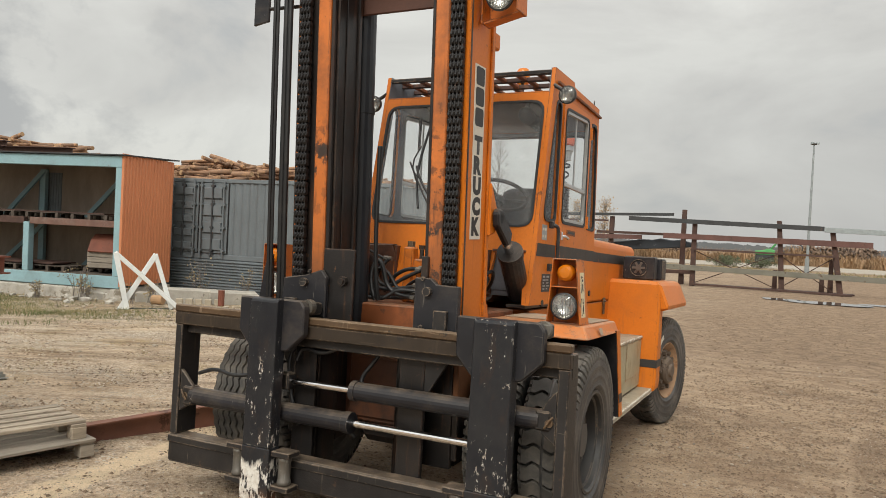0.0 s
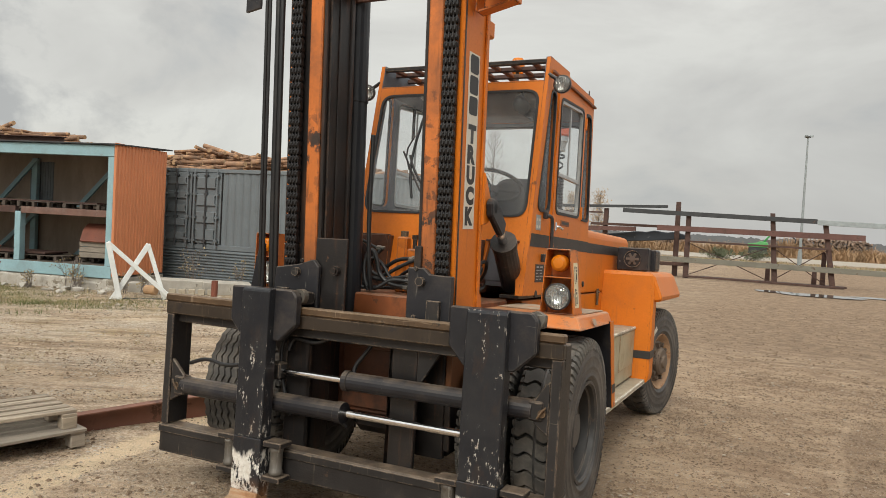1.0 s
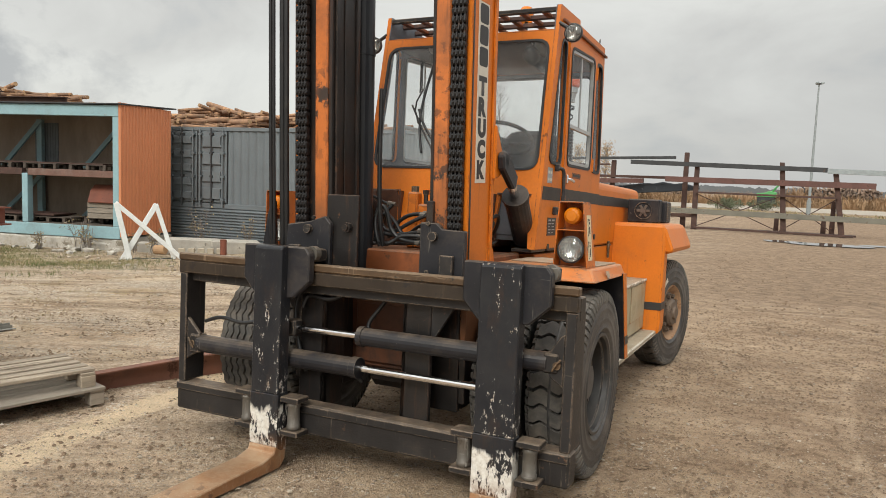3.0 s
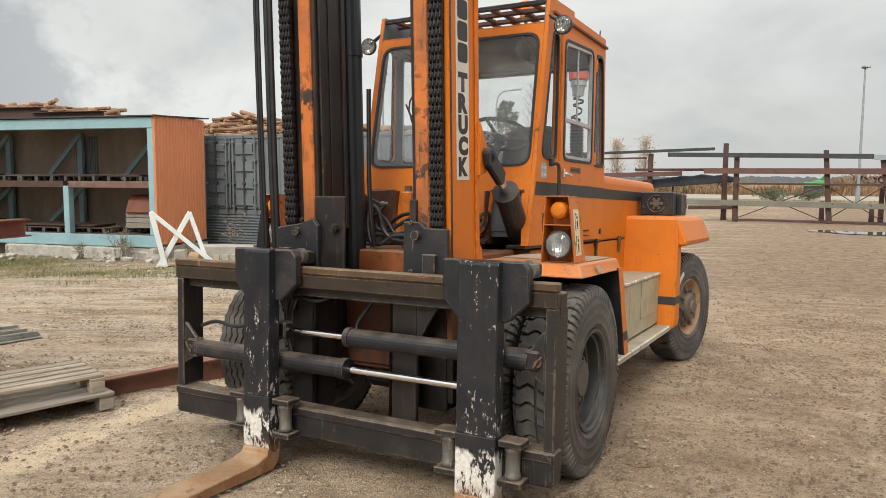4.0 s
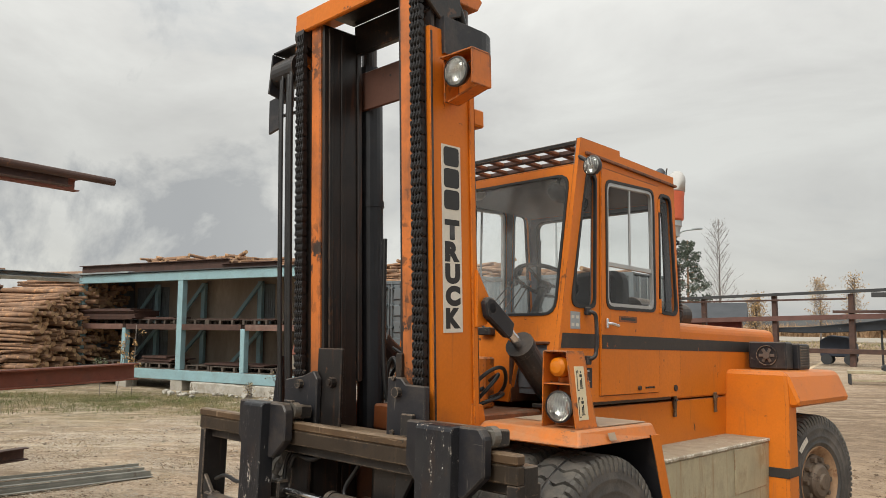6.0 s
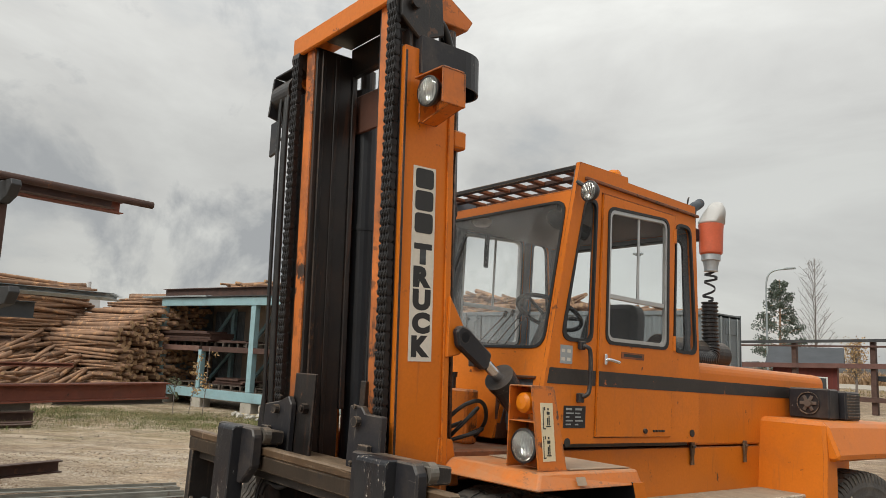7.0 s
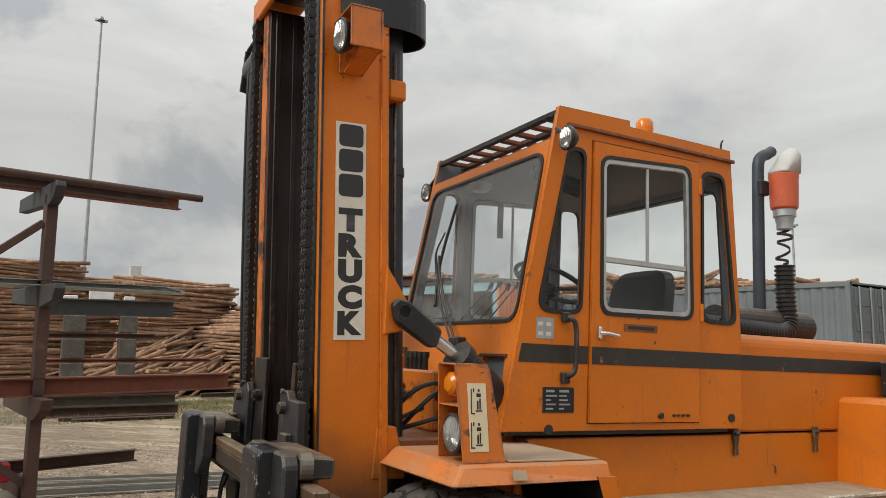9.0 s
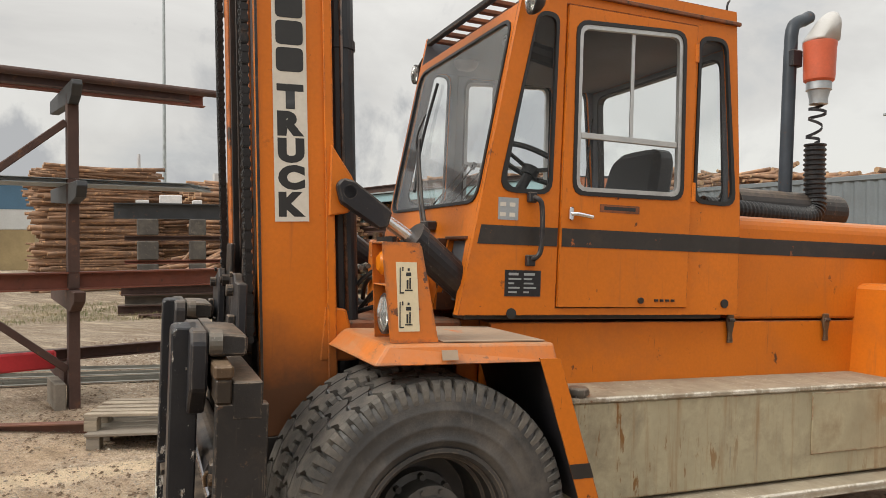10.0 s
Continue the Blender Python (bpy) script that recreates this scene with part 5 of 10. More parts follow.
        box(bm, s * W, s * (W + 0.03), 1.54, 1.585, 1.545, 1.60, 0.005)
        part("grab_rail", bm, BLACK, side, "black grab rail")
        bm = B()
        box(bm, s * W, s * (W + 0.003), 1.436, 1.63, 1.40, 1.525, 0)
        dp = part("data_plate", bm, BLACK, side, "black data plate")
        for j in range(5):
            for k in range(2):
                bm = B()
                box(bm, s * (W + 0.003), s * (W + 0.0042), 1.455 + 0.082 * k, 1.455 + 0.082 * k + (0.045, 0.06, 0.03, 0.068, 0.052)[(j + 2 * k) % 5], 1.416 + 0.021 * j, 1.424 + 0.021 * j + 0.004 * (j == 4), 0)
                part("bar", bm, GALV, dp)
        bm = B()
        box(bm, s * W, s * (W + 0.002), 1.39, 1.497, 1.762, 1.868, 0)
        st = part("sticker", bm, GALV, side, "grey faded sticker")
        for j in range(2):
            for k in range(2):
                bm = B()
                box(bm, s * (W + 0.002), s * (W + 0.003), 1.40 + 0.05 * k, 1.43 + 0.05 * k, 1.778 + 0.048 * j, 1.797 + 0.048 * j, 0)
                part("bar", bm, LABEL, st)
        bm = B()
        rod(bm, (s * (W - 0.01), 1.475, 1.318), (s * (W + 0.004), 1.475, 1.318), 0.026, 14)
        part("drain_hole", bm, INK, side)
        bm = B()
        rod(bm, (s * (W - 0.01), 2.775, 1.37), (s * (W + 0.010), 2.775, 1.37), 0.024, 10)
        part("drain_hole", bm, INK, side)
        # black strip, set back, paints the shadow gap below the cab side
        bm = B()
        box(bm, s * 0.50, s * (W - 0.045), 1.25, 2.80, 1.285, 1.309, 0.004)
        part("cab_sill", bm, GREASE, side, "dirty black strip for the shadow gap under the cab")
        # cab corner lamps
        arm = B()
        rod(arm, (s * 0.68, 1.50, 2.86), (s * 0.775, 1.49, 2.80), 0.014, 8)
        a = part("lamp_arm", arm, BLACK, truck)
        lamp(a, (s * 0.785, 1.49, 2.782), (-s * 0.08, -1, -0.05), 0.062)

    # front wall with windscreen and cut-outs for the tilt cylinders
    def pf(u, v, d):
        return (u, front_y(v) + d, v)
    hole = rounded([(-0.635, 1.845), (0.635, 1.845), (0.625, 2.745), (-0.625, 2.745)], 0.09)
    inner = rounded([(-0.626, 1.854), (0.626, 1.854), (0.616, 2.736), (-0.616, 2.736)], 0.087)
    outline = [(-0.655, 1.31), (-0.63, 1.31), (-0.60, 1.66), (-0.40, 1.66), (-0.36, 1.31), (0.36, 1.31), (0.40, 1.66), (0.60, 1.66), (0.63, 1.31), (0.655, 1.31),
               (0.655, 2.81), (-0.655, 2.81)]
    bm = B()
    sheet(bm, [outline, hole], pf, 0.0, 0.03)
    box(bm, -0.655, 0.655, 1.49, 1.53, 2.77, 2.82, 0.003)
    fw = part("cab_front", bm, ORANGE, truck, "orange cab front wall")
    bm = B()
    sheet(bm, [outline, hole], pf, 0.032, 0.036)
    part("front_lining", bm, INNER, fw, "grey cab lining")
    bm = B()
    ring(bm, rounded([(-0.643, 1.838), (0.643, 1.838), (0.633, 2.752), (-0.633, 2.752)], 0.097), inner, pf, -0.008, 0.012)
    sl = part("windscreen_seal", bm, SEAL, fw, "black rubber windscreen seal")
    bm = B()
    pane(bm, inner, pf, 0.004)
    g = part("windscreen", bm, SCREEN, sl, "dusty clear windscreen whitened for sky glare")
    g.visible_shadow = False
    # recess walls in a much darker orange than the cab front
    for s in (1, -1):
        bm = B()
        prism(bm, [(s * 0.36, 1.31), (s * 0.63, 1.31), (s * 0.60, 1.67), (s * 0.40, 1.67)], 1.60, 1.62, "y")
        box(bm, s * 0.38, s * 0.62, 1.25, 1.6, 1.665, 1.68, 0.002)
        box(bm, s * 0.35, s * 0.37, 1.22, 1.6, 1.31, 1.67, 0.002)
        part("cylinder_recess", bm, DARK_ORANGE, fw)
    # wiper: a blade across the middle of the screen on a pair of arms
    def on(u, v, d=-0.03):
        return pf(u, v, d)
    bm = B()
    tube(bm, [on(0.165, 1.735, -0.055), on(0.02, 1.86, -0.045), on(-0.12, 1.99), on(-0.26, 2.17), on(-0.30, 2.27)], 0.009, 8, 2)
    w = part("wiper_arm", bm, BLACK, fw)
    bm = B()
    tube(bm, [on(0.11, 1.735, -0.05), on(-0.05, 1.87, -0.04), on(-0.18, 2.00), on(-0.36, 2.30)], 0.007, 8, 2)
    part("guide_arm", bm, BLACK, w)
    bm = B()
    box(bm, 0.09, 0.19, front_y(1.74) - 0.06, front_y(1.74), 1.715, 1.765, 0.006)
    part("wiper_motor_boss", bm, BLACK, w)
    bm = B()
    tube(bm, [on(-0.245, 1.95, -0.014), on(-0.285, 2.12, -0.016), on(-0.29, 2.30, -0.018), on(-0.235, 2.60, -0.014)], 0.010, 6, 2)
    part("wiper_blade", bm, HOSE, w)
    bm = B()
    tube(bm, [on(-0.29, 2.16, -0.03), on(-0.335, 2.29, -0.045), on(-0.285, 2.42, -0.03)], 0.006, 6, 1)
    part("blade_bow", bm, BLACK, w)
    # rear wall
    bm = B()
    rw = rounded([(-0.60, 1.91), (0.60, 1.91), (0.60, 2.74), (-0.60, 2.74)], 0.08)
    sheet(bm, [[(-0.655, 1.31), (0.655, 1.31), (0.655, 2.93), (-0.655, 2.93)], rw], lambda u, v, d: (u, 2.872 - max(0, v - 1.85) * 0.055 + d, v), -0.03, 0.0)
    r = part("cab_rear", bm, ORANGE, truck, "orange cab rear wall")
    bm = B()
    sheet(bm, [[(-0.648, 1.39), (0.648, 1.39), (0.648, 2.77), (-0.648, 2.77)], rw], lambda u, v, d: (u, 2.872 - max(0, v - 1.85) * 0.055 + d, v), -0.037, -0.032)
    part("rear_lining", bm, INNER, r, "grey cab lining")
    bm = B()
    ring(bm, rounded([(-0.612, 1.90), (0.612, 1.90), (0.612, 2.75), (-0.612, 2.75)], 0.09), rounded([(-0.585, 1.925), (0.585, 1.925), (0.585, 2.725), (-0.585, 2.725)], 0.07), lambda u, v, d: (u, 2.872 - (v - 1.85) * 0.055 + d, v), -0.035, 0.008)
    sr = part("window_seal", bm, SEAL, r)
    bm = B()
    pane(bm, rounded([(-0.585, 1.925), (0.585, 1.925), (0.585, 2.725), (-0.585, 2.725)], 0.07), lambda u, v, d: (u, 2.872 - (v - 1.85) * 0.055 + d, v), -0.010)
    g = part("window_pane", bm, GLASS, sr)
    g.visible_shadow = False
    # roof and its front grille
    bm = B()
    box(bm, -0.655, 0.655, 2.09, 2.81, 2.90, 2.935, 0.004)
    box(bm, -0.655, 0.655, 2.07, 2.10, 2.80, 2.935, 0.003)
    part("cab_roof", bm, ORANGE, truck, "orange cab roof panel")
    bm = B()
    box(bm, -0.655, 0.655, 1.50, 2.84, 2.775, 2.795, 0)
    part("cab_ceiling", bm, INNER, truck, "grey cab lining")
    for y in (1.525, 1.70, 1.90):
        bm = B()
        box(bm, -0.655, 0.655, y - 0.02, y + 0.02, 2.945, 2.975, 0.004)
        gr = part("roof_grille_bar", bm, BROWN_STEEL if y > 1.6 else DARK_STEEL, truck)
    for j, (ya, yb) in enumerate(((1.545, 1.68), (1.72, 1.88), (1.92, 2.08))):
        for k in range(8):
            x = -0.57 + 0.16 * k + 0.03 * (j % 2)
            bm = B()
            box(bm, x - 0.02, x + 0.02, ya, yb, 2.945, 2.97, 0.004)
            part("roof_grille_bar", bm, ORANGE_DIRTY, truck)
    # beacon
    bm = B()
    rod(bm, (-0.03, 2.80, 2.93), (-0.03, 2.80, 3.24), 0.016, 8)
    bs = part("beacon_stalk", bm, BLACK, truck)
    bm = B()
    lathe(bm, [(0.055, -0.06), (0.062, 0.0), (0.06, 0.05), (0.045, 0.075), (0.001, 0.085)], 20, Matrix.Translation((-0.03, 2.80, 3.285)) @ Matrix.Rotation(radians(-90), 4, "Y"))
    part("beacon_lens", bm, AMBER, bs, "amber beacon")
    bm = B()
    tube(bm, [(0.64, 2.78, 2.97), (0.645, 2.78, 3.02), (0.64, 2.80, 3.04)], 0.006, 6, 2)
    part("roof_hook", bm, BLACK, truck)
    # inside: floor, seat, wheel, dash, lining
    bm = B()
    box(bm, -0.65, 0.65, 1.30, 2.83, 1.36, 1.39, 0)
    part("cab_floor", bm, INNER, truck)
    bm = B()
    prism(bm, [(1.29, 1.39), (1.29, 1.80), (1.33, 1.86), (1.46, 1.84), (1.48, 1.39)], -0.60, 0.60, "x", 0.01)
    part("dashboard", bm, INNER, truck)
    seatb = B()
    prism(seatb, [(2.12, 1.68), (2.15, 1.84), (2.52, 1.80), (2.58, 1.66)], -0.10, 0.36, "x", 0.03)
    st = part("driver_seat", seatb, SEAT, truck, "black driver seat")
    bm = B()
    prism(bm, rounded([(-0.14, 1.76), (0.42, 1.76), (0.37, 2.25), (-0.09, 2.25)], 0.13), 2.45, 2.61, "y", 0.04)
    for v in bm.verts:
        v.co.y += 0.24 * (v.co.z - 1.78)
    part("backrest", bm, SEAT, st)
    bm = B()
    box(bm, -0.05, 0.30, 2.15, 2.6, 1.39, 1.68, 0.02)
    part("seat_base", bm, BLACK, st)
    bm = B()
    m = Matrix.Translation((0.17, 1.86, 2.11)) @ Matrix.Rotation(radians(-26), 4, "X")
    n = 40
    pts = [m @ Vector((0.225 * math.cos(2 * math.pi * k / n), 0.225 * math.sin(2 * math.pi * k / n), 0)) for k in range(n + 1)]
    tube(bm, pts, 0.015, 8, 0)
    for a in (0.4, 2.5, 4.6):
        rod(bm, m @ Vector((0, 0, -0.04)), m @ Vector((0.225 * math.cos(a), 0.225 * math.sin(a), 0)), 0.012, 8)
    rod(bm, m @ Vector((0, 0, -0.02)), m @ Vector((0, 0, -0.07)), 0.05, 12)
    rod(bm, m @ Vector((-0.17, -0.11, 0.0)), m @ Vector((-0.17, -0.11, 0.07)), 0.022, 10)
    swl = part("steering_wheel", bm, SEAT, truck, "black steering wheel")
    bm = B()
    rod(bm, m @ Vector((0, 0, -0.06)), (0.17, 1.50, 1.5), 0.03, 10)
    part("steering_column", bm, SEAT, swl)
    bm = B()
    for k in range(4):
        rod(bm, (0.08 + 0.05 * k, 1.30 + 0.03 * k, 1.86), (0.18 + 0.02 * k, 1.43 + 0.045 * k, 2.05 + 0.012 * (k % 2)), 0.0045, 6)
        rod(bm, (0.18 + 0.02 * k, 1.425 + 0.045 * k, 2.04 + 0.012 * (k % 2)), (0.185 + 0.02 * k, 1.44 + 0.045 * k, 2.075 + 0.012 * (k % 2)), 0.013, 8)
    part("control_levers", bm, BLACK, truck)
    bm = B()
    rod(bm, (-0.45, 2.60, 1.95), (-0.45, 2.66, 2.55), 0.005, 6)
    box(bm, -0.64, -0.636, 1.985, 2.035, 2.50, 2.775, 0.001)
    part("strap", bm, BLACK, truck)
    bm = B()
    lathe(bm, [(0.075, 0.0), (0.072, 0.02), (0.05, 0.045), (0.001, 0.055)], 20, Matrix.Translation((-0.31, 1.64, 2.772)) @ Matrix.Rotation(radians(90), 4, "Y"))
    part("dome_lamp", bm, WHITE_PLASTIC, truck, "round milky dome lamp")
    bm = B()
    bmesh.ops.create_uvsphere(bm, u_segments=16, v_segments=10, radius=1)
    bmesh.ops.transform(bm, verts=bm.verts, matrix=Matrix.Translation((0.46, 1.58, 2.665)) @ Matrix.Rotation(radians(-25), 4, "X") @ Matrix.Diagonal((0.06, 0.085, 0.055, 1)))
    rod(bm, (0.46, 1.62, 2.66), (0.54, 1.78, 2.60), 0.05, 10)
    rod(bm, (0.46, 1.58, 2.70), (0.46, 1.60, 2.776), 0.014, 8)
    part("cab_fan", bm, SEAT, truck, "small dark cab fan under the ceiling")


cab()

# ---- hood, counterweight, rear ----
bm = B()
HW = 0.62
prism(bm, [(-HW, 1.28), (HW, 1.28), (HW, 1.80), (HW - 0.02, 1.845), (HW - 0.08, 1.865), (-HW + 0.08, 1.865), (-HW + 0.02, 1.845), (-HW, 1.80)], 2.88, 5.05, "y", 0.012)
hood = part("engine_hood", bm, ORANGE, truck, "orange engine hood")
for s in (1, -1):
    bm = B()
    box(bm, s * HW, s * (HW + 0.003), 2.885, 4.9, 1.645, 1.735, 0)
    part("stripe", bm, STRIPE, hood, "black stripe")

def lean_forward(bm):
    """The block before the rear wheel slopes forward towards its foot."""
    for v in bm.verts:
        if v.co.y < 3.98:
            v.co.y -= 0.08 * max(0.0, 1.483 - v.co.z)


bm = B()
box(bm, -0.72, 0.72, 4.0, 5.33, 0.50, 1.485, 0.03)
cw = part("counterweight", bm, ORANGE, truck, "orange counterweight")
for s in (1, -1):
    # block in front of the rear wheel, and the wing above the wheel
    bm = B()
    prism(bm, [(s * 0.50, 0.42), (s * 1.10, 0.42), (s * 1.12, 0.48), (s * 1.12, 1.24), (s * 1.10, 1.483), (s * 0.50, 1.483)], 3.88, 4.06, "y", 0.022)
    lean_forward(bm)
    part("front_block", bm, ORANGE, cw, "orange block in front of the rear wheel")
    bm = B()
    prism(bm, [(s * 0.50, 1.20), (s * 1.17, 1.21), (s * 1.20, 1.24), (s * 1.11, 1.47), (s * 1.06, 1.495), (s * 0.50, 1.495)], 3.905, 5.295, "y", 0.022)
    part("wing", bm, ORANGE, cw, "orange wing over the rear wheel")
for s in (1, -1):
    bm = B()
    box(bm, s * 0.50, s * 1.124, 3.875, 4.062, 0.66, 0.735, 0.002)
    lean_forward(bm)
    part("black_band", bm, STRIPE, cw, "black band")

# two black cooler boxes beside the hood
for s in (1,):
    bm = B()
    box(bm, 0.66, 0.98, 4.28, 4.46, 1.50, 1.74, 0.012)
    fan = part("cooler_box", bm, BLACK, truck, "black cooler box with a fan")
    bm = B()
    m = Matrix.Translation((0.82, 4.275, 1.62)) @ Matrix.Rotation(radians(-90), 4, "Z")
    lathe(bm, [(0.080, 0.0), (0.083, 0.010), (0.089, 0.010), (0.089, 0.0)], 24, m)
    part("fan_shroud", bm, DARK_STEEL, fan)
    bm = B()
    FAN = surface("dusty_fan", (0.13, 0.10, 0.08), 0.7, 0, 0.3, 9, 60)
    for k in range(6):
        a = 2 * math.pi * k / 6
        t = Matrix.Translation((0.82, 4.270, 1.62)) @ Matrix.Rotation(a, 4, "Y")
        box(bm, 0.02, 0.066, -0.006, 0.0, -0.013, 0.013, 0.004, t)
        part("fan_blade", bm, FAN, fan)
        bm = B()
    rod(bm, (0.82, 4.25, 1.62), (0.82, 4.275, 1.62), 0.03, 12)
    part("fan_hub", bm, FAN, fan, "dusty fan hub")
    bm = B()
    box(bm, 0.70, 1.02, 4.50, 4.78, 1.50, 1.73, 0.012)
    rb = part("ribbed_box", bm, BLACK, truck, "black ribbed box")
    for k in range(8):
        bm = B()
        box(bm, 1.02, 1.028, 4.52, 4.76, 1.525 + 0.024 * k, 1.537 + 0.024 * k, 0.002)
        part("rib", bm, DARK_STEEL, rb)

# exhaust, air cleaner and muffler behind the cab
bm = B()
tube(bm, [(-0.15, 4.11, 1.95), (-0.15, 4.12, 2.6), (-0.15, 4.13, 3.18), (-0.15, 4.14, 3.32), (-0.16, 4.21, 3.37), (-0.17, 4.27, 3.39), (-0.18, 4.34, 3.43)], 0.046, 16, 2)
ex = part("exhaust_pipe", bm, surface("blackened_exhaust", (0.035, 0.045, 0.058), 0.5, 0.2, 0.35, 6, 50, (0.07, 0.04, 0.03), 0.6, 9, bump=0.1), truck, "black exhaust stack")
bm = B()
rod(bm, (-0.10, 3.55, 1.99), (-0.10, 4.55, 1.99), 0.125, 24)
part("muffler", bm, DARK_STEEL, ex)
bm = B()
bx_, by_ = -0.03, 4.28
DOWN = 0.05
T = Matrix.Translation((bx_, by_, -DOWN)) @ Matrix.Rotation(radians(-90), 4, "Y")
lathe(bm, [(0.001, 2.955), (0.088, 2.955), (0.102, 2.97), (0.105, 3.0), (0.110, 3.2), (0.114, 3.22), (0.114, 3.24), (0.001, 3.245)], 28, T)
can = part("air_precleaner", bm, PLASTIC_ORANGE, truck, "orange air pre-cleaner bowl")
bm = B()
bm2 = B()
box(bm2, bx_ - 0.14, bx_ - 0.06, by_ - 0.19, by_ - 0.09, 3.02, 3.14, 0.008)
part("bowl_bracket", bm2, BLACK, can)
# a scoop with a sloping face, domed across
fin = rounded([(-0.108, 3.245), (0.112, 3.245), (0.128, 3.42), (0.118, 3.475), (0.085, 3.48), (0.02, 3.415)], 0.022, 4)
layers = 7
rows_ = []
for i in range(layers):
    f = -1 + 2 * i / (layers - 1)
    k = math.sqrt(max(0.0, 1 - (0.93 * f) ** 2)) ** 0.7
    rows_.append([bm.verts.new((bx_ + 0.092 * f, by_ + 0.01 + (p[0] - 0.01) * (0.55 + 0.45 * k), 3.245 + (p[1] - 3.245) * (0.42 + 0.58 * k) - DOWN)) for p in fin])
for a_, b_ in zip(rows_, rows_[1:]):
    for q in range(len(fin)):
        bm.faces.new((a_[q], a_[(q + 1) % len(fin)], b_[(q + 1) % len(fin)], b_[q]))
bm.faces.new(rows_[0])
bm.faces.new(rows_[-1][::-1])
bmesh.ops.recalc_face_normals(bm, faces=bm.faces[:])
for f in bm.faces:
    f.smooth = True
part("intake_cap", bm, WHITE_PLASTIC, can, "milky white rain cap")
bm = B()
lathe(bm, [(0.085, 2.955), (0.085, 2.90), (0.075, 2.895), (0.062, 2.84), (0.062, 2.80), (0.001, 2.80)], 20, T)
part("cleaner_neck", bm, GALV, can)
bm = B()
pts = []
for k in range(64):
    a = k * 0.33
    pts.append((bx_ + 0.05 * math.cos(a) + 0.012 * math.sin(0.23 * a), by_ - 0.01 + (0.048 + 0.014 * math.sin(0.31 * a)) * math.sin(a) - 0.0015 * a, 2.79 - 0.0158 * a - 0.016 * math.sin(0.5 * a)))
for p_, q_ in zip(pts, pts[1:]):
    # a flat torn strip, wound like a spring
    vs_ = [bm.verts.new((p[0] * 1.0 + dx, p[1], p[2] + dz)) for p, dx, dz in ((p_, 0, 0.011), (q_, 0, 0.011), (q_, 0, -0.011), (p_, 0, -0.011))]
    bm.faces.new(vs_)
bmesh.ops.remove_doubles(bm, verts=bm.verts[:], dist=0.0005)
bmesh.ops.solidify(bm, geom=bm.faces[:], thickness=0.005)
part("torn_coil", bm, BLACK, can, "torn spiral hose wire")


def bellows(pts, r, turns):
    bm = B()
    pts = [Vector(p) for p in pts]
    for _ in range(3):
        out = [pts[0]]
        for a, b in zip(pts, pts[1:]):
            out += [a.lerp(b, 0.25), a.lerp(b, 0.75)]
        pts = out + [pts[-1]]
    lens = [0]
    for a, b in zip(pts, pts[1:]):
        lens.append(lens[-1] + (b - a).length)
    rings = []
    steps = turns * 4
    side = Vector((1, 0, 0))
    for i in range(steps + 1):
        s = lens[-1] * i / steps
        k = max(j for j in range(len(lens) - 1) if lens[j] <= s + 1e-9)
        f = (s - lens[k]) / max(1e-9, lens[k + 1] - lens[k])
        p = pts[k].lerp(pts[k + 1], f)
        d = (pts[k + 1] - pts[k]).normalized()
        side = (side - d * side.dot(d)).normalized()
        up = d.cross(side)
        rr = r * (1.0 if i % 4 < 2 else 0.86)
        rings.append([bm.verts.new(p + rr * (math.cos(2 * math.pi * q / 18) * side + math.sin(2 * math.pi * q / 18) * up)) for q in range(18)])
    for a, b in zip(rings, rings[1:]):
        for q in range(18):
            bm.faces.new((a[q], a[(q + 1) % 18], b[(q + 1) % 18], b[q]))
    return bm


part("air_hose", bellows([(bx_, by_ - 0.02, 2.46), (bx_, by_ - 0.02, 2.2), (bx_ + 0.02, by_ - 0.02, 2.0), (bx_ + 0.04, by_ - 0.10, 1.93), (bx_ + 0.06, by_ - 0.35, 1.93), (bx_ + 0.06, 3.2, 1.95)], 0.075, 44), HOSE, truck, "ribbed black air hose")


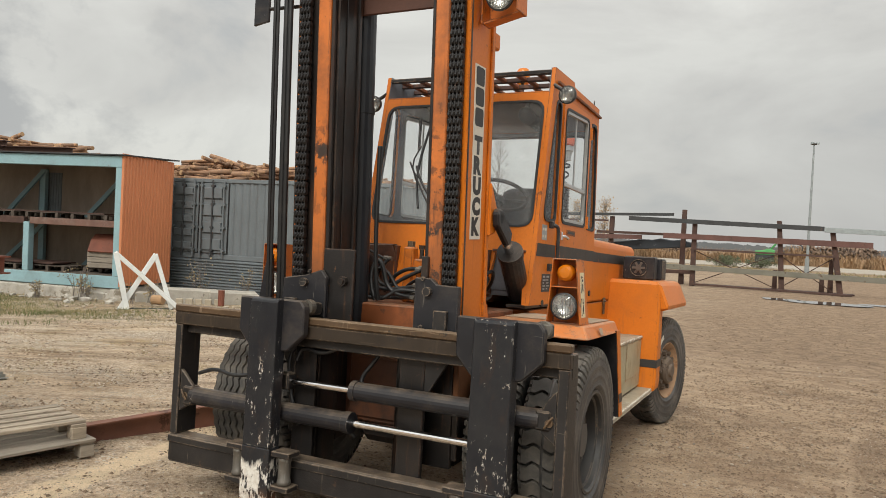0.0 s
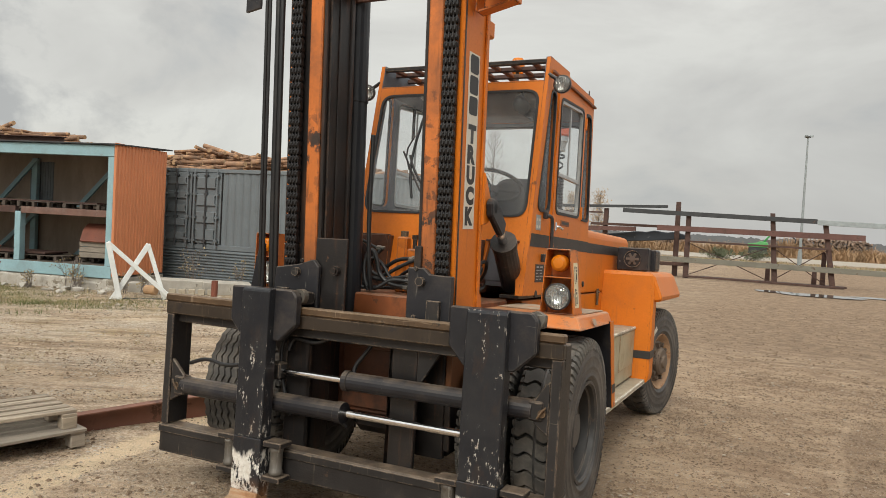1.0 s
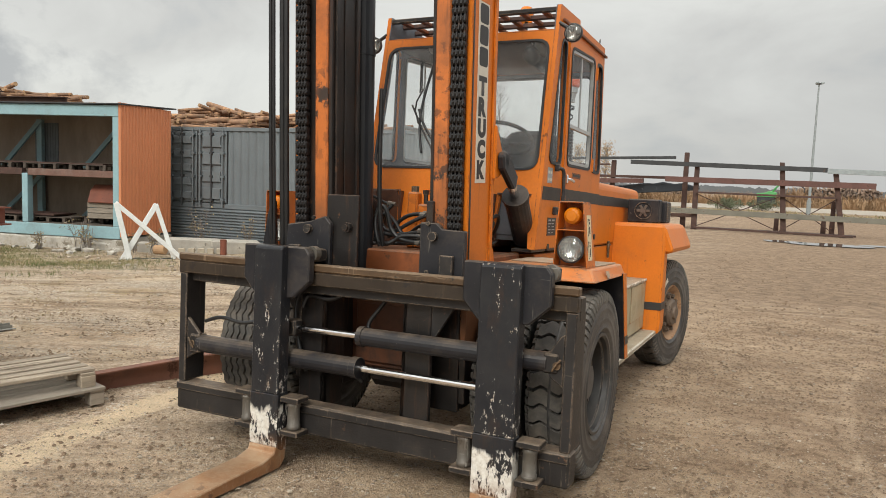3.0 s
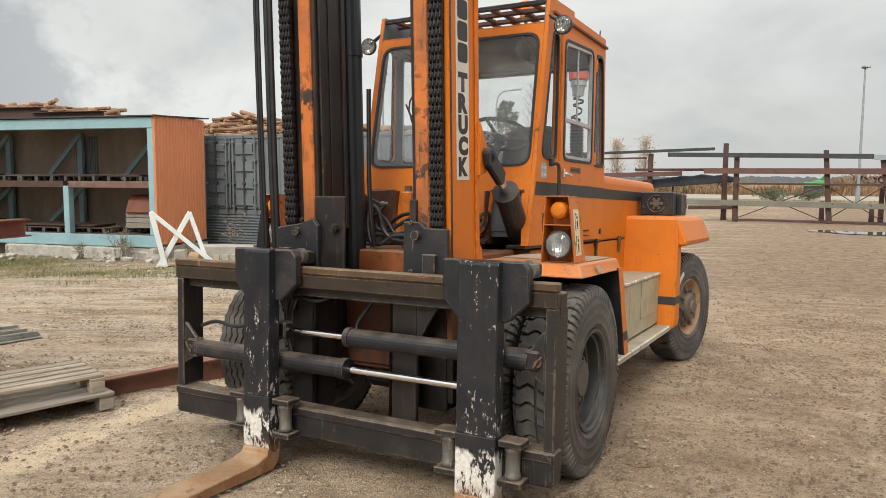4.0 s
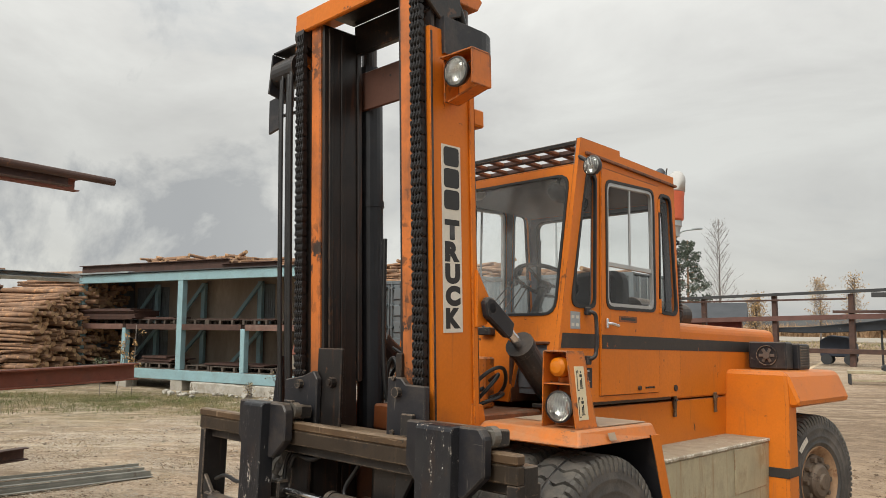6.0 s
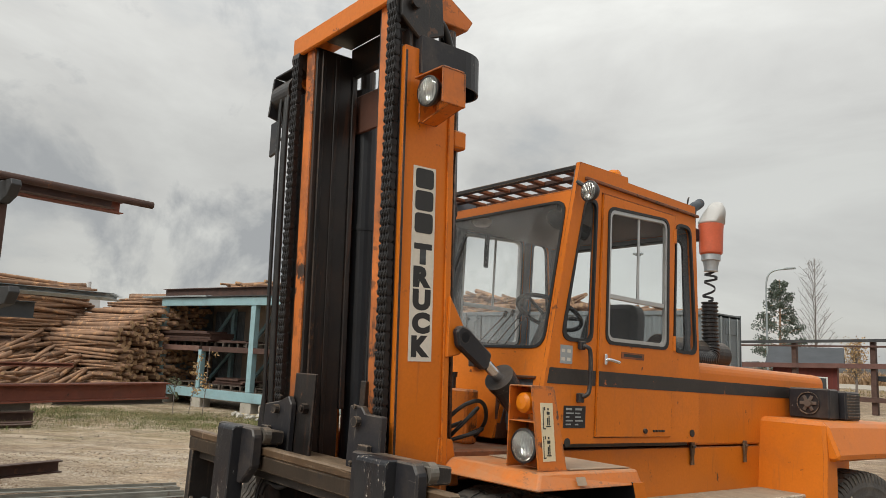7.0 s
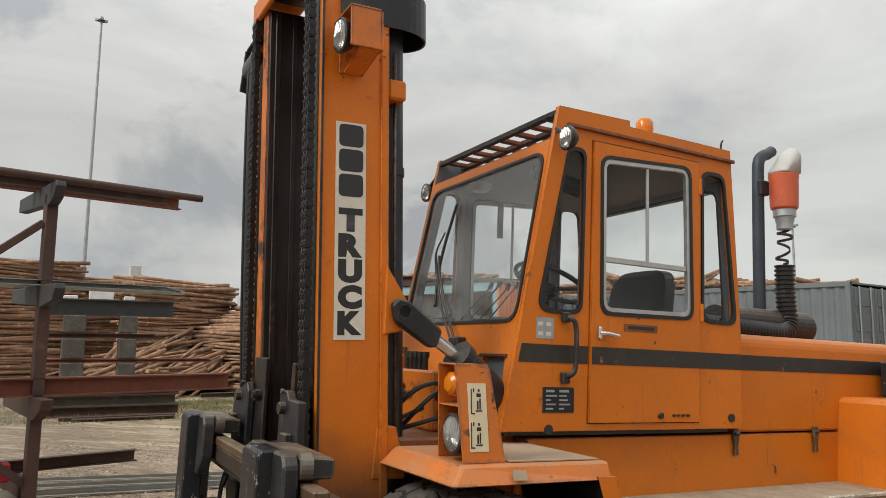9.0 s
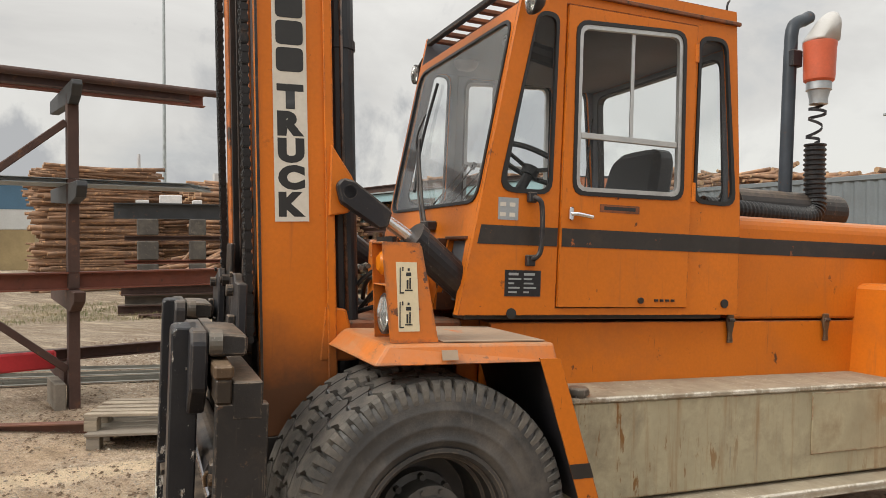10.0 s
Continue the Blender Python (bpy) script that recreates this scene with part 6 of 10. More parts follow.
# ---- wheels ----
def tyre_meshes(R, W, rim, lugs, lug_len, deep, style):
    """A tyre and its tread lugs, turned round x; its outer face looks to +x."""
    h = W / 2
    side = [(rim, 0.80), (rim + 0.03, 0.95), (rim + 0.039, 0.975), (rim + 0.045, 1.02), (rim + 0.051, 0.985), (rim + 0.094, 1.015), (rim + 0.10, 1.03), (rim + 0.106, 1.018), (R * 0.79, 1.008), (R * 0.80, 1.02), (R * 0.81, 1.004), (R * 0.84, 1.0), (R - 0.05, 0.96)]
    crown_ = [(R - deep, 0.84), (R - deep, 0.10), (R - 0.004, 0.09)]
    half_ = side + crown_
    prof = [(r, -h * q) for r, q in half_] + [(r, h * q) for r, q in half_[::-1]]
    bm = B()
    lathe(bm, prof, 72, sharp=4)
    tyre = mesh_of("tyre", bm, RUBBER)
    bm = B()

    def at(x, ang, r):
        return (x, r * math.cos(ang), r * math.sin(ang))
    if style == "rib":
        # five zigzag ribs round the tyre, toothed shoulders
        n = lugs * 4
        for c, hw in ((-0.72, 0.15), (-0.36, 0.145), (0.0, 0.145), (0.36, 0.145), (0.72, 0.15)):
            rows = []
            for k in range(n):
                a = 2 * math.pi * k / n
                z = 0.055 * h * (1, 0.2, -1, -0.2)[k % 4]
                x0, x1 = (c - hw) * h + z, (c + hw) * h + z
                tip = R - 0.006 * (abs(c) > 0.6)
                rows.append([bm.verts.new(at(x, a, r)) for x, r in ((x0, R - deep - 0.004), (x0 + 0.002, tip), (x1 - 0.002, tip), (x1, R - deep - 0.004))])
            for k in range(n):
                p, q = rows[k], rows[(k + 1) % n]
                for i in range(3):
                    bm.faces.new((p[i], p[i + 1], q[i + 1], q[i]))
        bmesh.ops.recalc_face_normals(bm, faces=bm.faces[:])
    teeth = 2 * lugs if style == "bar" else lugs
    for k in range(lugs + teeth):
        for s in (-1, 1):
            if k >= lugs:
                # short teeth round the shoulder
                w = 2 * math.pi / teeth
                a0 = w * (k - lugs + 0.5)
                rows = [(s * h * 0.80, 0.0, 0.76), (s * h * 0.92, 0.0, 0.66), (s * h * 0.98, 0.0, 0.60)] if style == "bar" else [(s * h * 0.90, 0.0, 0.62), (s * h * 0.97, 0.0, 0.58)]
                drop = [0.004, 0.014, 0.034][-len(rows):]
            elif style == "bar":
                # wide wavy blocks parted by narrow grooves
                w = 2 * math.pi / lugs
                a0 = w * k
                rows = [(s * h * 0.05, 0.02 * s, 0.84), (s * h * 0.22, 0.16 * s, 0.84), (s * h * 0.36, 0.20 * s, 0.84), (s * h * 0.50, 0.06 * s, 0.83), (s * h * 0.62, -0.06 * s, 0.82), (s * h * 0.785, -0.02 * s, 0.80)]
                drop = [0.0, 0.0, 0.0, 0.0, 0.001, 0.003]
            else:
                continue
            last = (s * h * 1.005, rows[-1][1], 0.50) if k >= lugs else (s * h * 0.80, rows[-1][1], 0.78)
            rows.append(last)
            drop.append(0.062 if k >= lugs else 0.012)
            lo, hi = [], []
            m_ = len(rows)
            for i, (x, sh, ln) in enumerate(rows):
                c = a0 + sh * w
                half = w * ln / 2
                inner_ = deep + 0.006 if k < lugs or i < m_ - 2 else (deep + 0.030 if i == m_ - 2 else 0.080)
                lo.append((bm.verts.new(at(x, c - half, R - inner_)), bm.verts.new(at(x, c + half, R - inner_))))
                xx = x if i < m_ - 1 or k < lugs else s * h * 1.014
                hi.append((bm.verts.new(at(xx, c - half + 0.003, R - drop[i])), bm.verts.new(at(xx, c + half - 0.003, R - drop[i]))))
            fs = []
            for i in range(m_ - 1):
                fs.append(bm.faces.new((hi[i][0], hi[i][1], hi[i + 1][1], hi[i + 1][0])))
                fs.append(bm.faces.new((lo[i][0], hi[i][0], hi[i + 1][0], lo[i + 1][0])))
                fs.append(bm.faces.new((lo[i][1], lo[i + 1][1], hi[i + 1][1], hi[i][1])))
            fs.append(bm.faces.new((lo[0][0], lo[0][1], hi[0][1], hi[0][0])))
            fs.append(bm.faces.new((lo[-1][0], hi[-1][0], hi[-1][1], lo[-1][1])))
            bmesh.ops.recalc_face_normals(bm, faces=fs)
    tread = mesh_of("tread", bm, TREAD)
    return tyre, tread


HUB_GREY = surface("dusty_grey_hub", (0.10, 0.092, 0.083), 0.55, 0.2, 0.35, 7, 60, (0.05, 0.035, 0.025), 0.58, 10, (0.16, 0.135, 0.11), 0.5, 0.6, bump=0.12)
HUB_BROWN = surface("dusty_brown_hub", (0.125, 0.090, 0.065), 0.6, 0.1, 0.35, 7, 60, (0.05, 0.03, 0.02), 0.58, 10, (0.20, 0.15, 0.10), 0.5, 0.6, bump=0.12)
FT, FTR = tyre_meshes(0.562, 0.295, 0.29, 36, 0.86, 0.030, "bar")
GT, GTR = tyre_meshes(0.560, 0.285, 0.29, 44, 0.86, 0.016, "rib")
RT, RTR = tyre_meshes(0.560, 0.275, 0.28, 36, 0.86, 0.024, "bar")
bm = B()
lathe(bm, [(0.295, 0.115), (0.306, 0.125), (0.304, 0.138), (0.288, 0.140), (0.276, 0.128), (0.272, 0.10), (0.258, 0.095), (0.254, 0.03), (0.240, 0.025), (0.236, -0.09), (0.222, -0.115), (0.13, -0.12), (0.001, -0.12)], 48)
FRIM = mesh_of("rim", bm, RIM_DARK)
bm = B()
lathe(bm, [(0.165, -0.12), (0.160, -0.07), (0.132, -0.06), (0.126, 0.03), (0.140, 0.035), (0.140, 0.058), (0.105, 0.062), (0.098, 0.082), (0.001, 0.084)], 32)
for k in range(10):
    a = 2 * math.pi * k / 10
    rod(bm, (0.056, 0.122 * math.cos(a), 0.122 * math.sin(a)), (0.072, 0.122 * math.cos(a), 0.122 * math.sin(a)), 0.010, 6)
for k in range(8):
    a = 2 * math.pi * k / 8
    rod(bm, (-0.07, 0.142 * math.cos(a), 0.142 * math.sin(a)), (-0.035, 0.142 * math.cos(a), 0.142 * math.sin(a)), 0.014, 6)
FHUB = mesh_of("hub", bm, HUB_GREY)
bm = B()
lathe(bm, [(0.285, 0.10), (0.295, 0.118), (0.288, 0.128), (0.27, 0.118), (0.245, 0.075), (0.225, 0.06), (0.20, 0.06), (0.12, 0.085), (0.001, 0.085)], 48)
RRIM = mesh_of("rim", bm, RIM_RUST)
bm = B()
lathe(bm, [(0.218, 0.060), (0.214, 0.082), (0.160, 0.094), (0.148, 0.10), (0.142, 0.13), (0.12, 0.150), (0.07, 0.156), (0.06, 0.175), (0.001, 0.178)], 32)
for k in range(10):
    a = 2 * math.pi * k / 10
    c = Vector((0, 0.182 * math.cos(a), 0.182 * math.sin(a)))
    rod(bm, c + Vector((0.06, 0, 0)), c + Vector((0.125, 0, 0)), 0.022, 6)
RHUB = mesh_of("hub", bm, HUB_BROWN)
bm = B()
for k in range(5):
    a = 0.55 + 0.075 * k
    m = Matrix.Rotation(a, 4, "X")
    box(bm, 0.1415, 0.144, -0.014, 0.014, 0.395, 0.44, 0, m)
RMARK = mesh_of("bars", bm, LABEL)


def wheel(x, y, z, hub, tyre, tread, rim, turn, marks=None):
    h = piece("wheel", hub, truck, pose(x, y, z, 0, 0, turn))
    for nm, me in (("tyre", tyre), ("tread", tread), ("rim", rim), ("bars", marks)):
        if me:
            o = new(nm, me)
            o.parent = h
    return h


for s in (1, -1):
    t = 0 if s > 0 else 180
    wheel(s * 1.085, 0.91, 0.555, FHUB, FT if s > 0 else GT, FTR if s > 0 else GTR, FRIM, t)
    wheel(s * 0.755, 0.91, 0.555, FHUB, FT, FTR, FRIM, t)
wheel(1.00, 4.60, 0.556, RHUB, RT, RTR, RRIM, -12, RMARK)
wheel(-1.00, 4.60, 0.556, RHUB, RT, RTR, RRIM, 168, None)


# ---- ground ----
def ground_material():
    m, nt, b = nodes_of("bare_dirt")
    v = coords(nt)
    sv = coords(nt, (0.6, 1.0, 1.0))
    sep = nt.nodes.new("ShaderNodeSeparateXYZ")
    nt.links.new(v, sep.inputs[0])
    big = noise_node(nt, v, 0.25, 6, 0.6, 0.6)
    mid = noise_node(nt, v, 1.5, 8, 0.68, 0.3)
    fine = noise_node(nt, v, 17, 8, 0.75)
    grit = noise_node(nt, v, 85, 4, 0.75)
    rut = noise_node(nt, sv, 1.9, 8, 0.68, 0.9)

    def stones(scale):
        n = nt.nodes.new("ShaderNodeTexVoronoi")
        n.inputs["Scale"].default_value = scale
        nt.links.new(v, n.inputs["Vector"])
        sc = nt.nodes.new("ShaderNodeSeparateColor")
        nt.links.new(n.outputs["Color"], sc.inputs[0])
        return n.outputs["Distance"], sc.outputs[0], sc.outputs[1]
    d1, r1, q1 = stones(62)
    d2, r2, q2 = stones(26)
    c = mixc(nt, step_node(nt, big, 0.35, 0.65), (0.45, 0.322, 0.210), (0.63, 0.475, 0.325))
    c = mixc(nt, mult(nt, step_node(nt, mid, 0.45, 0.66), 0.6), c, (0.29, 0.195, 0.123))
    c = mixc(nt, mult(nt, step_node(nt, rut, 0.50, 0.62), 0.42), c, (0.235, 0.157, 0.102))
    # gravel on the side of the shed
    gr = nt.nodes.new("ShaderNodeMapRange")
    gr.inputs[1].default_value, gr.inputs[2].default_value = 0.6, -2.2
    nt.links.new(sep.outputs["X"], gr.inputs[0])
    gpatch = step_node(nt, noise_node(nt, v, 0.55, 7, 0.68, 0.4), 0.36, 0.58)
    gmask = mult(nt, gr.outputs[0], gpatch)
    gcol = mixc(nt, step_node(nt, r1, 0.15, 0.95), (0.20, 0.15, 0.108), (0.84, 0.76, 0.63))
    c = mixc(nt, mult(nt, gmask, 0.68), c, gcol)
    # moss and trampled weeds
    c = mixc(nt, mult(nt, mult(nt, gr.outputs[0], step_node(nt, noise_node(nt, v, 0.9, 8, 0.72, 0.5), 0.53, 0.63)), 0.55), c, (0.235, 0.175, 0.075))
    c = mixc(nt, mult(nt, mult(nt, gr.outputs[0], step_node(nt, noise_node(nt, v, 2.3, 8, 0.72, 0.5), 0.57, 0.66)), 0.55), c, (0.215, 0.115, 0.062))
    # short turf before the shed and the stacks
    tx = nt.nodes.new("ShaderNodeMapRange")
    tx.inputs[1].default_value, tx.inputs[2].default_value = -11.5, -15.0
    nt.links.new(sep.outputs["X"], tx.inputs[0])
    turf = noise_node(nt, v, 0.7, 9, 0.75, 0.5)
    c = mixc(nt, mult(nt, mult(nt, tx.outputs[0], step_node(nt, turf, 0.42, 0.58)), 0.72), c, mixc(nt, step_node(nt, fine, 0.35, 0.65), (0.085, 0.082, 0.030), (0.235, 0.200, 0.085)))
    # darker grey-brown ground round the rack
    ry = nt.nodes.new("ShaderNodeMapRange")
    ry.inputs[1].default_value, ry.inputs[2].default_value = 2.6, 0.6
    nt.links.new(plus(nt, sep.outputs["Y"], mult(nt, mid, 1.2)), ry.inputs[0])
    rx_ = nt.nodes.new("ShaderNodeMapRange")
    rx_.inputs[1].default_value, rx_.inputs[2].default_value = -3.2, -5.0
    nt.links.new(sep.outputs["X"], rx_.inputs[0])
    c = mixc(nt, mult(nt, mult(nt, ry.outputs[0], rx_.outputs[0]), 0.85), c, mixc(nt, step_node(nt, r1, 0.2, 0.9), (0.16, 0.125, 0.095), (0.36, 0.30, 0.235)))
    # strip of pale sand beside the forks
    t = nt.nodes.new("ShaderNodeMath")
    t.operation = "MULTIPLY_ADD"
    t.inputs[1].default_value, t.inputs[2].default_value = 0.19, 1.93
    nt.links.new(sep.outputs["Y"], t.inputs[0])
    q = plus(nt, sep.outputs["X"], t.outputs[0])
    ab = nt.nodes.new("ShaderNodeMath")
    ab.operation = "ABSOLUTE"
    nt.links.new(q, ab.inputs[0])
    w = plus(nt, ab.outputs[0], plus(nt, mult(nt, mid, 0.35), mult(nt, fine, 0.12)))
    c = mixc(nt, mult(nt, step_node(nt, w, 0.40, 0.34), 0.95), c, (0.80, 0.63, 0.43))
    near = nt.nodes.new("ShaderNodeMapRange")
    near.inputs[1].default_value, near.inputs[2].default_value = -8.0, -3.0
    nt.links.new(sep.outputs["X"], near.inputs[0])
    c = mixc(nt, mult(nt, mult(nt, near.outputs[0], gr.outputs[0]), 0.34), c, (0.80, 0.585, 0.41))
    # clods and darker crumbs, drawn out by wheels
    clod = noise_node(nt, coords(nt, (7.0, 9.0, 7.0)), 1.0, 9, 0.74, 0.6)
    c = mixc(nt, mult(nt, step_node(nt, clod, 0.53, 0.63), 0.38), c, (0.150, 0.100, 0.066))
    c = mixc(nt, mult(nt, step_node(nt, clod, 0.44, 0.32), 0.45), c, (0.56, 0.43, 0.30))
    # specks, grains and small stones
    c = mixc(nt, mult(nt, step_node(nt, fine, 0.52, 0.64), 0.70), c, (0.115, 0.078, 0.052))
    c = mixc(nt, mult(nt, step_node(nt, fine, 0.46, 0.30), 0.45), c, (0.55, 0.43, 0.31))
    c = mixc(nt, mult(nt, step_node(nt, grit, 0.56, 0.66), 0.65), c, (0.11, 0.078, 0.052))
    c = mixc(nt, mult(nt, step_node(nt, grit, 0.42, 0.33), 0.55), c, (0.60, 0.49, 0.37))
    some = step_node(nt, mid, 0.62, 0.45)
    pm = mult(nt, mult(nt, step_node(nt, d1, 0.42, 0.30), step_node(nt, q1, 0.55, 0.62)), some)
    c = mixc(nt, mult(nt, pm, 0.85), c, mixc(nt, r1, (0.24, 0.19, 0.15), (0.62, 0.55, 0.46)))
    pm2 = mult(nt, mult(nt, step_node(nt, d2, 0.36, 0.27), step_node(nt, q2, 0.78, 0.82)), some)
    c = mixc(nt, mult(nt, pm2, 0.8), c, mixc(nt, r2, (0.25, 0.20, 0.16), (0.60, 0.53, 0.45)))
    # broad pale and dark stretches
    tone = noise_node(nt, v, 3.2, 10, 0.78, 0.4)
    c = mixc(nt, mult(nt, step_node(nt, tone, 0.50, 0.62), 0.34), c, (0.165, 0.112, 0.076))
    # the driven side of the yard is darker brown earth with churned tracks
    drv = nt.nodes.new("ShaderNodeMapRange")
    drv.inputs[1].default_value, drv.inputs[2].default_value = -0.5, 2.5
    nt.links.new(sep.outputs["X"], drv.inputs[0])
    mottle = noise_node(nt, coords(nt, (0.55, 0.8, 1.0)), 1.3, 9, 0.7, 1.2)
    c = mixc(nt, mult(nt, mult(nt, step_node(nt, mottle, 0.46, 0.60), drv.outputs[0]), 0.40), c, (0.20, 0.130, 0.086))
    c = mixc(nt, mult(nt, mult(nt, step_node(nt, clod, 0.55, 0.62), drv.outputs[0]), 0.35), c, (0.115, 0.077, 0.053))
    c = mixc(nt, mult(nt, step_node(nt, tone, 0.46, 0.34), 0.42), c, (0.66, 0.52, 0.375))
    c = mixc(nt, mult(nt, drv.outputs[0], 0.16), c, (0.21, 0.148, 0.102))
    # pairs of wheel tracks that curve past the truck
    for cx_, cy_, radii, broken in ((15.0, 3.0, (10.4, 12.2), 0.40), (-3.0, 27.0, (17.2, 19.0), 0.44), (24.0, 16.0, (16.5, 18.3), 0.46), (9.0, -9.0, (12.6, 14.3), 0.46)):
        off = nt.nodes.new("ShaderNodeVectorMath")
        off.operation = "SUBTRACT"
        off.inputs[1].default_value = (cx_, cy_, 0)
        nt.links.new(v, off.inputs[0])
        flat_ = nt.nodes.new("ShaderNodeVectorMath")
        flat_.operation = "MULTIPLY"
        flat_.inputs[1].default_value = (1, 1, 0)
        nt.links.new(off.outputs[0], flat_.inputs[0])
        dist = nt.nodes.new("ShaderNodeVectorMath")
        dist.operation = "LENGTH"
        nt.links.new(flat_.outputs[0], dist.inputs[0])
        wob = plus(nt, dist.outputs["Value"], mult(nt, mid, 0.35))
        for r_ in radii:
            sub = nt.nodes.new("ShaderNodeMath")
            sub.operation = "SUBTRACT"
            sub.inputs[1].default_value = r_
            nt.links.new(wob, sub.inputs[0])
            ab_ = nt.nodes.new("ShaderNodeMath")
            ab_.operation = "ABSOLUTE"
            nt.links.new(sub.outputs[0], ab_.inputs[0])
            gone = mult(nt, step_node(nt, big, broken, broken + 0.14), drv.outputs[0])
            c = mixc(nt, mult(nt, mult(nt, step_node(nt, ab_.outputs[0], 0.24, 0.14), gone), 0.62), c, (0.19, 0.132, 0.092))
            rim_ = mult(nt, step_node(nt, ab_.outputs[0], 0.36, 0.26), step_node(nt, ab_.outputs[0], 0.18, 0.25))
            c = mixc(nt, mult(nt, mult(nt, rim_, gone), 0.50), c, (0.62, 0.475, 0.34))
    # broad darker and paler stretches, drawn out along the drive
    stretch_ = noise_node(nt, coords(nt, (0.16, 0.42, 1.0)), 1.0, 8, 0.68, 1.0)
    c = mixc(nt, mult(nt, mult(nt, step_node(nt, stretch_, 0.50, 0.60), drv.outputs[0]), 0.42), c, (0.19, 0.135, 0.095))
    c = mixc(nt, mult(nt, mult(nt, step_node(nt, stretch_, 0.45, 0.37), drv.outputs[0]), 0.30), c, (0.60, 0.47, 0.345))
    # darker brown earth at the far end of the drive
    fy = nt.nodes.new("ShaderNodeMapRange")
    fy.inputs[1].default_value, fy.inputs[2].default_value = 9.0, 15.0
    nt.links.new(plus(nt, sep.outputs["Y"], mult(nt, mid, 3.0)), fy.inputs[0])
    fx = nt.nodes.new("ShaderNodeMapRange")
    fx.inputs[1].default_value, fx.inputs[2].default_value = -6.0, -3.0
    nt.links.new(sep.outputs["X"], fx.inputs[0])
    fd = nt.nodes.new("ShaderNodeMapRange")
    fd.inputs[1].default_value, fd.inputs[2].default_value = 36.0, 60.0
    nt.links.new(sep.outputs["Y"], fd.inputs[0])
    mxm = nt.nodes.new("ShaderNodeMath")
    mxm.operation = "MAXIMUM"
    nt.links.new(fx.outputs[0], mxm.inputs[0])
    nt.links.new(fd.outputs[0], mxm.inputs[1])
    far_brown = mixc(nt, step_node(nt, tone, 0.42, 0.58), (0.30, 0.215, 0.145), (0.17, 0.12, 0.085))
    c = mixc(nt, mult(nt, mult(nt, fy.outputs[0], mxm.outputs[0]), 0.80), c, far_brown)
    # long wheel tracks across the gravel
    turn = nt.nodes.new("ShaderNodeMapping")
    turn.inputs["Rotation"].default_value = (0, 0, radians(-30))
    nt.links.new(v, turn.inputs[0])
    pull = nt.nodes.new("ShaderNodeMapping")
    pull.inputs["Scale"].default_value = (0.32, 2.1, 1)
    nt.links.new(turn.outputs[0], pull.inputs[0])
    track = noise_node(nt, pull.outputs[0], 1.0, 9, 0.72, 0.7)
    c = mixc(nt, mult(nt, mult(nt, step_node(nt, track, 0.51, 0.60), gr.outputs[0]), 0.62), c, (0.20, 0.145, 0.098))
    c = mixc(nt, mult(nt, mult(nt, step_node(nt, track, 0.46, 0.38), gr.outputs[0]), 0.45), c, (0.66, 0.545, 0.40))
    c = mixc(nt, mult(nt, step_node(nt, w, 0.40, 0.34), 0.55), c, (0.74, 0.585, 0.40))
    nt.links.new(c, b.inputs["Base Color"])
    b.inputs["Roughness"].default_value = 0.95
    b.inputs["Specular IOR Level"].default_value = 0.15
    bp = nt.nodes.new("ShaderNodeBump")
    bp.inputs["Strength"].default_value = 1.0
    bp.inputs["Distance"].default_value = 0.03
    h = plus(nt, plus(nt, mult(nt, fine, 0.9), mult(nt, plus(nt, rut, clod), 0.9)), plus(nt, mult(nt, grit, 0.45), plus(nt, mult(nt, pm, 0.25), mult(nt, pm2, 0.4))))
    nt.links.new(h, bp.inputs["Height"])
    nt.links.new(bp.outputs[0], b.inputs["Normal"])
    return m


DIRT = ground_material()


def grid_axis(near, far, step, grow):
    out, d = [0.0], step
    while out[-1] < far:
        if out[-1] > near:
            d *= grow
        out.append(out[-1] + d)
    return [-v for v in out[:0:-1]] + out


bm = B()
xs = grid_axis(9, 1500, 0.16, 1.12)
vs = []
for y in xs:
    row = []
    for x in xs:
        X, Y = x - 1.0, y + 1.5
        z = ground_z(X, Y)
        r = math.hypot(X, Y - 2)
        if r < 60:
            z += 0.018 * noise.noise((X * 0.9, Y * 0.9, 0)) + 0.013 * noise.noise((X * 2.7, Y * 2.7, 3))
            z -= 0.006
        row.append(bm.verts.new((X, Y, z)))
    vs.append(row)
for a, b_ in zip(vs, vs[1:]):
    for i in range(len(xs) - 1):
        f = bm.faces.new((a[i], a[i + 1], b_[i + 1], b_[i]))
        f.smooth = True
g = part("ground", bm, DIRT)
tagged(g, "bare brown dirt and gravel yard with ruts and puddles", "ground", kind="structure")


# ---- the yard: everything round the truck, in world metres ----
U = Vector((-0.972, -0.233, 0))
V = Vector((-0.233, 0.972, 0))


def frame_at(origin, ux=U):
    """A pose whose x runs along ux, y to its left and z up."""
    x = Vector(ux).normalized()
    y = Vector((-x.y, x.x, 0))
    m = Matrix(((x.x, y.x, 0, origin[0]), (x.y, y.y, 0, origin[1]), (0, 0, 1, origin[2]), (0, 0, 0, 1)))
    return m


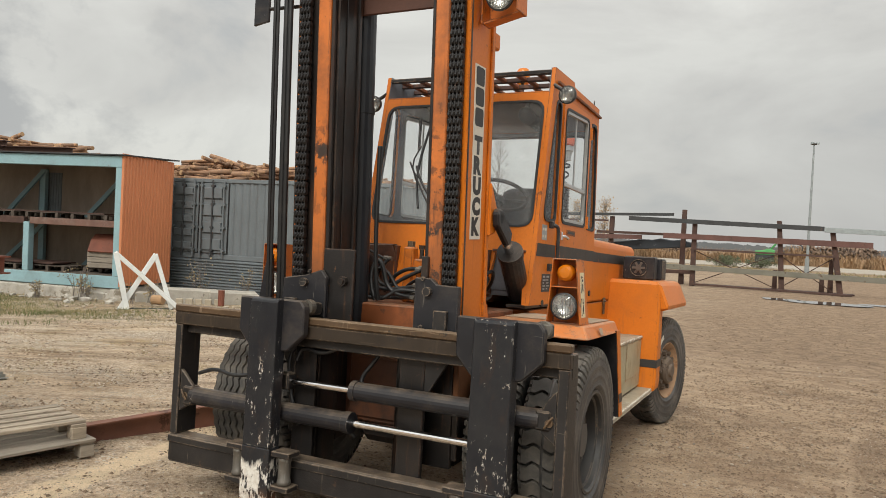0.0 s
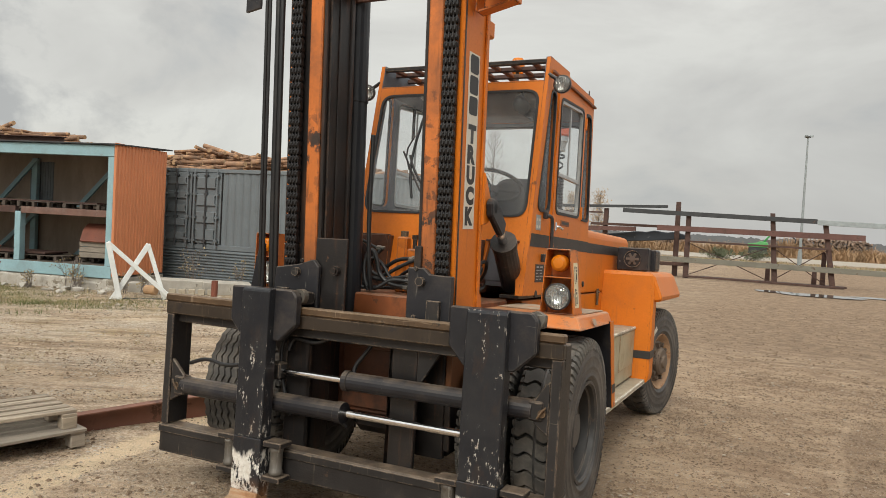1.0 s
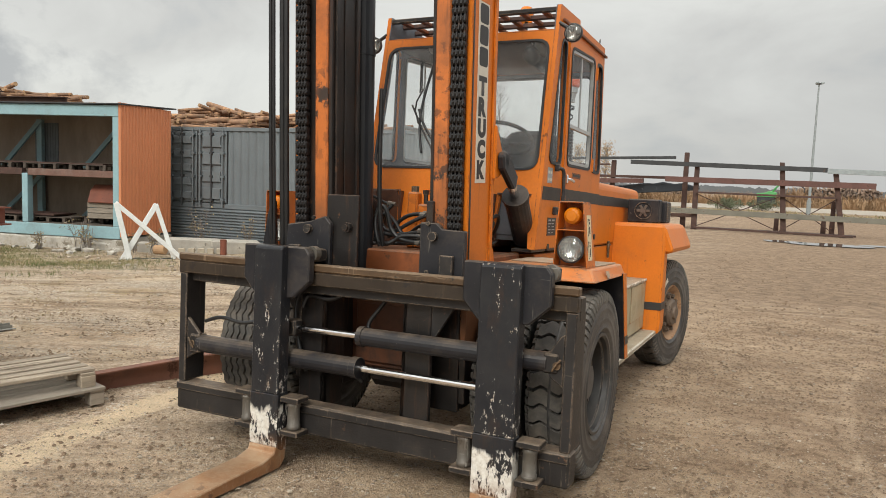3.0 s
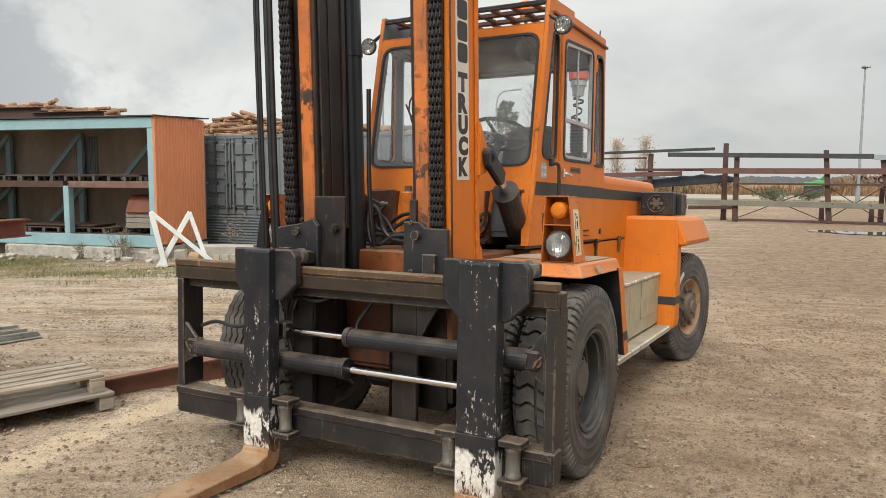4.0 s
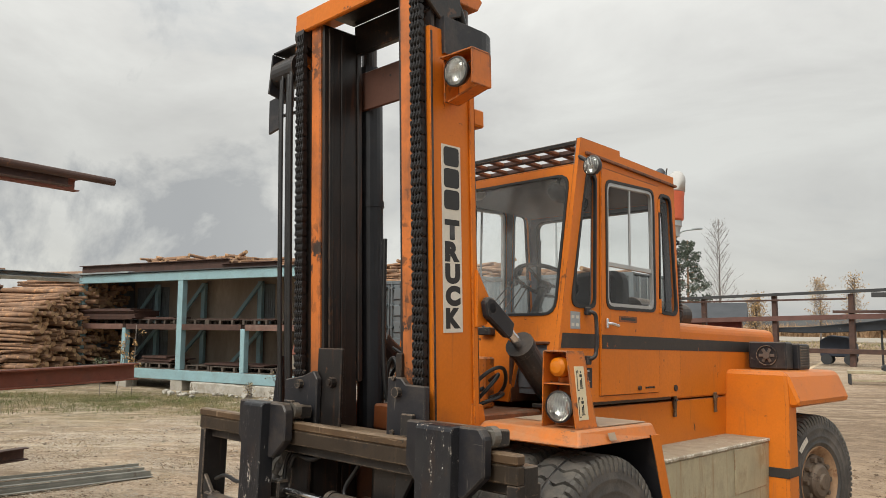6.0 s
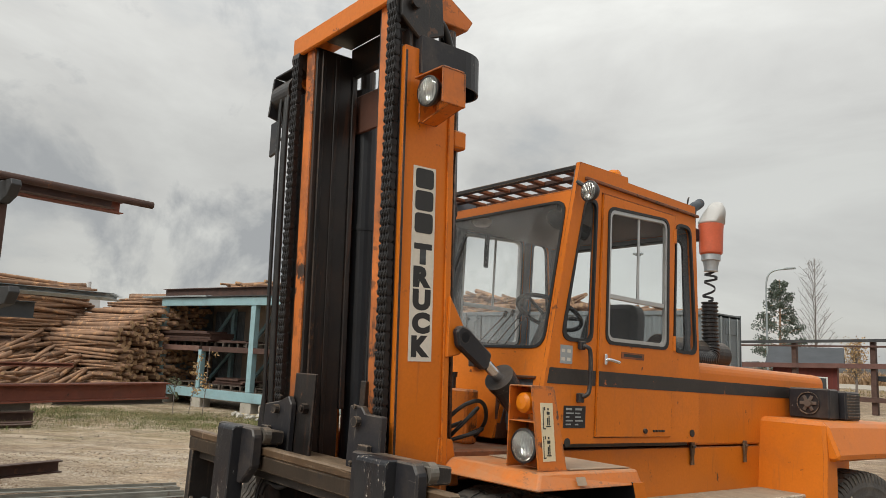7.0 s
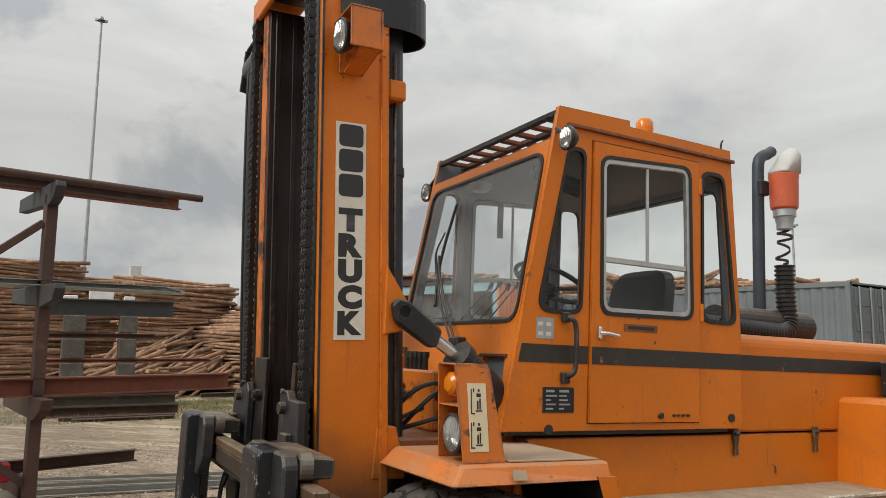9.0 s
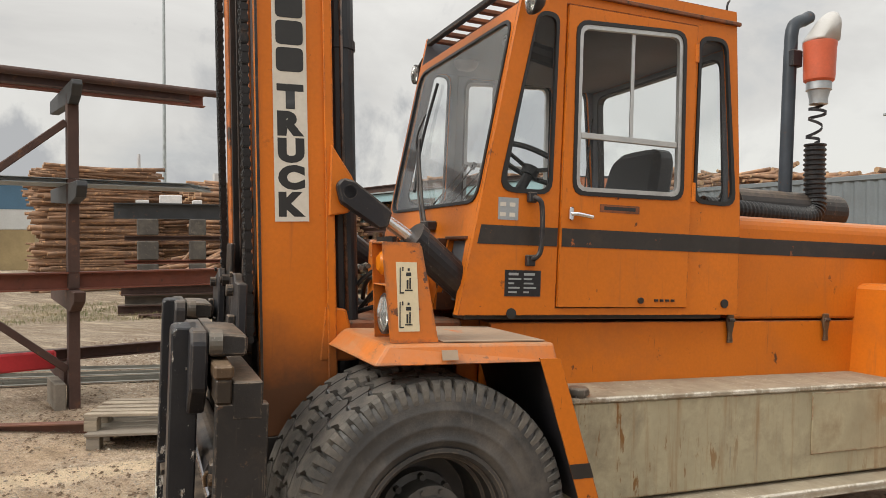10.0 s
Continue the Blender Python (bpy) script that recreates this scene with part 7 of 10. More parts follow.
CONCRETE = surface("old_concrete", (0.42, 0.39, 0.34), 0.9, 0, 0.25, 2, 30, (0.22, 0.2, 0.17), 0.6, 5, (0.28, 0.25, 0.19), 0.5, 0.6, bump=0.4, bump_scale=20)
RUBBLE = surface("whitewashed_rubble", (0.47, 0.44, 0.39), 0.92, 0, 0.3, 2.2, 30, (0.20, 0.17, 0.13), 0.53, 4, (0.25, 0.21, 0.15), 0.47, 0.7, bump=0.6, bump_scale=14)
PALE_BLUE = surface("pale_blue_paint", (0.27, 0.42, 0.46), 0.6, 0, 0.12, 1.5, 20, (0.20, 0.12, 0.08), 0.66, 4, (0.20, 0.24, 0.25), 0.5, 0.5, bump=0.05)
SHED_BOARD = surface("weathered_boards", (0.36, 0.29, 0.225), 0.85, 0, 0.4, 0.9, 12, None, dirt=(0.13, 0.11, 0.095), dirt_at=0.5, bump=0.3, stretch=(1, 1, 0.3))
SHED_GREY = surface("grey_sheet", (0.17, 0.19, 0.20), 0.6, 0.2, 0.2, 1.5, 20, None, dirt=(0.08, 0.08, 0.08), bump=0.05)
ORANGE_SHEET = surface("orange_corrugated_paint", (0.66, 0.25, 0.115), 0.6, 0, 0.08, 0.8, 20, None, dirt=(0.42, 0.13, 0.06), dirt_at=0.55, dirt_amt=0.4, bump=0.05)
CONT_GREY = surface("grey_container_paint", (0.155, 0.178, 0.192), 0.6, 0.1, 0.14, 0.8, 20, (0.10, 0.07, 0.05), 0.68, 4, (0.11, 0.12, 0.125), 0.5, 0.5, bump=0.05)
WHITE_PAINT = surface("white_painted_timber", (0.72, 0.74, 0.73), 0.6, 0, 0.12, 3, 30, (0.35, 0.33, 0.3), 0.68, 6, (0.45, 0.45, 0.42), 0.55, 0.4, bump=0.1)
PALLET_WOOD = surface("weathered_pallet_wood", (0.36, 0.31, 0.25), 0.88, 0, 0.3, 2.5, 35, None, dirt=(0.17, 0.145, 0.12), dirt_at=0.48, dirt_amt=0.7, bump=0.35, bump_scale=30, stretch=(1, 6, 6), per_piece=0.5)
DARK_WOOD = surface("dark_old_wood", (0.12, 0.095, 0.075), 0.9, 0, 0.3, 2.5, 30, None, dirt=(0.05, 0.04, 0.035), bump=0.3, per_piece=0.4)
BARK = surface("pine_bark", (0.38, 0.22, 0.132), 0.92, 0, 0.4, 1.2, 18, (0.55, 0.31, 0.16), 0.55, 3, (0.145, 0.10, 0.076), 0.46, 0.70, bump=0.4, bump_scale=12, per_piece=0.62)
LOG_END = surface("sawn_log_end", (0.46, 0.29, 0.16), 0.9, 0, 0.25, 4, 30, None, dirt=(0.35, 0.22, 0.12), bump=0.1, per_piece=0.35)
GALV_DULL = surface("dull_zinc", (0.36, 0.40, 0.41), 0.5, 0.5, 0.15, 3, 40, None, dirt=(0.2, 0.2, 0.2), bump=0.05)
RED_PAINT = surface("red_paint", (0.55, 0.03, 0.04), 0.5, 0, 0.15, 4, 40, bump=0.05)
TAR = surface("dark_grey_steel", (0.05, 0.052, 0.055), 0.6, 0.2, 0.3, 2, 30, (0.12, 0.07, 0.05), 0.62, 5, bump=0.1)


def one(name, bm, mat, label, category, at=None, group="", kind=""):
    ob = part(name, bm, mat)
    if at is not None:
        ob.matrix_basis = at
    return tagged(ob, label, category, group, kind)


def h_beam(length, h, w, t):
    """A steel H section along x, standing on z = 0."""
    bm = B()
    a, c = w / 2, t / 2
    prism(bm, [(-a, 0), (a, 0), (a, t), (c, t), (c, h - t), (a, h - t), (a, h), (-a, h), (-a, h - t), (-c, h - t), (-c, t), (-a, t)], 0, length, "x")
    return bm


def channel(length, h, w, t):
    """A steel channel along x, its back to -y."""
    bm = B()
    a = w / 2
    prism(bm, [(-a, 0), (a, 0), (a, t), (-a + t, t), (-a + t, h - t), (a, h - t), (a, h), (-a, h)], 0, length, "x")
    return bm


# ---- storage shed, open at the front ----
FADED_BEAM = surface("faded_brown_beam", (0.17, 0.092, 0.07), 0.7, 0, 0.3, 2, 20, (0.09, 0.05, 0.04), 0.58, 5, (0.26, 0.22, 0.19), 0.5, 0.5, bump=0.1)


def shed():
    o = thing("storage_shed", "open pale blue steel storage shed with an orange corrugated end", "shed", frame_at((-15.3, 11.45, 0)))
    # here x runs along the front to the far end and -y to the back
    L, D = 12.1, 2.55
    xs_ = (0.08, 3.15, 6.25, 9.27, 12.0)
    for k, x in enumerate(xs_):
        full = k in (2, 4)
        bm = B()
        w = 0.13 if full else 0.10
        box(bm, x - w, x + w, -0.22, 0.0, 0.0, 3.2 if full or k == 0 else 1.45, 0.01)
        part("post", bm, PALE_BLUE, o)
        if k:
            bm = B()
            box(bm, x - 1.7, x - 1.5, -D + 0.1, -D + 0.25, 0.0, 3.2, 0.01)
            part("rear_post", bm, PALE_BLUE, o)
            for z0, z1 in ((1.65, 3.15), (0.1, 1.35)):
                bm = B()
                x0, x1 = x - 1.7, x - 0.25
                prism(bm, [(x0 - 0.1, z1), (x0 + 0.1, z1), (x1 + 0.1, z0), (x1 - 0.1, z0)], -D + 0.26, -D + 0.34, "y", 0.004)
                part("brace", bm, PALE_BLUE, o)
    bm = B()
    box(bm, -0.02, L, -0.16, 0.02, 3.16, 3.48, 0.01)
    part("top_beam", bm, PALE_BLUE, o)
    bm = B()
    box(bm, -0.05, L, -0.25, 0.02, -0.36, -0.01, 0.01)
    part("sill_beam", bm, PALE_BLUE, o)
    for k in range(4):
        x0, x1 = xs_[k] + 0.1, xs_[k + 1] - 0.1
        bm = B()
        box(bm, x0, x1, -0.18, -0.02, 1.40, 1.60, 0.006)
        part("shelf_beam", bm, FADED_BEAM if k in (0, 3) else BROWN_STEEL, o, "rust-brown shelf beam")
    bm = B()
    box(bm, 0.02, L, -D, -0.2, 1.44, 1.50, 0)
    part("shelf", bm, DARK_WOOD, o)
    bm = B()
    box(bm, 0.02, L, -D, -0.02, -0.06, 0.0, 0)
    part("shed_floor", bm, DARK_WOOD, o)
    bm = B()
    box(bm, 0.0, L, -D - 0.06, -D, -0.3, 3.45, 0)
    part("back_wall", bm, SHED_BOARD, o, "weathered board back wall")
    bm = B()
    for x0, x1 in ((4.1, 5.0), (9.9, 11.9)):
        bm = B()
        line = []
        for i in range(int((x1 - x0) / 0.1)):
            q = x0 + i * 0.1
            line += [(q, -D + 0.012), (q + 0.015, -D + 0.034), (q + 0.06, -D + 0.034), (q + 0.075, -D + 0.012)]
        prism(bm, line + [(x1, -D + 0.012), (x1, -D + 0.003), (x0, -D + 0.003)], 0.1 if x0 > 6 else 1.6, 3.1, "z")
        part("grey_sheet", bm, SHED_GREY, o)
    # corrugated end wall
    bm = B()
    n = 17
    w = D / n
    line = []
    for i in range(n):
        y0 = -w * i
        line += [(-0.045, y0), (-0.075, y0 - 0.16 * w), (-0.075, y0 - 0.50 * w), (-0.045, y0 - 0.66 * w)]
    prism(bm, line + [(-0.045, -D), (-0.02, -D), (-0.02, 0.0)], -0.30, 3.56, "z")
    part("end_wall", bm, ORANGE_SHEET, o, "orange corrugated end wall")
    bm = B()
    box(bm, L, L + 0.05, -D, 0, -0.3, 3.4, 0)
    part("far_end_wall", bm, SHED_GREY, o)
    bm = B()
    prism(bm, [(0.10, 3.49), (0.10, 3.53), (-D - 0.2, 3.66), (-D - 0.2, 3.62)], -0.12, L + 0.15, "x", 0.004)
    part("shed_roof", bm, TAR, o, "dark flat sheet roof")
    bm = B()
    box(bm, -0.05, 5.45, -2.6, -0.04, -1.2, -0.37, 0.02)
    f = part("foundation", bm, CONCRETE, o, "whitish broken concrete foundation")
    rn_ = random.Random(41)
    bm = B()
    rows = []
    for i in range(61):
        x = -0.2 + i * 0.095
        top_ = -0.375 - 0.05 * abs(noise.noise((x * 1.7, 0, 5))) - 0.10 * (noise.noise((x * 0.9, 3, 5)) > 0.28)
        out_ = 0.06 + 0.08 * noise.noise((x * 1.1, 8, 2)) + 0.04 * noise.noise((x * 5, 1, 2))
        rows.append([bm.verts.new((x, y, z)) for y, z in ((-0.4, top_ + 0.02), (out_ - 0.05, top_), (out_, top_ - 0.04), (out_ + 0.05 * noise.noise((x * 3, 2, 9)), -0.70), (out_ + 0.09 + 0.12 * noise.noise((x * 2, 5, 9)), -1.2))])
    for p, q in zip(rows, rows[1:]):
        for i in range(4):
            bm.faces.new((p[i], p[i + 1], q[i + 1], q[i]))
    bmesh.ops.recalc_face_normals(bm, faces=bm.faces[:])
    part("footing", bm, RUBBLE, f, "ragged whitewashed concrete footing")
    for k in range(46):
        bm = B()
        bmesh.ops.create_icosphere(bm, subdivisions=1, radius=1)
        r_ = 0.05 + 0.16 * rn_.random() ** 2
        for v_ in bm.verts:
            v_.co *= r_ * rn_.uniform(0.65, 1.2)
            v_.co.z *= 0.6
        px_, py_ = rn_.uniform(-0.6, 6.0), 0.25 + abs(rn_.gauss(0, 0.45))
        w_ = o.matrix_basis @ Vector((px_, py_, 0))
        bmesh.ops.translate(bm, verts=bm.verts, vec=(px_, py_, ground_z(w_.x, w_.y) + 0.25 * r_))
        part("stone", bm, RUBBLE, f)
    for x in (6.3, 9.3, 11.8):
        bm = B()
        box(bm, x - 0.3, x + 0.3, -0.5, 0.0, -1.2, -0.36, 0.02)
        part("foundation_block", bm, CONCRETE, o)
    return o


SHED = shed()
SM = SHED.matrix_basis


def pallet_mesh(L_=1.2, W_=0.8, H_=0.144, gap=0.94, plain=False):
    """Pallet: five top boards, cross boards under them, nine blocks, and three feet boards that run across."""
    out = []
    k = 5
    bw = W_ / (k + 0.6)
    rn = random.Random(int(L_ * 1000 + W_ * 77))
    for i in range(k):
        y = i * (W_ - bw) / (k - 1)
        bm = B()
        box(bm, -rn.uniform(0, 0.012), L_ + rn.uniform(0, 0.012), y, y + bw * gap, H_ - 0.022, H_ + rn.uniform(-0.002, 0.003), 0.003)
        out.append(("top_board", bm))
    for x in (0, L_ / 2 - 0.05, L_ - 0.10):
        if plain and 0 < x < L_ - 0.11:
            continue
        bm = B()
        box(bm, x, x + 0.10, 0.012, W_ - 0.004, H_ - 0.043, H_ - 0.0225, 0.002)
        out.append(("cross_board", bm))
        for y in (0.004, W_ / 2 - 0.05, W_ - 0.10):
            bm = B()
            box(bm, x, x + 0.10, y, y + 0.10, 0.0 if plain else 0.021, H_ - 0.0435, 0.004)
            out.append(("block", bm))
        if plain:
            continue
        bm = B()
        box(bm, x + 0.002, x + 0.098, 0.0, W_, 0, 0.0205, 0.002)
        out.append(("foot_board", bm))
    return out


def pallet(at, label, L_=1.2, W_=0.8, H_=0.144, mat=None, group="", gap=0.94, plain=False):
    o = thing("pallet", label, "pallet", at, group)
    for nm, bm in pallet_mesh(L_, W_, H_, gap, plain):
        part(nm, bm, mat or PALLET_WOOD, o)
    return o


# pallets and goods on the shed's shelves
rnd = random.Random(11)
first = pallet(SM @ pose(0.5, -1.6, 0.0), "dark old wooden pallet on the shed floor", 1.2, 0.9, 0.16, DARK_WOOD, "pallets in the shed")
for x, z in ((2.0, 0.0), (3.6, 0.0), (4.95, 0.0), (7.0, 0.0), (8.2, 0.0), (10.2, 0.0), (0.7, 1.60), (2.2, 1.60), (3.8, 1.60), (5.1, 1.60), (6.8, 1.60), (8.1, 1.60), (9.6, 1.60), (10.8, 1.60)):
    copy_thing(first, SM @ pose(x, -1.55 + rnd.uniform(0.3, 0.5), z, 0, 0, rnd.uniform(-4, 4)))


def plates(x0, x1, y0, y1, z, n, mat, label, seed, spread=0.2):
    """A loose stack of flat steel offcuts."""
    r = random.Random(seed)
    o = thing("steel_stack", label, "steel stack", SM @ pose(0, 0, 0))
    zz = z
    for i in range(n):
        h = r.uniform(0.03, 0.07)
        a, b = x0 + r.uniform(0, spread), x1 - r.uniform(0, spread)
        bm = B()
        box(bm, a, b, y0 + r.uniform(0, 0.2), y1 - r.uniform(0, 0.2), zz, zz + h, 0.004)
        part("plate", bm, mat if i % 3 else BROWN_STEEL, o)
        zz += h
    return o


plates(1.9, 5.9, -1.3, -0.3, 0.165, 2, BROWN_STEEL, "loose brown steel plates on pallets", 1, 0.8)
plates(6.6, 9.0, -1.3, -0.3, 0.165, 4, BROWN_STEEL, "loose brown steel plates on pallets", 2, 0.7)
plates(0.6, 6.0, -1.3, -0.3, 1.765, 1, BROWN_STEEL, "thin brown steel plates on the shelf", 3, 0.4)
plates(6.5, 9.0, -1.3, -0.3, 1.765, 2, BROWN_STEEL, "thin brown steel plates on the shelf", 4, 0.5)
plates(8.6, 12.4, -1.1, 0.15, 1.765, 7, BROWN_STEEL, "stack of brown steel plates on the shelf", 5, 0.3)
# crate with a rusty rolled sheet
o = thing("crate", "grey wooden crate with rusty metal scrap", "crate", SM @ pose(0.15, -1.15, 0.165))
for k in range(3):
    bm = B()
    box(bm, 0, 1.15, 0.75, 0.80, 0.02 + 0.16 * k, 0.165 + 0.16 * k, 0.006)
    part("board", bm, PALLET_WOOD, o)
    bm = B()
    box(bm, -0.04, 0.0, 0, 0.8, 0.02 + 0.16 * k, 0.165 + 0.16 * k, 0.006)
    part("board", bm, PALLET_WOOD, o)
bm = B()
prism(bm, [(0.0, 0.48), (0.9, 0.48), (0.75, 0.85), (0.55, 1.02), (0.25, 1.02), (0.05, 0.8)], 0.05, 1.1, "x", 0.03)
part("scrap", bm, RED_RUST, o, "rusty scrap metal")

# steel beams on the shed's roof
one("roof_beam", h_beam(8.4, 0.36, 0.3, 0.03), BROWN_STEEL, "long dark brown steel beam on the shed roof", "steel beam", SM @ pose(4.6, -0.7, 3.57))
one("roof_beam", h_beam(2.6, 0.18, 0.3, 0.02), BROWN_STEEL, "short brown steel beam on the shed roof", "steel beam", SM @ pose(1.9, -0.3, 3.53))
bm = B()
box(bm, 9.0, 13.4, -0.35, 0.15, 3.50, 3.56, 0.004)
one("roof_sheet", bm, GALV_DULL, "grey metal sheet sticking out from the shed roof", "metal sheet", SM)

# ---- white X-shaped trestle by the shed ----
o = thing("x_trestle", "white painted steel X-shaped trestle standing by the shed", "trestle", frame_at((-13.2, 9.85, -0.66), (0.65, 0.76, 0)))


def bar_between(name, p, q, w, mat, parent):
    p, q = Vector(p), Vector(q)
    d = q - p
    m = Matrix.Translation(p) @ d.to_track_quat("X", "Z").to_matrix().to_4x4()
    bm = B()
    box(bm, 0, d.length, -w / 2, w / 2, -w / 2, w / 2, 0.008, m)
    return part(name, bm, mat, parent)


bar_between("leg", (0.78, 0.0, 1.46), (-0.06, 0.0, -0.02), 0.13, WHITE_PAINT, o)
bar_between("leg", (0.76, 0.0, 1.46), (1.21, 0.0, 0.02), 0.11, WHITE_PAINT, o)
bar_between("leg", (-0.18, -0.10, 1.48), (0.13, -0.10, 0.02), 0.13, WHITE_PAINT, o)
bar_between("leg", (-0.20, -0.10, 1.48), (1.42, -0.10, 0.02), 0.11, WHITE_PAINT, o)
bar_between("foot_bar", (0.0, 0.02, 0.02), (1.25, 0.02, 0.02), 0.04, TAR, o)
# concrete blocks and rubble near it
rnd = random.Random(5)
for k, (x, y, s) in enumerate(((-13.6, 12.6, 0.55), (-12.7, 13.4, 0.5), (-11.9, 13.9, 0.4), (-14.4, 12.0, 0.35))):
    bm = B()
    box(bm, -s * 1.4, s * 1.4, -s * 0.5, s * 0.5, -0.1, s * 0.75, 0.03)
    one("concrete_block", bm, CONCRETE, "pale broken concrete block on the ground", "concrete block", pose(x, y, ground_z(x, y), rnd.uniform(-4, 4), rnd.uniform(-4, 4), 40 + rnd.uniform(-12, 12)), "concrete blocks")
bm = B()
rod(bm, (0, 0, -0.1), (0, 0, 0.45), 0.09, 14)
one("rusty_drum", bm, RED_RUST, "short rusty steel pipe standing on the ground", "pipe", pose(-12.4, 12.6, ground_z(-12.4, 12.6)))


BRICK = surface("pale_yellow_brick", (0.44, 0.38, 0.29), 0.9, 0, 0.3, 4, 40, dirt=(0.28, 0.23, 0.17), dirt_at=0.5, bump=0.3)
for k in range(5):
    bm = B()
    box(bm, -0.09, 0.09, -0.06, 0.06, 0, 0.17, 0.012)
    x, y = -13.42 + 0.2 * k, 12.02 + 0.17 * k
    one("brick", bm, BRICK, "pale yellow brick standing in a row", "brick", pose(x, y, ground_z(x, y), 0, 0, 38 + rnd.uniform(-5, 5)), "row of bricks")
for k, (x, y, r_, l_) in enumerate(((-13.75, 11.55, 0.13, 0.32),)):
    bm = B()
    rod(bm, (-l_ / 2, 0, r_), (l_ / 2, 0, r_), r_, 14)
    one("log_end_block", bm, LOG_END, "short pale round of sawn log on the ground", "log", pose(x, y, ground_z(x, y), 0, 0, 15 + 40 * k))


# ---- shipping container behind the shed ----
def container():
    L, W, H = 10.6, 2.44, 2.62
    o = thing("shipping_container", "long grey steel shipping container standing on a sheet base", "container", frame_at((-6.65, 15.66, 0.50), (-0.993, -0.118, 0)))
    # x runs along the front to the far end; -y is behind
    bm = B()
    n = int(L / 0.28)
    line = []
    for i in range(n):
        x = 0.08 + i * (L - 0.16) / n
        w = (L - 0.16) / n
        line += [(x, -0.03), (x + 0.25 * w, -0.065), (x + 0.5 * w, -0.065), (x + 0.75 * w, -0.03)]
    prism(bm, line + [(L - 0.08, -0.03), (L - 0.08, -0.09), (0.08, -0.09)], 0.16, H - 0.12, "z")
    part("side_wall", bm, CONT_GREY, o, "corrugated grey wall")
    for x0, x1, z0, z1 in ((0, L, 0, 0.16), (0, L, H - 0.12, H)):
        bm = B()
        box(bm, x0, x1, -0.12, 0, z0, z1, 0.01)
        part("rail", bm, CONT_GREY, o)
    for x in (0, L - 0.12):
        bm = B()
        box(bm, x, x + 0.12, -0.12, 0.004, 0, H, 0.01)
        part("corner_post", bm, CONT_GREY, o)
    bm = B()
    box(bm, 0, L, -W, -0.1, H - 0.06, H - 0.02, 0)
    part("container_roof", bm, CONT_GREY, o)
    bm = B()
    box(bm, 0, L, -W, -W + 0.05, 0, H, 0)
    part("rear_wall", bm, CONT_GREY, o)
    bm = B()
    box(bm, L - 0.04, L, -W, -0.1, 0, H, 0)
    part("end_wall", bm, CONT_GREY, o)
    # doors in the near end
    for k in (0, 1):
        bm = B()
        y0 = -0.08 - k * (W - 0.16) / 2
        y1 = y0 - (W - 0.20) / 2
        box(bm, 0.0, 0.05, y1, y0, 0.14, H - 0.12, 0.006)
        for j in range(4):
            z = 0.25 + j * 0.6
            box(bm, -0.02, 0.0, y1 + 0.12, y0 - 0.12, z, z + 0.42, 0.01)
        d = part("end_door", bm, CONT_GREY, o, "ribbed container door")
        for f in (0.25, 0.75):
            bm = B()
            rod(bm, (-0.04, y0 + (y1 - y0) * f, 0.1), (-0.04, y0 + (y1 - y0) * f, H - 0.1), 0.02, 8)
            part("lock_rod", bm, GALV_DULL, d)
    # doors in the long side, near the far end
    for k in (0, 1):
        x0 = L - 2.95 + k * 1.14
        bm = B()
        box(bm, x0 + 0.012, x0 + 1.10, -0.03, 0.016, 0.20, H - 0.14, 0.006)
        d = part("side_door", bm, CONT_GREY, o, "ribbed container door")
        for j in range(4 if k == 0 else 5):
            z = (0.30 + j * 0.56) if k == 0 else (0.28 + j * 0.45)
            zz = 0.36 if k == 0 else 0.24
            bm = B()
            prism(bm, [(x0 + 0.16, z), (x0 + 0.95, z), (x0 + 0.89, z + 0.06), (x0 + 0.89, z + zz - 0.06), (x0 + 0.95, z + zz), (x0 + 0.16, z + zz), (x0 + 0.22, z + zz - 0.06), (x0 + 0.22, z + 0.06)], 0.017, 0.075, "y", 0.012)
            part("rib", bm, CONT_GREY, d)
        bm = B()
        box(bm, x0 - 0.022, x0 + 0.008, -0.02, 0.010, 0.18, H - 0.13, 0)
        part("door_seal", bm, SEAL, d)
        for f in (0.12, 0.55, 0.98):
            bm = B()
            rod(bm, (x0 + f, 0.10, 0.06), (x0 + f, 0.10, H - 0.04), 0.026, 8)
            for z in (0.25, 1.0, 1.75, 2.35):
                box(bm, x0 + f - 0.06, x0 + f + 0.06, 0.017, 0.12, z, z + 0.07, 0.004)
            part("lock_rod", bm, TAR if f == 0.55 else CONT_GREY, d)
    bm = B()
    line = []
    for k in range(13):
        z = -1.25 + k * 0.095
        line += [(0.0, z), (0.05, z + 0.025), (0.05, z + 0.05), (0.0, z + 0.07)]
    prism(bm, line + [(0.0, -0.015), (-W, -0.015), (-W, -1.25)], -0.1, L, "x")
    part("sheet_base", bm, CONT_GREY, o, "grey corrugated sheet metal base")


container()


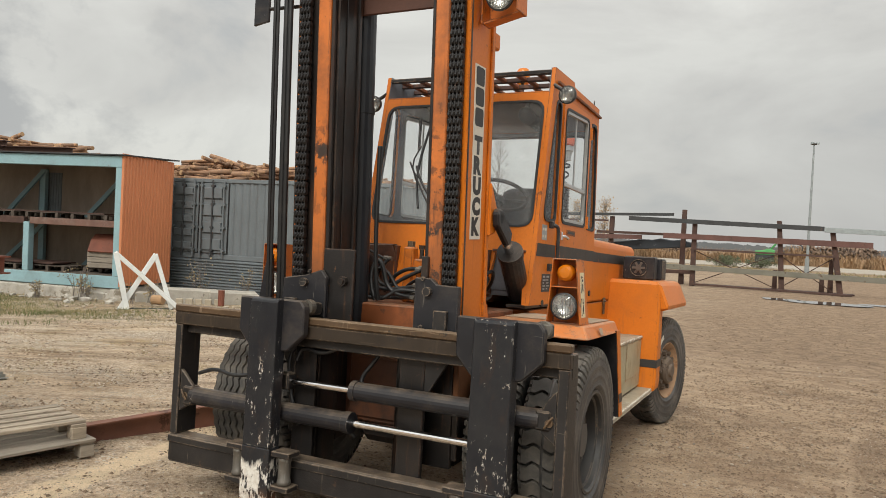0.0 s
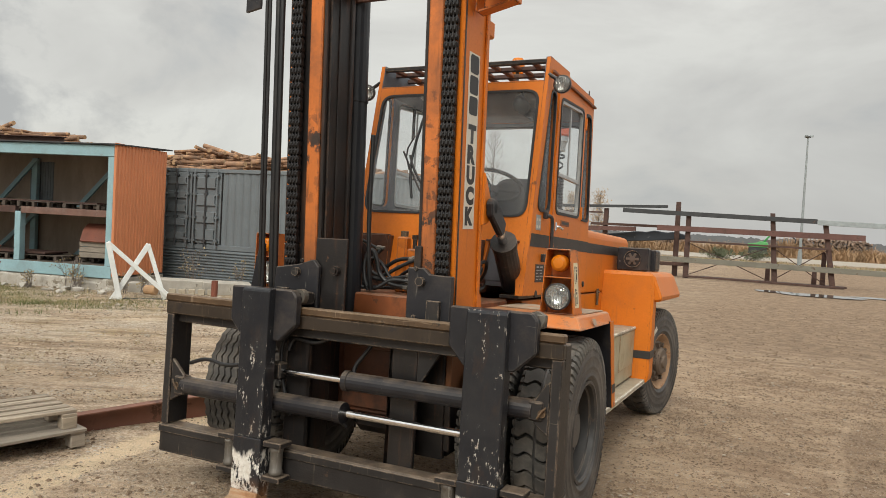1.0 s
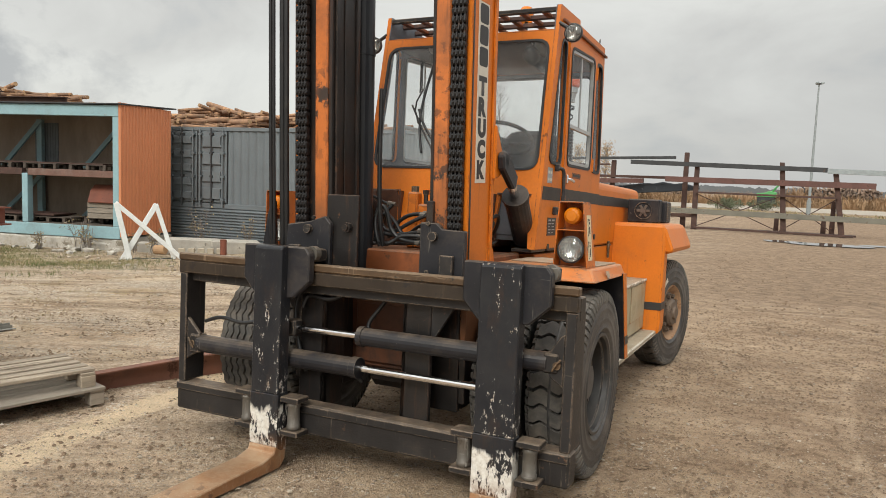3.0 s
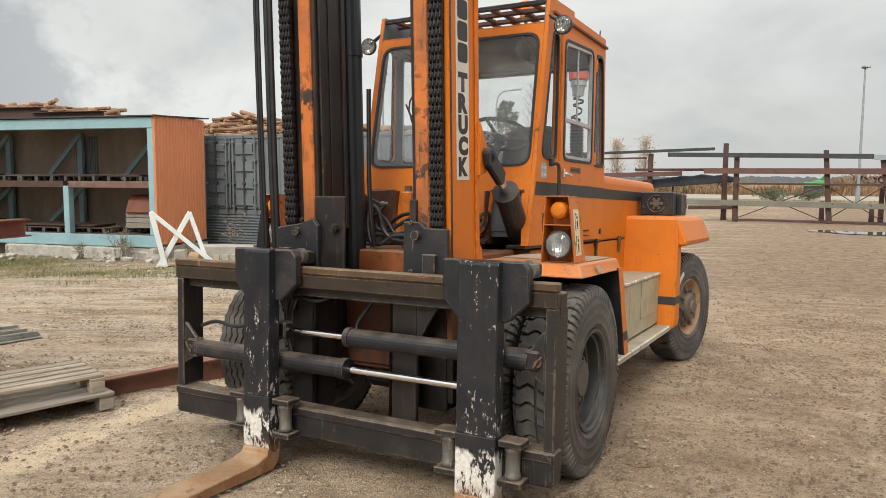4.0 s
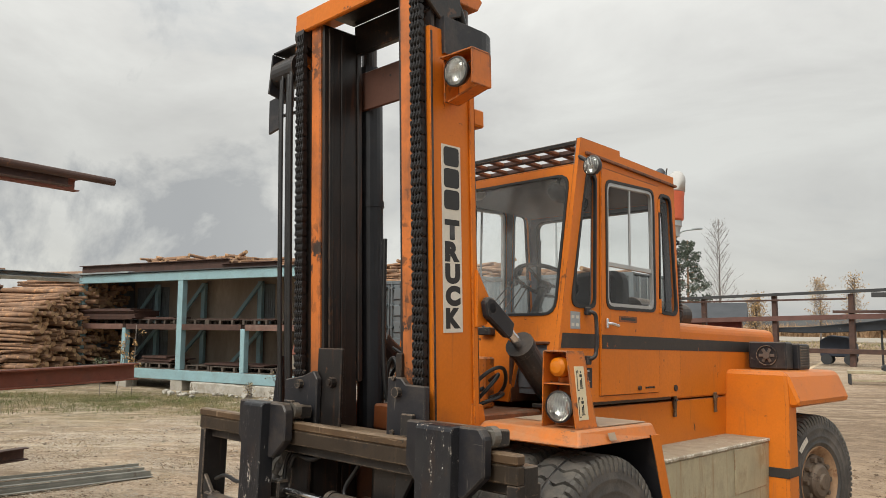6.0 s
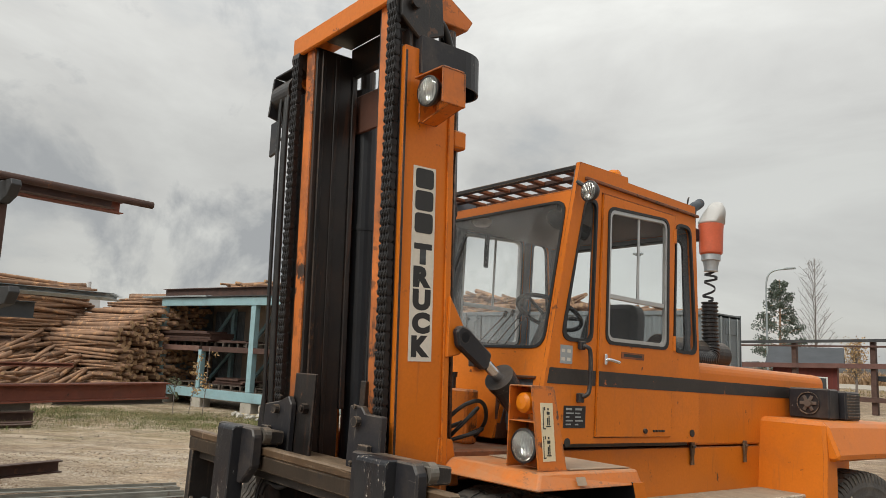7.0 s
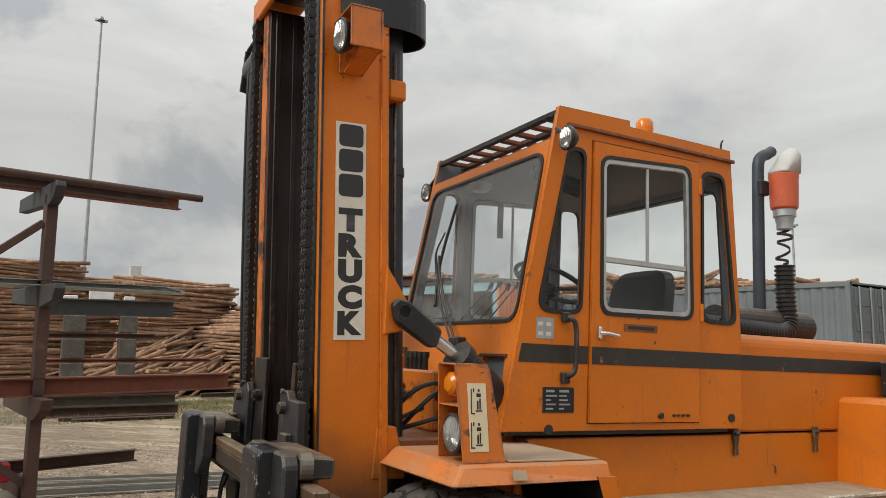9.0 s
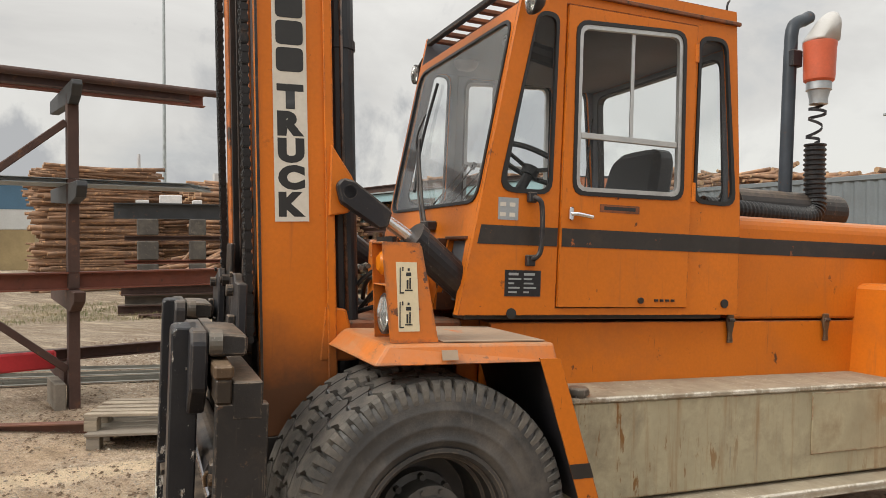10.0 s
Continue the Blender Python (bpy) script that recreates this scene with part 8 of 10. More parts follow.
# ---- logs ----
def log_mesh(seed, length, r):
    rn = random.Random(seed)
    bm = B()
    seg, n = 9, 5
    rings = []
    for i in range(n):
        f = i / (n - 1)
        rr = r * (1.08 - 0.22 * f)
        ox, oy = 0.35 * r * math.sin(2.2 * f + seed), 0.3 * r * math.cos(1.7 * f + seed * 2)
        rings.append([bm.verts.new(((f - 0.5) * length, ox + rr * math.cos(2 * math.pi * k / seg) * rn.uniform(0.94, 1.06), oy + rr * math.sin(2 * math.pi * k / seg) * rn.uniform(0.94, 1.06))) for k in range(seg)])
    for a, b in zip(rings, rings[1:]):
        for k in range(seg):
            f = bm.faces.new((a[k], b[k], b[(k + 1) % seg], a[(k + 1) % seg]))
            f.smooth = True
    for rg in (rings[0], rings[-1][::-1]):
        f = bm.faces.new(rg)
        f.material_index = 1
    bmesh.ops.recalc_face_normals(bm, faces=bm.faces)
    me = mesh_of("log", bm, BARK)
    me.materials.append(LOG_END)
    return me


LOGS = [log_mesh(k, 4.6 + 0.25 * (k % 3), 0.051 + 0.011 * (k % 5)) for k in range(10)]


def log_pile(label, origin, ux, width, depth_rows, height, step=0.20, seed=1, jitter=3.0, lift=0.0, slope=0.0, keep_from=0.0, full=False):
    """Logs lie along ux; the stack is as wide across as width and as high as height(f), f running 0..1 across it."""
    o = thing("log_pile", label, "log pile", frame_at(origin, ux))
    r = random.Random(seed)
    n = 0
    y = 0.0
    while y < width:
        f = y / width
        h = height(f)
        z = 0.10
        while z < h:
            if full or (z > h - 0.7 or f < 0.22) and (z > h * keep_from or r.random() < 0.3):
                me = LOGS[r.randrange(len(LOGS))]
                for d in range(depth_rows):
                    yaw = r.gauss(0, jitter)
                    m = Matrix.Translation((d * 4.4 + r.uniform(-0.35, 0.35) + slope * z, y + r.uniform(-0.05, 0.05), z + r.uniform(-0.03, 0.05) + lift)) @ Euler((r.uniform(0, 6.28), radians(r.gauss(0, jitter * 0.5)), radians(yaw))).to_matrix().to_4x4()
                    if r.random() < 0.5:
                        m = m @ Matrix.Rotation(math.pi, 4, "Z")
                    piece("log", me, o, m)
                    n += 1
            z += step * r.uniform(0.85, 1.1)
        y += step * 0.95
    return o


ZL = -0.75
# a long stack whose logs lie across the view, and its taller neighbour
log_pile("high stack of peeled orange-brown pine logs seen lengthwise", (-30.83, 4.87, ZL), V, 2.2, 1, lambda f: 4.85 - 1.0 * abs(f - 0.3), 0.125, 21, 4.5, slope=-0.10)
log_pile("high stack of peeled orange-brown pine logs seen lengthwise", (-33.4, 2.2, ZL), V, 2.4, 1, lambda f: 5.05 - 0.9 * abs(f - 0.3), 0.128, 22, 4.5)
log_pile("high stack of peeled orange-brown pine logs seen lengthwise", (-32.0, -2.06, ZL), V, 2.4, 1, lambda f: 5.55 - 0.7 * f, 0.128, 23, 4.5)
# stack with its sawn ends towards the yard, beside the shed
log_pile("stack of pine logs with sawn ends facing the yard", (-29.6, 9.9, ZL), (-0.955, -0.295, 0), 4.3, 1, lambda f: 4.6 - 2.0 * f ** 1.3, 0.168, 24, 3.5, full=True)
# loose logs that slid down between the stacks
o = thing("loose_log_heap", "heap of loose grey-brown logs that slid off a stack", "log pile", pose(-27.6, 3.5, ZL))
rnd = random.Random(31)
for k in range(190):
    f = rnd.random()
    x, y = rnd.uniform(-2.4, 0.8), rnd.uniform(-2.4, 2.0)
    z = 0.1 + max(0, (1.9 - 0.55 * (x + 2.4)) * rnd.random()) + 0.12 * max(0, y)
    piece("log", LOGS[rnd.randrange(10)], o, Matrix.Translation((x, y, z)) @ Euler((0, radians(rnd.gauss(16, 7)), radians(rnd.gauss(-58, 16)))).to_matrix().to_4x4())
# logs behind the shed and the container: short lengths thrown together
SHORT = [log_mesh(40 + k, 1.4 + 0.3 * (k % 4), 0.052 + 0.012 * (k % 4)) for k in range(8)]


def tumbled_row(label, origin, ux, length, top, seed, deep=2.2):
    """A long untidy pile along ux, as high as top(s)."""
    o = thing("log_pile", label, "log pile", frame_at(origin, ux))
    r = random.Random(seed)
    s = 0.0
    while s < length:
        h = top(s)
        z = 0.1
        while z < h:
            upper = z > h - 0.85
            for d in range(5 if upper else 1):
                if not upper and r.random() < 0.45:
                    continue
                y = -1.0 - deep * d / 4 + r.uniform(-0.2, 0.2)
                turn = r.gauss(0, 13) if r.random() < 0.72 else r.gauss(80, 18)
                piece("log", SHORT[r.randrange(8)], o, Matrix.Translation((s + r.uniform(-0.5, 0.5), y, z + r.uniform(-0.06, 0.06))) @ Euler((r.uniform(0, 6.28), radians(r.gauss(0, 6)), radians(turn + 180 * r.randrange(2)))).to_matrix().to_4x4())
            z += 0.135 if upper else 0.34
        s += 0.55
    return o


tumbled_row("long untidy pile of short reddish logs behind the shed", (-16.05, 14.56, ZL), U, 13.0, lambda s: float(np.interp(s, (0, 2, 3, 5, 6, 6.8, 13), (4.30, 4.15, 4.40, 4.55, 4.72, 5.08, 5.25))) + 0.07 * math.sin(2.1 * s) + 0.05 * math.sin(5.3 * s), 25)
tumbled_row("untidy pile of short reddish logs behind the container", (-9.9, 18.57, ZL), (-0.993, -0.118, 0), 9.6, lambda s: 4.15 + 0.078 * s + 0.10 * math.sin(1.7 * s) + 0.07 * math.sin(4.9 * s), 27)


# ---- steel rack beside the truck ----
def rack():
    o = thing("cantilever_rack", "rust-brown welded steel rack for beams", "rack", frame_at((-3.85, -0.68, 0)))
    # x runs away from the truck, y = -V: towards +y is backwards along the stock
    for yy in (0.0, 2.3):
        bm = B()
        box(bm, 0.19, 0.32, yy - 0.055, yy + 0.045, -0.06, 3.02, 0.006)
        part("upright", bm, BROWN_STEEL, o)
        for z, tip, end in ((3.104, -0.06, 1.34), (2.15, -0.28, 1.34), (1.13, -0.16, 1.34), (0.348, 0.33, 1.40)):
            bm = B()
            if z > 2:
                prism(bm, [(tip, z), (tip - 0.02, z - 0.05), (tip + 0.05, z - 0.15), (0.12, z - 0.20), (end, z - 0.14), (end, z)], yy - 0.045, yy + 0.045, "y", 0.006)
            elif z > 0.5:
                prism(bm, [(tip, z), (tip + 0.03, z - 0.10), (0.10, z - 0.20), (end, z - 0.16), (end, z)], yy - 0.05, yy + 0.05, "y", 0.006)
            else:
                box(bm, tip, end, yy - 0.07, yy + 0.07, 0.20, z, 0.004)
            part("arm", bm, TAR if z > 1.5 else BROWN_STEEL, o, "dark steel arm")
        bm = B()
        box(bm, 0.12, 0.40, yy - 0.12, yy + 0.12, -0.09, -0.06, 0.004)
        part("foot", bm, BROWN_STEEL, o)
    bar_between("brace", (0.255, 0.05, 2.74), (0.255, 2.24, 0.86), 0.07, BROWN_STEEL, o)
    bar_between("brace", (0.255, 0.05, 0.36), (0.255, 2.24, 2.19), 0.07, BROWN_STEEL, o)
    return o


RACK = rack()
RM = RACK.matrix_basis


def stock(bm, mat, u, v, z, label, cat="steel beam"):
    """Long stock lying on the rack: its end at v, the rest running away from it."""
    return one("rack_stock", bm, mat, label, cat, RM @ Matrix.Translation((u, -v, z)) @ Matrix.Rotation(radians(90), 4, "Z"))


def pipe(length, r):
    bm = B()
    rod(bm, (0, 0, r), (length, 0, r), r, 14)
    return bm


stock(pipe(6.0, 0.038), BROWN_STEEL, 0.08, 1.40, 3.105, "brown steel pipe on the rack", "pipe")
stock(channel(6.0, 0.13, 0.10, 0.01), RED_RUST, 0.72, 1.42, 3.105, "rust-brown steel channel on the rack")
stock(channel(6.0, 0.10, 0.08, 0.01), BROWN_STEEL, 0.50, 1.20, 3.105, "rust-brown steel channel on the rack")
for k in range(4):
    stock(channel(6.0, 0.05, 0.12, 0.006), GALV_DULL, 0.25 + 0.16 * k, 1.15 + 0.12 * k, 2.15, "galvanised steel profile on the rack", "steel profile")
stock(h_beam(7.5, 0.17, 0.16, 0.014), RED_RUST, 0.27, 1.88, 1.131, "long red-oxide steel beam on the rack")
stock(channel(5.0, 0.12, 0.1, 0.01), BROWN_STEEL, 0.95, 1.18, 0.35, "brown steel channel on the rack")
bm = B()
box(bm, 0, 1.6, -0.03, 0.03, 0, 0.18, 0.02)
stock(bm, RED_PAINT, 0.45, -0.12, 0.35, "bright red painted steel box section on the rack")
# bars on the ground behind the rack
BAR_GREY = surface("weathered_bar_steel", (0.25, 0.245, 0.215), 0.6, 0.25, 0.3, 4, 40, (0.09, 0.05, 0.03), 0.62, 8, bump=0.08)
rnd = random.Random(8)
for k, (x, y, h) in enumerate(((-6.16, 1.92, 0.05), (-5.86, 1.86, 0.045), (-5.56, 1.80, 0.05), (-5.46, 1.76, 0.045))):
    bm = B()
    prism(bm, [(-0.035, 0), (0.035, 0), (0.035, 0.006), (-0.029, 0.006), (-0.029, 0.04), (-0.035, 0.04)], 0, 6.0, "x")
    one("steel_bar", bm, BAR_GREY, "grey steel bar lying on the ground", "steel bar", Matrix.Translation((x, y, ground_z(x, y) + h - 0.03)) @ Matrix.Rotation(radians((-92.5, -90.5, -88.5, -88.3)[k]), 4, "Z") @ Matrix.Rotation(radians(-2.1), 4, "Y"), "steel bars beside the rack")
for u, v, h in ((0.45, -0.12, 0.235),):
    bm = B()
    box(bm, u - 0.25, u + 0.25, -v - 0.05, -v + 0.05, -0.1, h, 0.008)
    one("timber_block", bm, PALLET_WOOD, "short timber block propping steel bars", "timber", RM)

# red-oxide beam on the ground by the pallet
OXIDE = surface("faded_red_oxide", (0.20, 0.088, 0.058), 0.7, 0.1, 0.3, 2.5, 40, (0.10, 0.045, 0.03), 0.58, 7, (0.16, 0.10, 0.075), 0.5, 0.55, bump=0.12)
d = Vector((-2.39 + 3.27, 1.24 + 1.22, 0)).normalized()
p0 = Vector((-2.02, 2.25, 0))
one("ground_beam", channel(6.0, 0.235, 0.09, 0.012), OXIDE, "red-oxide steel channel lying on the ground", "steel beam",
    Matrix.Translation((p0.x, p0.y, ground_z(p0.x, p0.y) + 0.012)) @ Matrix.Rotation(math.atan2(-d.y, -d.x), 4, "Z") @ Matrix.Rotation(radians(1.2), 4, "Y"))

# two pallets on the ground; their boards run towards the truck
PALE_PALLET = surface("sun_bleached_pallet_wood", (0.42, 0.35, 0.265), 0.88, 0, 0.4, 2.5, 35, (0.16, 0.12, 0.09), 0.56, 4, dirt=(0.20, 0.16, 0.125), dirt_at=0.46, dirt_amt=0.7, bump=0.35, bump_scale=30, stretch=(1, 6, 6), per_piece=0.45, edge=(0.22, 0.17, 0.12), edge_w=0.006)
for dz, da, dx, dy in ((0.0, 2.5, 0.05, 0.03), (0.128, 0.0, 0.0, 0.0)):
    pallet(Matrix.Translation((-2.33 + dx, 0.29 + dy, ground_z(-2.44, -0.3) - 0.005 + dz)) @ Matrix.Rotation(math.atan2(-0.83, -0.25) + radians(da), 4, "Z") @ Matrix.Translation((0, -0.60, 0)),
           "sun-bleached wooden pallet, upper one of two" if dz else "weathered grey wooden pallet on the dirt", 0.86, 0.62, 0.128, PALE_PALLET if dz else None, "stacked pallets", 0.76 if dz else 1.1, True)

# block stand with beams in the middle distance
o = thing("block_stand", "stand of grey concrete blocks with dark steel beams across", "beam stand", frame_at((-20.2, -0.9, -0.72), (0.0, 1.0, 0)))
STAND_GREY = surface("grey_block_concrete", (0.085, 0.076, 0.068), 0.9, 0, 0.3, 2, 30, (0.14, 0.12, 0.10), 0.56, 5, (0.17, 0.15, 0.12), 0.48, 0.7, bump=0.4, bump_scale=20)
for x, w in ((0.55, 0.62), (2.07, 0.50)):
    for z0, z1 in ((0.92, 1.56), (1.68, 2.27), (2.44, 2.95)):
        bm = B()
        box(bm, x, x + w, 0, 0.5, z0, z1, 0.03)
        part("block", bm, STAND_GREY, o)
for x0, L_, z, h, w, mt in ((0.0, 3.9, 0.0, 0.30, 0.5, BROWN_STEEL), (0.2, 3.6, 0.30, 0.30, 0.45, DARK_WOOD), (0.1, 3.8, 0.60, 0.32, 0.5, BROWN_STEEL), (0.2, 4.6, 1.56, 0.12, 0.3, RED_RUST), (0.2, 2.9, 2.28, 0.15, 0.3, BROWN_STEEL), (-0.1, 3.7, 2.95, 0.48, 0.4, TAR)):
    bm = h_beam(L_, h, w, 0.03)
    bmesh.ops.transform(bm, matrix=Matrix.Translation((x0, 0.25, z)), verts=bm.verts)
    part("beam", bm, mt, o)
BOX_WHITE = surface("white_box_board", (0.72, 0.71, 0.70), 0.8, 0, 0.15, 3, 30, bump=0.05)
for x0, x1, h in ((1.2, 1.86, 0.26), (0.52, 0.90, 0.10), (2.17, 2.46, 0.12)):
    bm = B()
    box(bm, x0, x1, 0.12, 0.42, 3.432, 3.432 + h, 0.015)
    one("white_box", bm, BOX_WHITE, "small white box lying on the beam stand", "box", o.matrix_basis)
for k in range(2):
    bm = h_beam(3.0 - 0.4 * k, 0.14, 0.25, 0.02)
    one("low_beam", bm, BROWN_STEEL, "brown steel beam lying on the grass by the stand", "steel beam", pose(-18.9 + 0.5 * k, -0.3 + 0.3 * k, -0.72, 0, 0, 92))
one("low_beam", h_beam(4.0, 0.16, 0.25, 0.02), DARK_WOOD, "dark timber beams on the grass", "timber", pose(-25.6, 4.6, -0.7, 0, 0, 95))


# ---- racks across the yard, 42 m away ----
DULL_RAIL = surface("dull_grey_rail", (0.19, 0.18, 0.145), 0.6, 0.1, 0.25, 1.5, 20, (0.10, 0.06, 0.04), 0.6, 3, bump=0.05)


def far_rack(label, posts, beams, y=42.0):
    o = thing("beam_rack", label, "rack")
    for x, top, lean in posts:
        zb = ground_z(x, y)
        bm = B()
        prism(bm, [(x - 0.13, top), (x + 0.13, top), (x + lean + 0.15, zb - 0.05), (x + lean - 0.15, zb - 0.05)], y - 0.15, y + 0.15, "y", 0.01)
        part("upright", bm, BROWN_STEEL, o)
    for xa, za, xb, zb, h, mat in beams:
        bm = B()
        prism(bm, [(xa, za - h), (xb, zb - h), (xb, zb), (xa, za)], y - 0.36, y - 0.16, "y", 0.006)
        part("rail", bm, mat, o)
    return o


FADED_OXIDE = surface("faded_brown_oxide", (0.135, 0.066, 0.055), 0.7, 0.1, 0.3, 1.2, 15, (0.08, 0.045, 0.035), 0.58, 4, bump=0.08)
first_rack = far_rack("long rust-brown steel rack with rails across the yard", ((-2.95, 3.08, 0.02), (1.6, 3.38, 0.33), (4.3, 2.92, 0.56)),
                      ((-6.8, 3.36, 3.88, 3.135, 0.26, TAR), (3.9, 3.10, 10.5, 2.96, 0.28, GALV_DULL), (-4.7, 2.42, 6.25, 2.36, 0.32, FADED_OXIDE), (-2.9, 1.58, 4.5, 1.55, 0.11, BROWN_STEEL), (-6.0, 0.58, 10.5, 0.46, 0.30, DULL_RAIL), (-2.9, -0.50, 5.4, -0.52, 0.11, BROWN_STEEL)))
# second legs behind, spread like trestles, and a sill under them
for x, top in ((1.52, 0.55), (4.38, 1.3), (3.95, 0.4)):
    bm = B()
    prism(bm, [(x - 0.11, top), (x + 0.11, top), (x + 0.14, ground_z(x, 43) - 0.05), (x - 0.14, ground_z(x, 43) - 0.05)], 42.75, 43.0, "y", 0.01)
    part("rear_leg", bm, BROWN_STEEL, first_rack)
bm = B()
box(bm, -2.4, 5.6, 42.7, 43.1, ground_z(2, 43) - 0.02, ground_z(2, 43) + 0.10, 0.02)
part("sill", bm, BROWN_STEEL, first_rack)
second_rack = far_rack("long rust-brown steel rack with pipes across the yard", ((-12.25, 3.34, 0.0), (-8.1, 3.35, -0.05), (-3.7, 3.9, 0.0), (-16.6, 3.3, 0.0)),
         ((-26.0, 3.12, -4.3, 3.66, 0.17, TAR), (-22.0, 3.02, -8.3, 3.12, 0.10, BROWN_STEEL), (-26.0, 1.75, -6.15, 2.25, 0.28, FADED_OXIDE), (-26.0, 0.15, -5.8, 0.28, 0.26, BROWN_STEEL), (-9.0, 2.42, -4.7, 2.42, 0.16, BROWN_STEEL), (-5.7, 0.17, -2.9, 0.22, 0.22, BROWN_STEEL)), 43.0)
for xa, xb in ((-2.9, 1.6), (1.7, 4.5)):
    for a, b in (((xa, 1.45), (xb, -0.5)), ((xa, -0.5), (xb, 1.45))):
        bm = B()
        rod(bm, (a[0], 42.05, a[1]), (b[0], 42.05, b[1]), 0.025, 6)
        part("tie_rod", bm, BROWN_STEEL, first_rack)
# low trolley by the racks
o = thing("trolley", "low pale steel trolley standing on the yard", "trolley", pose(-4.34, 30.1, ground_z(-4.34, 30.1), 0, 0, 17))
bm = B()
box(bm, -0.82, 0.82, -0.35, 0.35, 0.42, 0.54, 0.015)
part("deck", bm, BEIGE, o)
for x in (-0.74, 0.74):
    for y in (-0.30, 0.30):
        bm = B()
        box(bm, x - 0.05, x + 0.05, y - 0.05, y + 0.05, 0.0, 0.42, 0.01)
        part("leg", bm, TAR, o)
bm = B()
box(bm, -0.78, 0.78, -0.32, -0.26, 0.12, 0.20, 0.01)
part("rail", bm, BEIGE, o)
bm = B()
box(bm, 0.42, 0.72, -0.2, 0.2, 0.54, 0.78, 0.02)
rod(bm, (0.36, 0, 0.66), (0.46, 0, 0.66), 0.08, 12)
part("motor", bm, TAR, o)
# bundle under dark blue sheeting on the rack, with a prop under it
bm = B()
prism(bm, [(-12.4, 1.15), (-10.4, 1.10), (-8.0, 1.22), (-5.2, 1.44), (-3.05, 1.64), (-2.95, 1.82), (-3.9, 2.05), (-4.4, 1.98), (-5.1, 2.08), (-5.6, 1.96), (-6.2, 1.98), (-7.4, 1.80), (-8.8, 1.66), (-10.4, 1.50), (-12.4, 1.42)], 43.25, 44.3, "y", 0.04)
part("tarpaulin", bm, surface("dark_blue_sheeting", (0.030, 0.038, 0.050), 0.55, 0, 0.3, 0.8, 12, (0.35, 0.37, 0.40), 0.62, 3, bump=0.4, bump_scale=5), second_rack, "dark blue tarpaulin over long stock")
bm = B()
rod(bm, (-6.85, 43.7, ground_z(-6.85, 43.7)), (-6.85, 43.7, 1.32), 0.06, 8)
part("prop", bm, TAR, second_rack)

# dark machine parked under the rack
o = thing("compressor", "dark blue wheeled compressor parked under the rack", "machine", pose(-9.35, 44.9, ground_z(-9.35, 44.9), 0, 0, 6))
bm = B()
prism(bm, [(-0.95, 0.45), (0.95, 0.45), (0.95, 1.15), (0.55, 1.62), (-0.45, 1.70), (-0.95, 1.40)], -0.45, 0.45, "y", 0.06)
part("body", bm, surface("dark_blue_machine_paint", (0.028, 0.038, 0.062), 0.6, 0, 0.3, 2, 20, (0.08, 0.06, 0.05), 0.6, 5, bump=0.1), o)
for x in (-0.6, 0.6):
    for y in (-0.5, 0.5):
        bm = B()
        rod(bm, (x, y - 0.09, 0.3), (x, y + 0.09, 0.3), 0.3, 18)
        part("wheel", bm, TAR, o)

# lamp masts
def lamp_mast(x, y, h, label):
    o = thing("lamp_mast", label, "lamp mast", pose(x, y, ground_z(x, y)))
    bm = B()
    rod(bm, (0, 0, 0), (0, 0, h), 0.16, 10, 0.08)
    part("pole", bm, GALV_DULL, o)
    bm = B()
    rod(bm, (0, 0, 0), (0, 0, h * 0.12), 0.22, 10)
    part("pole_foot", bm, GALV_DULL, o)
    bm = B()
    rod(bm, (0, 0, h - 0.06), (0, 0, h + 0.06), 0.26, 12)
    part("head_ring", bm, TAR, o)
    for k in range(3):
        a = 2.1 * k
        bm = B()
        box(bm, -0.16, 0.16, -0.12, 0.12, -0.1, 0.1, 0.03, Matrix.Translation((0.32 * math.cos(a), 0.32 * math.sin(a), h + 0.08)) @ Matrix.Rotation(a, 4, "Z"))
        part("floodlight", bm, GALV_DULL, o)


lamp_mast(-34.9, 53.2, 11.9, "grey lamp mast far behind the container")
lamp_mast(3.9, 80.0, 13.4, "tall grey lamp mast across the yard")
lamp_mast(-56.4, 1.25, 26.6, "tall grey lamp mast behind the log stacks")
o = thing("street_lamp", "curved grey street lamp behind the pine", "street lamp", pose(-27.2, 61.4, ground_z(-27, 61)))
bm = B()
tube(bm, [(0, 0, 0), (0, 0, 8), (0, 0, 10.2), (0.5, 0.2, 10.9), (1.6, 0.6, 11.0)], 0.08, 8, 2)
part("pole", bm, GALV_DULL, o)
bm = B()
box(bm, 1.4, 2.3, 0.45, 0.85, 10.95, 11.1, 0.03)
part("lamp_head", bm, GALV_DULL, o)

# red hut with a dark roof
o = thing("hut", "small dark red wooden hut with a grey sheet roof", "hut", pose(-18.8, 49.6, ground_z(-18, 49), 0, 0, 20))
RED_WOOD = surface("falu_red_boards", (0.13, 0.028, 0.022), 0.85, 0, 0.25, 1, 15, bump=0.2, stretch=(6, 6, 0.5))
bm = B()
box(bm, -1.9, 1.9, -2.0, 2.0, 0, 2.7, 0.02)
part("wall", bm, RED_WOOD, o)
bm = B()
prism(bm, [(-2.6, 2.55), (2.6, 2.55), (2.6, 2.7), (0, 3.85), (-2.6, 2.7)], -2.3, 2.3, "x")
part("roof", bm, surface("grey_roof_sheet", (0.075, 0.08, 0.088), 0.85, 0.0, 0.2, 1, 20, bump=0.05, spec=0.2), o)
